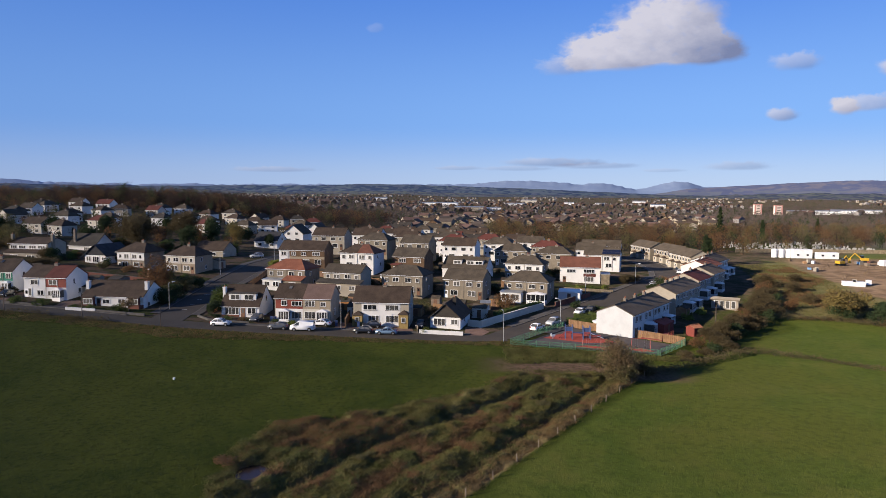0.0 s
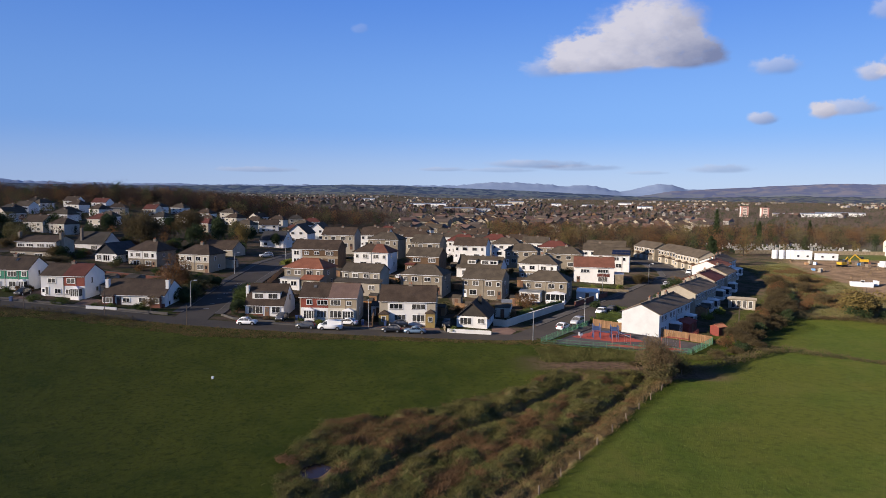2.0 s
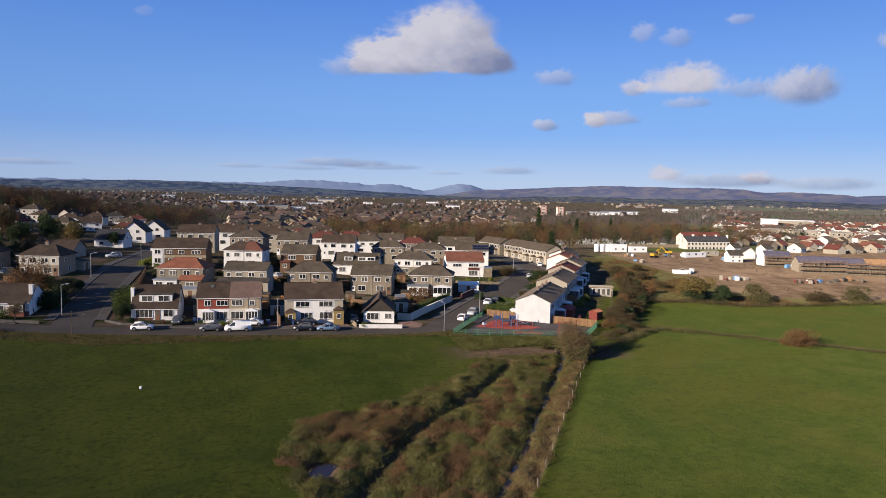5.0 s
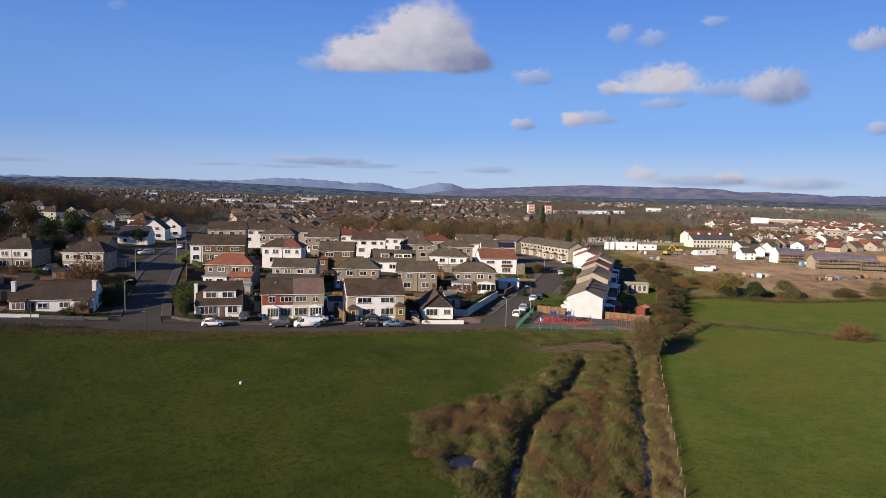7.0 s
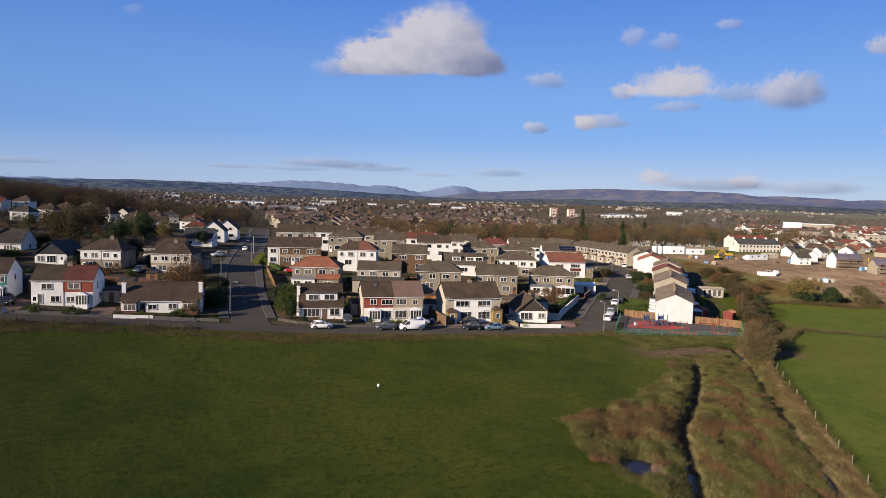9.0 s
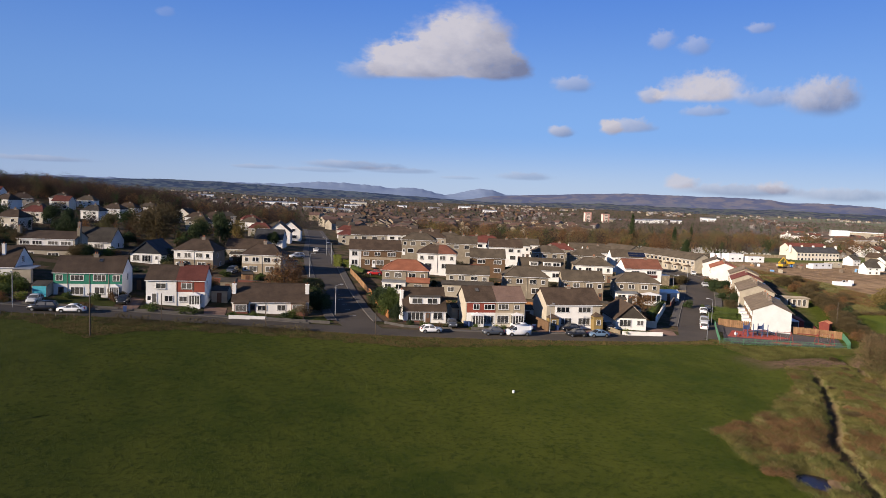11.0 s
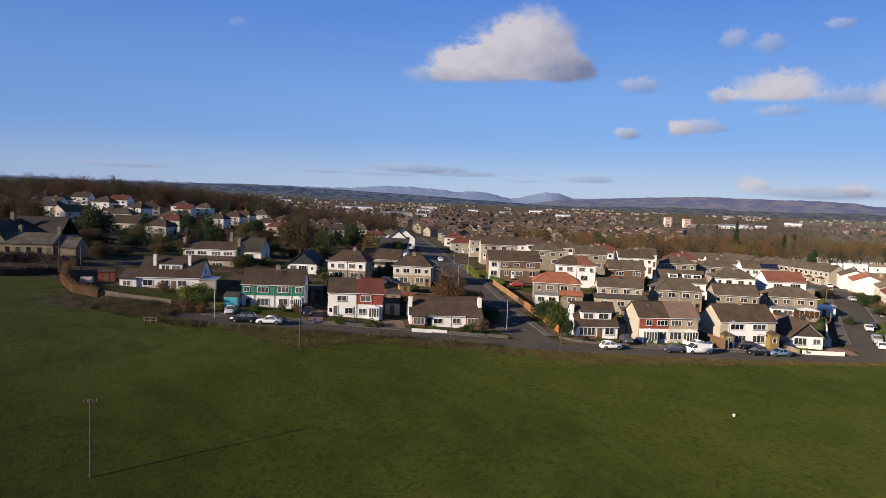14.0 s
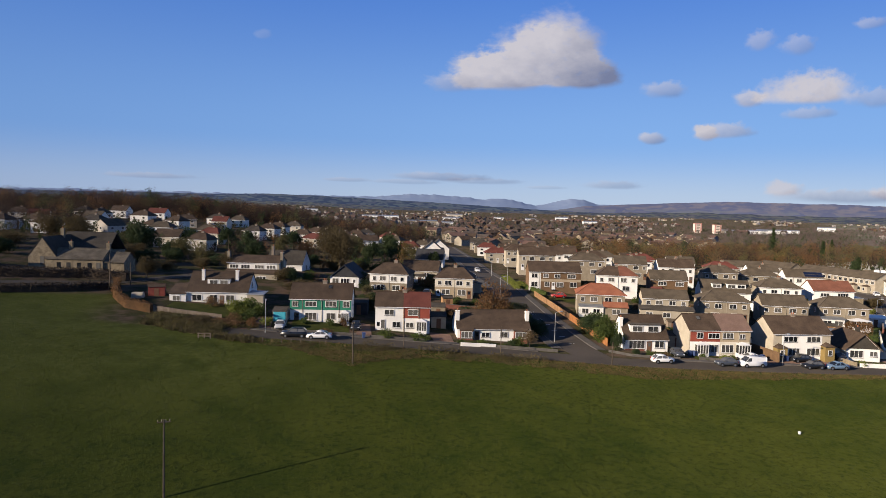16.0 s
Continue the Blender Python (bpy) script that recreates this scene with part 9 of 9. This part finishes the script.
hb = house("half-built pale house with dark roof in timber scaffolding", (188.5, 218.0), -20, 11.0, 6.4, high(188, 218) - 0.3, 4.0, 2.1, "gable", "grey_roughcast", "purple_slate", (("f", -3.4, UP - 0.6, 1.2, 1.1), ("f", 0, UP - 0.6, 1.2, 1.1), ("f", 3.4, UP - 0.6, 1.2, 1.1)), (), (), (), "half-built houses")
part("party_wall", house_wall(0.5, 6.8, 4.3, 2.3, "gable"), "white_render", hb, "white gable end wall", at=pose(-5.7, -0.2, 0))
scaffold(hb, -6.0, 6.0, (1.4, 2.8, 4.0), 5.2)
for k in range(3):
    x, y = 183.6 + 8.0 * k, 197.4 - 2.9 * k
    hb = house("half-built terrace house with purple slate roof in scaffolding", (x, y), -20, 8.3, 6.0, high(x, y) - 0.3 + 0.2 * (k == 1), 4.1, 2.1, "gable", "grey_roughcast", "purple_slate", (("f", -2.2, UP - 0.4, 1.2, 1.1), ("f", 2.2, UP - 0.4, 1.2, 1.1)), (), (), (), "half-built houses")
    scaffold(hb, -4.2, 4.2, (1.5, 3.1, 4.4), 5.6)
hb = house("half-built terrace house with bare timber roof boards", (207.6, 188.7), -20, 8.3, 6.0, high(207, 189) - 0.3, 4.1, 2.1, "gable", "grey_roughcast", "timber", (), (), (), (), "half-built houses")
scaffold(hb, -4.2, 4.2, (1.5, 3.1, 4.4), 5.6)
for k in range(3):
    t = thing("silo", pose(152.5 + 2.9 * k, 300.0 - 0.5 * k, high(152, 300) - 0.3), "white cylindrical storage silo on the building site", "silo", "site silos")
    part("tank", Shape().bar((0, 0, 0), (0, 0, 3.9), 1.3, 16), "site_white", t)
    part("tank_cap", Shape().bar((0, 0, 3.9), (0, 0, 4.2), 1.3, 16, 0.5), "site_white", t)


def cabin(x, y, turn, w, d, h, mat, label):
    t = thing("site_cabin", ground_pose(x, y, turn, -0.1), label, "cabin", "site cabins")
    part("box", Shape().box(-w / 2, -d / 2, 0, w / 2, d / 2, h), mat, t)
    part("cabin_roof", Shape().box(-w / 2 - 0.08, -d / 2 - 0.08, h, w / 2 + 0.08, d / 2 + 0.08, h + 0.12), mat, t)
    for k in range(max(1, int(w / 4))):
        window(t, 1.1, 0.9, pose(-w / 2 + w * (k + 0.5) / max(1, int(w / 4)), -d / 2 - 0.02, 1.2))


for args in ((163.0, 297.0, -8, 8.0, 4.0, 3.9, "site_white", "white two-storey site cabin"), (172.5, 293.5, -8, 9.0, 3.0, 2.8, "site_white", "long white site cabin"), (127.6, 200.5, -18, 6.0, 2.0, 1.3, "site_white", "white container on the site bank"), (182, 262, 4, 12.0, 2.6, 2.2, "site_white", "long pale site container"), (196, 268, 4, 9.0, 2.6, 2.4, "pale_roughcast", "pale steel site storage container")):
    cabin(*args)


def digger(x, y, turn):
    t = thing("excavator", ground_pose(x, y, turn), "yellow tracked excavator on the building site", "excavator", "site machines")
    for sy in (-1.0, 1.0):
        part("track", Shape().box(-1.6, sy - 0.28, 0, 1.6, sy + 0.28, 0.8), "tyre", t)
    part("house_body", Shape().box(-1.7, -1.1, 0.9, 1.2, 1.1, 1.9), "digger_yellow", t)
    part("operator_cab", Shape().box(0.0, -1.05, 1.9, 1.2, 0.0, 2.9), "glass", t)
    part("boom", Shape().bar((1.0, 0.4, 1.6), (3.4, 0.4, 3.8), 0.22, 4).bar((3.4, 0.4, 3.8), (5.2, 0.4, 1.6), 0.17, 4), "digger_yellow", t)
    part("bucket", Shape().box(4.8, 0.0, 0.8, 5.6, 0.8, 1.6), "digger_yellow", t)


digger(160, 262, 20)
digger(178, 276, 160)
digger(205, 222, 40)
HEAPS = ((162, 179.5, 4.5, 0.9, 14), (140, 187, 3.5, 0.9, 8), (127.5, 201, 2.6, 1.4, 6), (139, 242, 5.0, 2.5, 7), (180, 244, 6.0, 3.0, 6), (131, 219, 3.0, 3.0, 5), (181, 180, 4.0, 1.2, 6), (172, 262, 7.0, 3.0, 6), (152, 270, 6.0, 3.0, 5), (186, 208, 6.0, 2.0, 5))
for cx, cy, sx, sy, count in [h for h in HEAPS for _ in range(h[4])]:
    x, y = cx + pick.gauss(0, sx), cy + pick.gauss(0, sy)
    if x < 134 + 0.16 * (y - 170) - 8:
        continue
    mat = pick.choice(("old_timber", "pale_roughcast", "site_white", "pallet_blue", "red_brick", "kerb_stone", "timber"))
    word = {"old_timber": "grey timber", "pale_roughcast": "pale concrete block", "site_white": "white wrapped", "pallet_blue": "blue wrapped", "red_brick": "red brick", "kerb_stone": "grey stone", "timber": "brown timber"}[mat]
    t = thing("material_stack", ground_pose(x, y, pick.uniform(0, 90)), f"{word} stack on a pallet on bare earth", "stack", "stacks of building material")
    w = pick.uniform(1.0, 2.6)
    part("pallet", Shape().box(-w / 2, -0.6, 0, w / 2, 0.6, 0.14), "old_timber", t)
    part("load", Shape().box(-w / 2 + 0.05, -0.55, 0.14, w / 2 - 0.05, 0.55, 0.14 + pick.uniform(0.6, 1.5)), mat, t)
spoil = ground_points(2600, 128, 260, 158, 286, lambda x, y: (ripple(x, y, 9.0, 4.0) > 0.35) * (x > np.interp(y, (158, 174, 250), (132, 124, 140))))
tagged(new("spoil_heaps", soup("spoil_heaps", spoil, 0.5 + 0.9 * RNG.random(len(spoil)), "site_earth", 1.0)), "rubble and spoil scattered on bare earth", "rubble", kind="stuff")

# Two tower blocks far off.
for x, y, top, turn in ((489.0, 1036.0, 10.8, -16), (509.0, 1012.0, 9.6, -16)):
    z = float(land(x, y, False))
    t = thing("tower_block", pose(x, y, z, 0, 0, turn), "pale tower block with red cladding bands", "tower block", "far tower blocks")
    hh = top - z
    part("shaft", Shape().box(-5.4, -6, -1, 5.4, 6, hh), "tower_pale", t)
    part("parapet", Shape().box(-5.7, -6.3, hh, 5.7, 6.3, hh + 0.9), "tower_red", t)
    for sx in (-4.2, 4.2):
        part("red_band", Shape().box(sx - 0.9, -6.2, 1, sx + 0.9, -6.004, hh), "tower_red", t)
    for r in range(7):
        part("window_band", Shape().box(-2.4, -6.15, 1.6 + 2.5 * r, 2.4, -6.004, 2.6 + 2.5 * r), "glass", t)
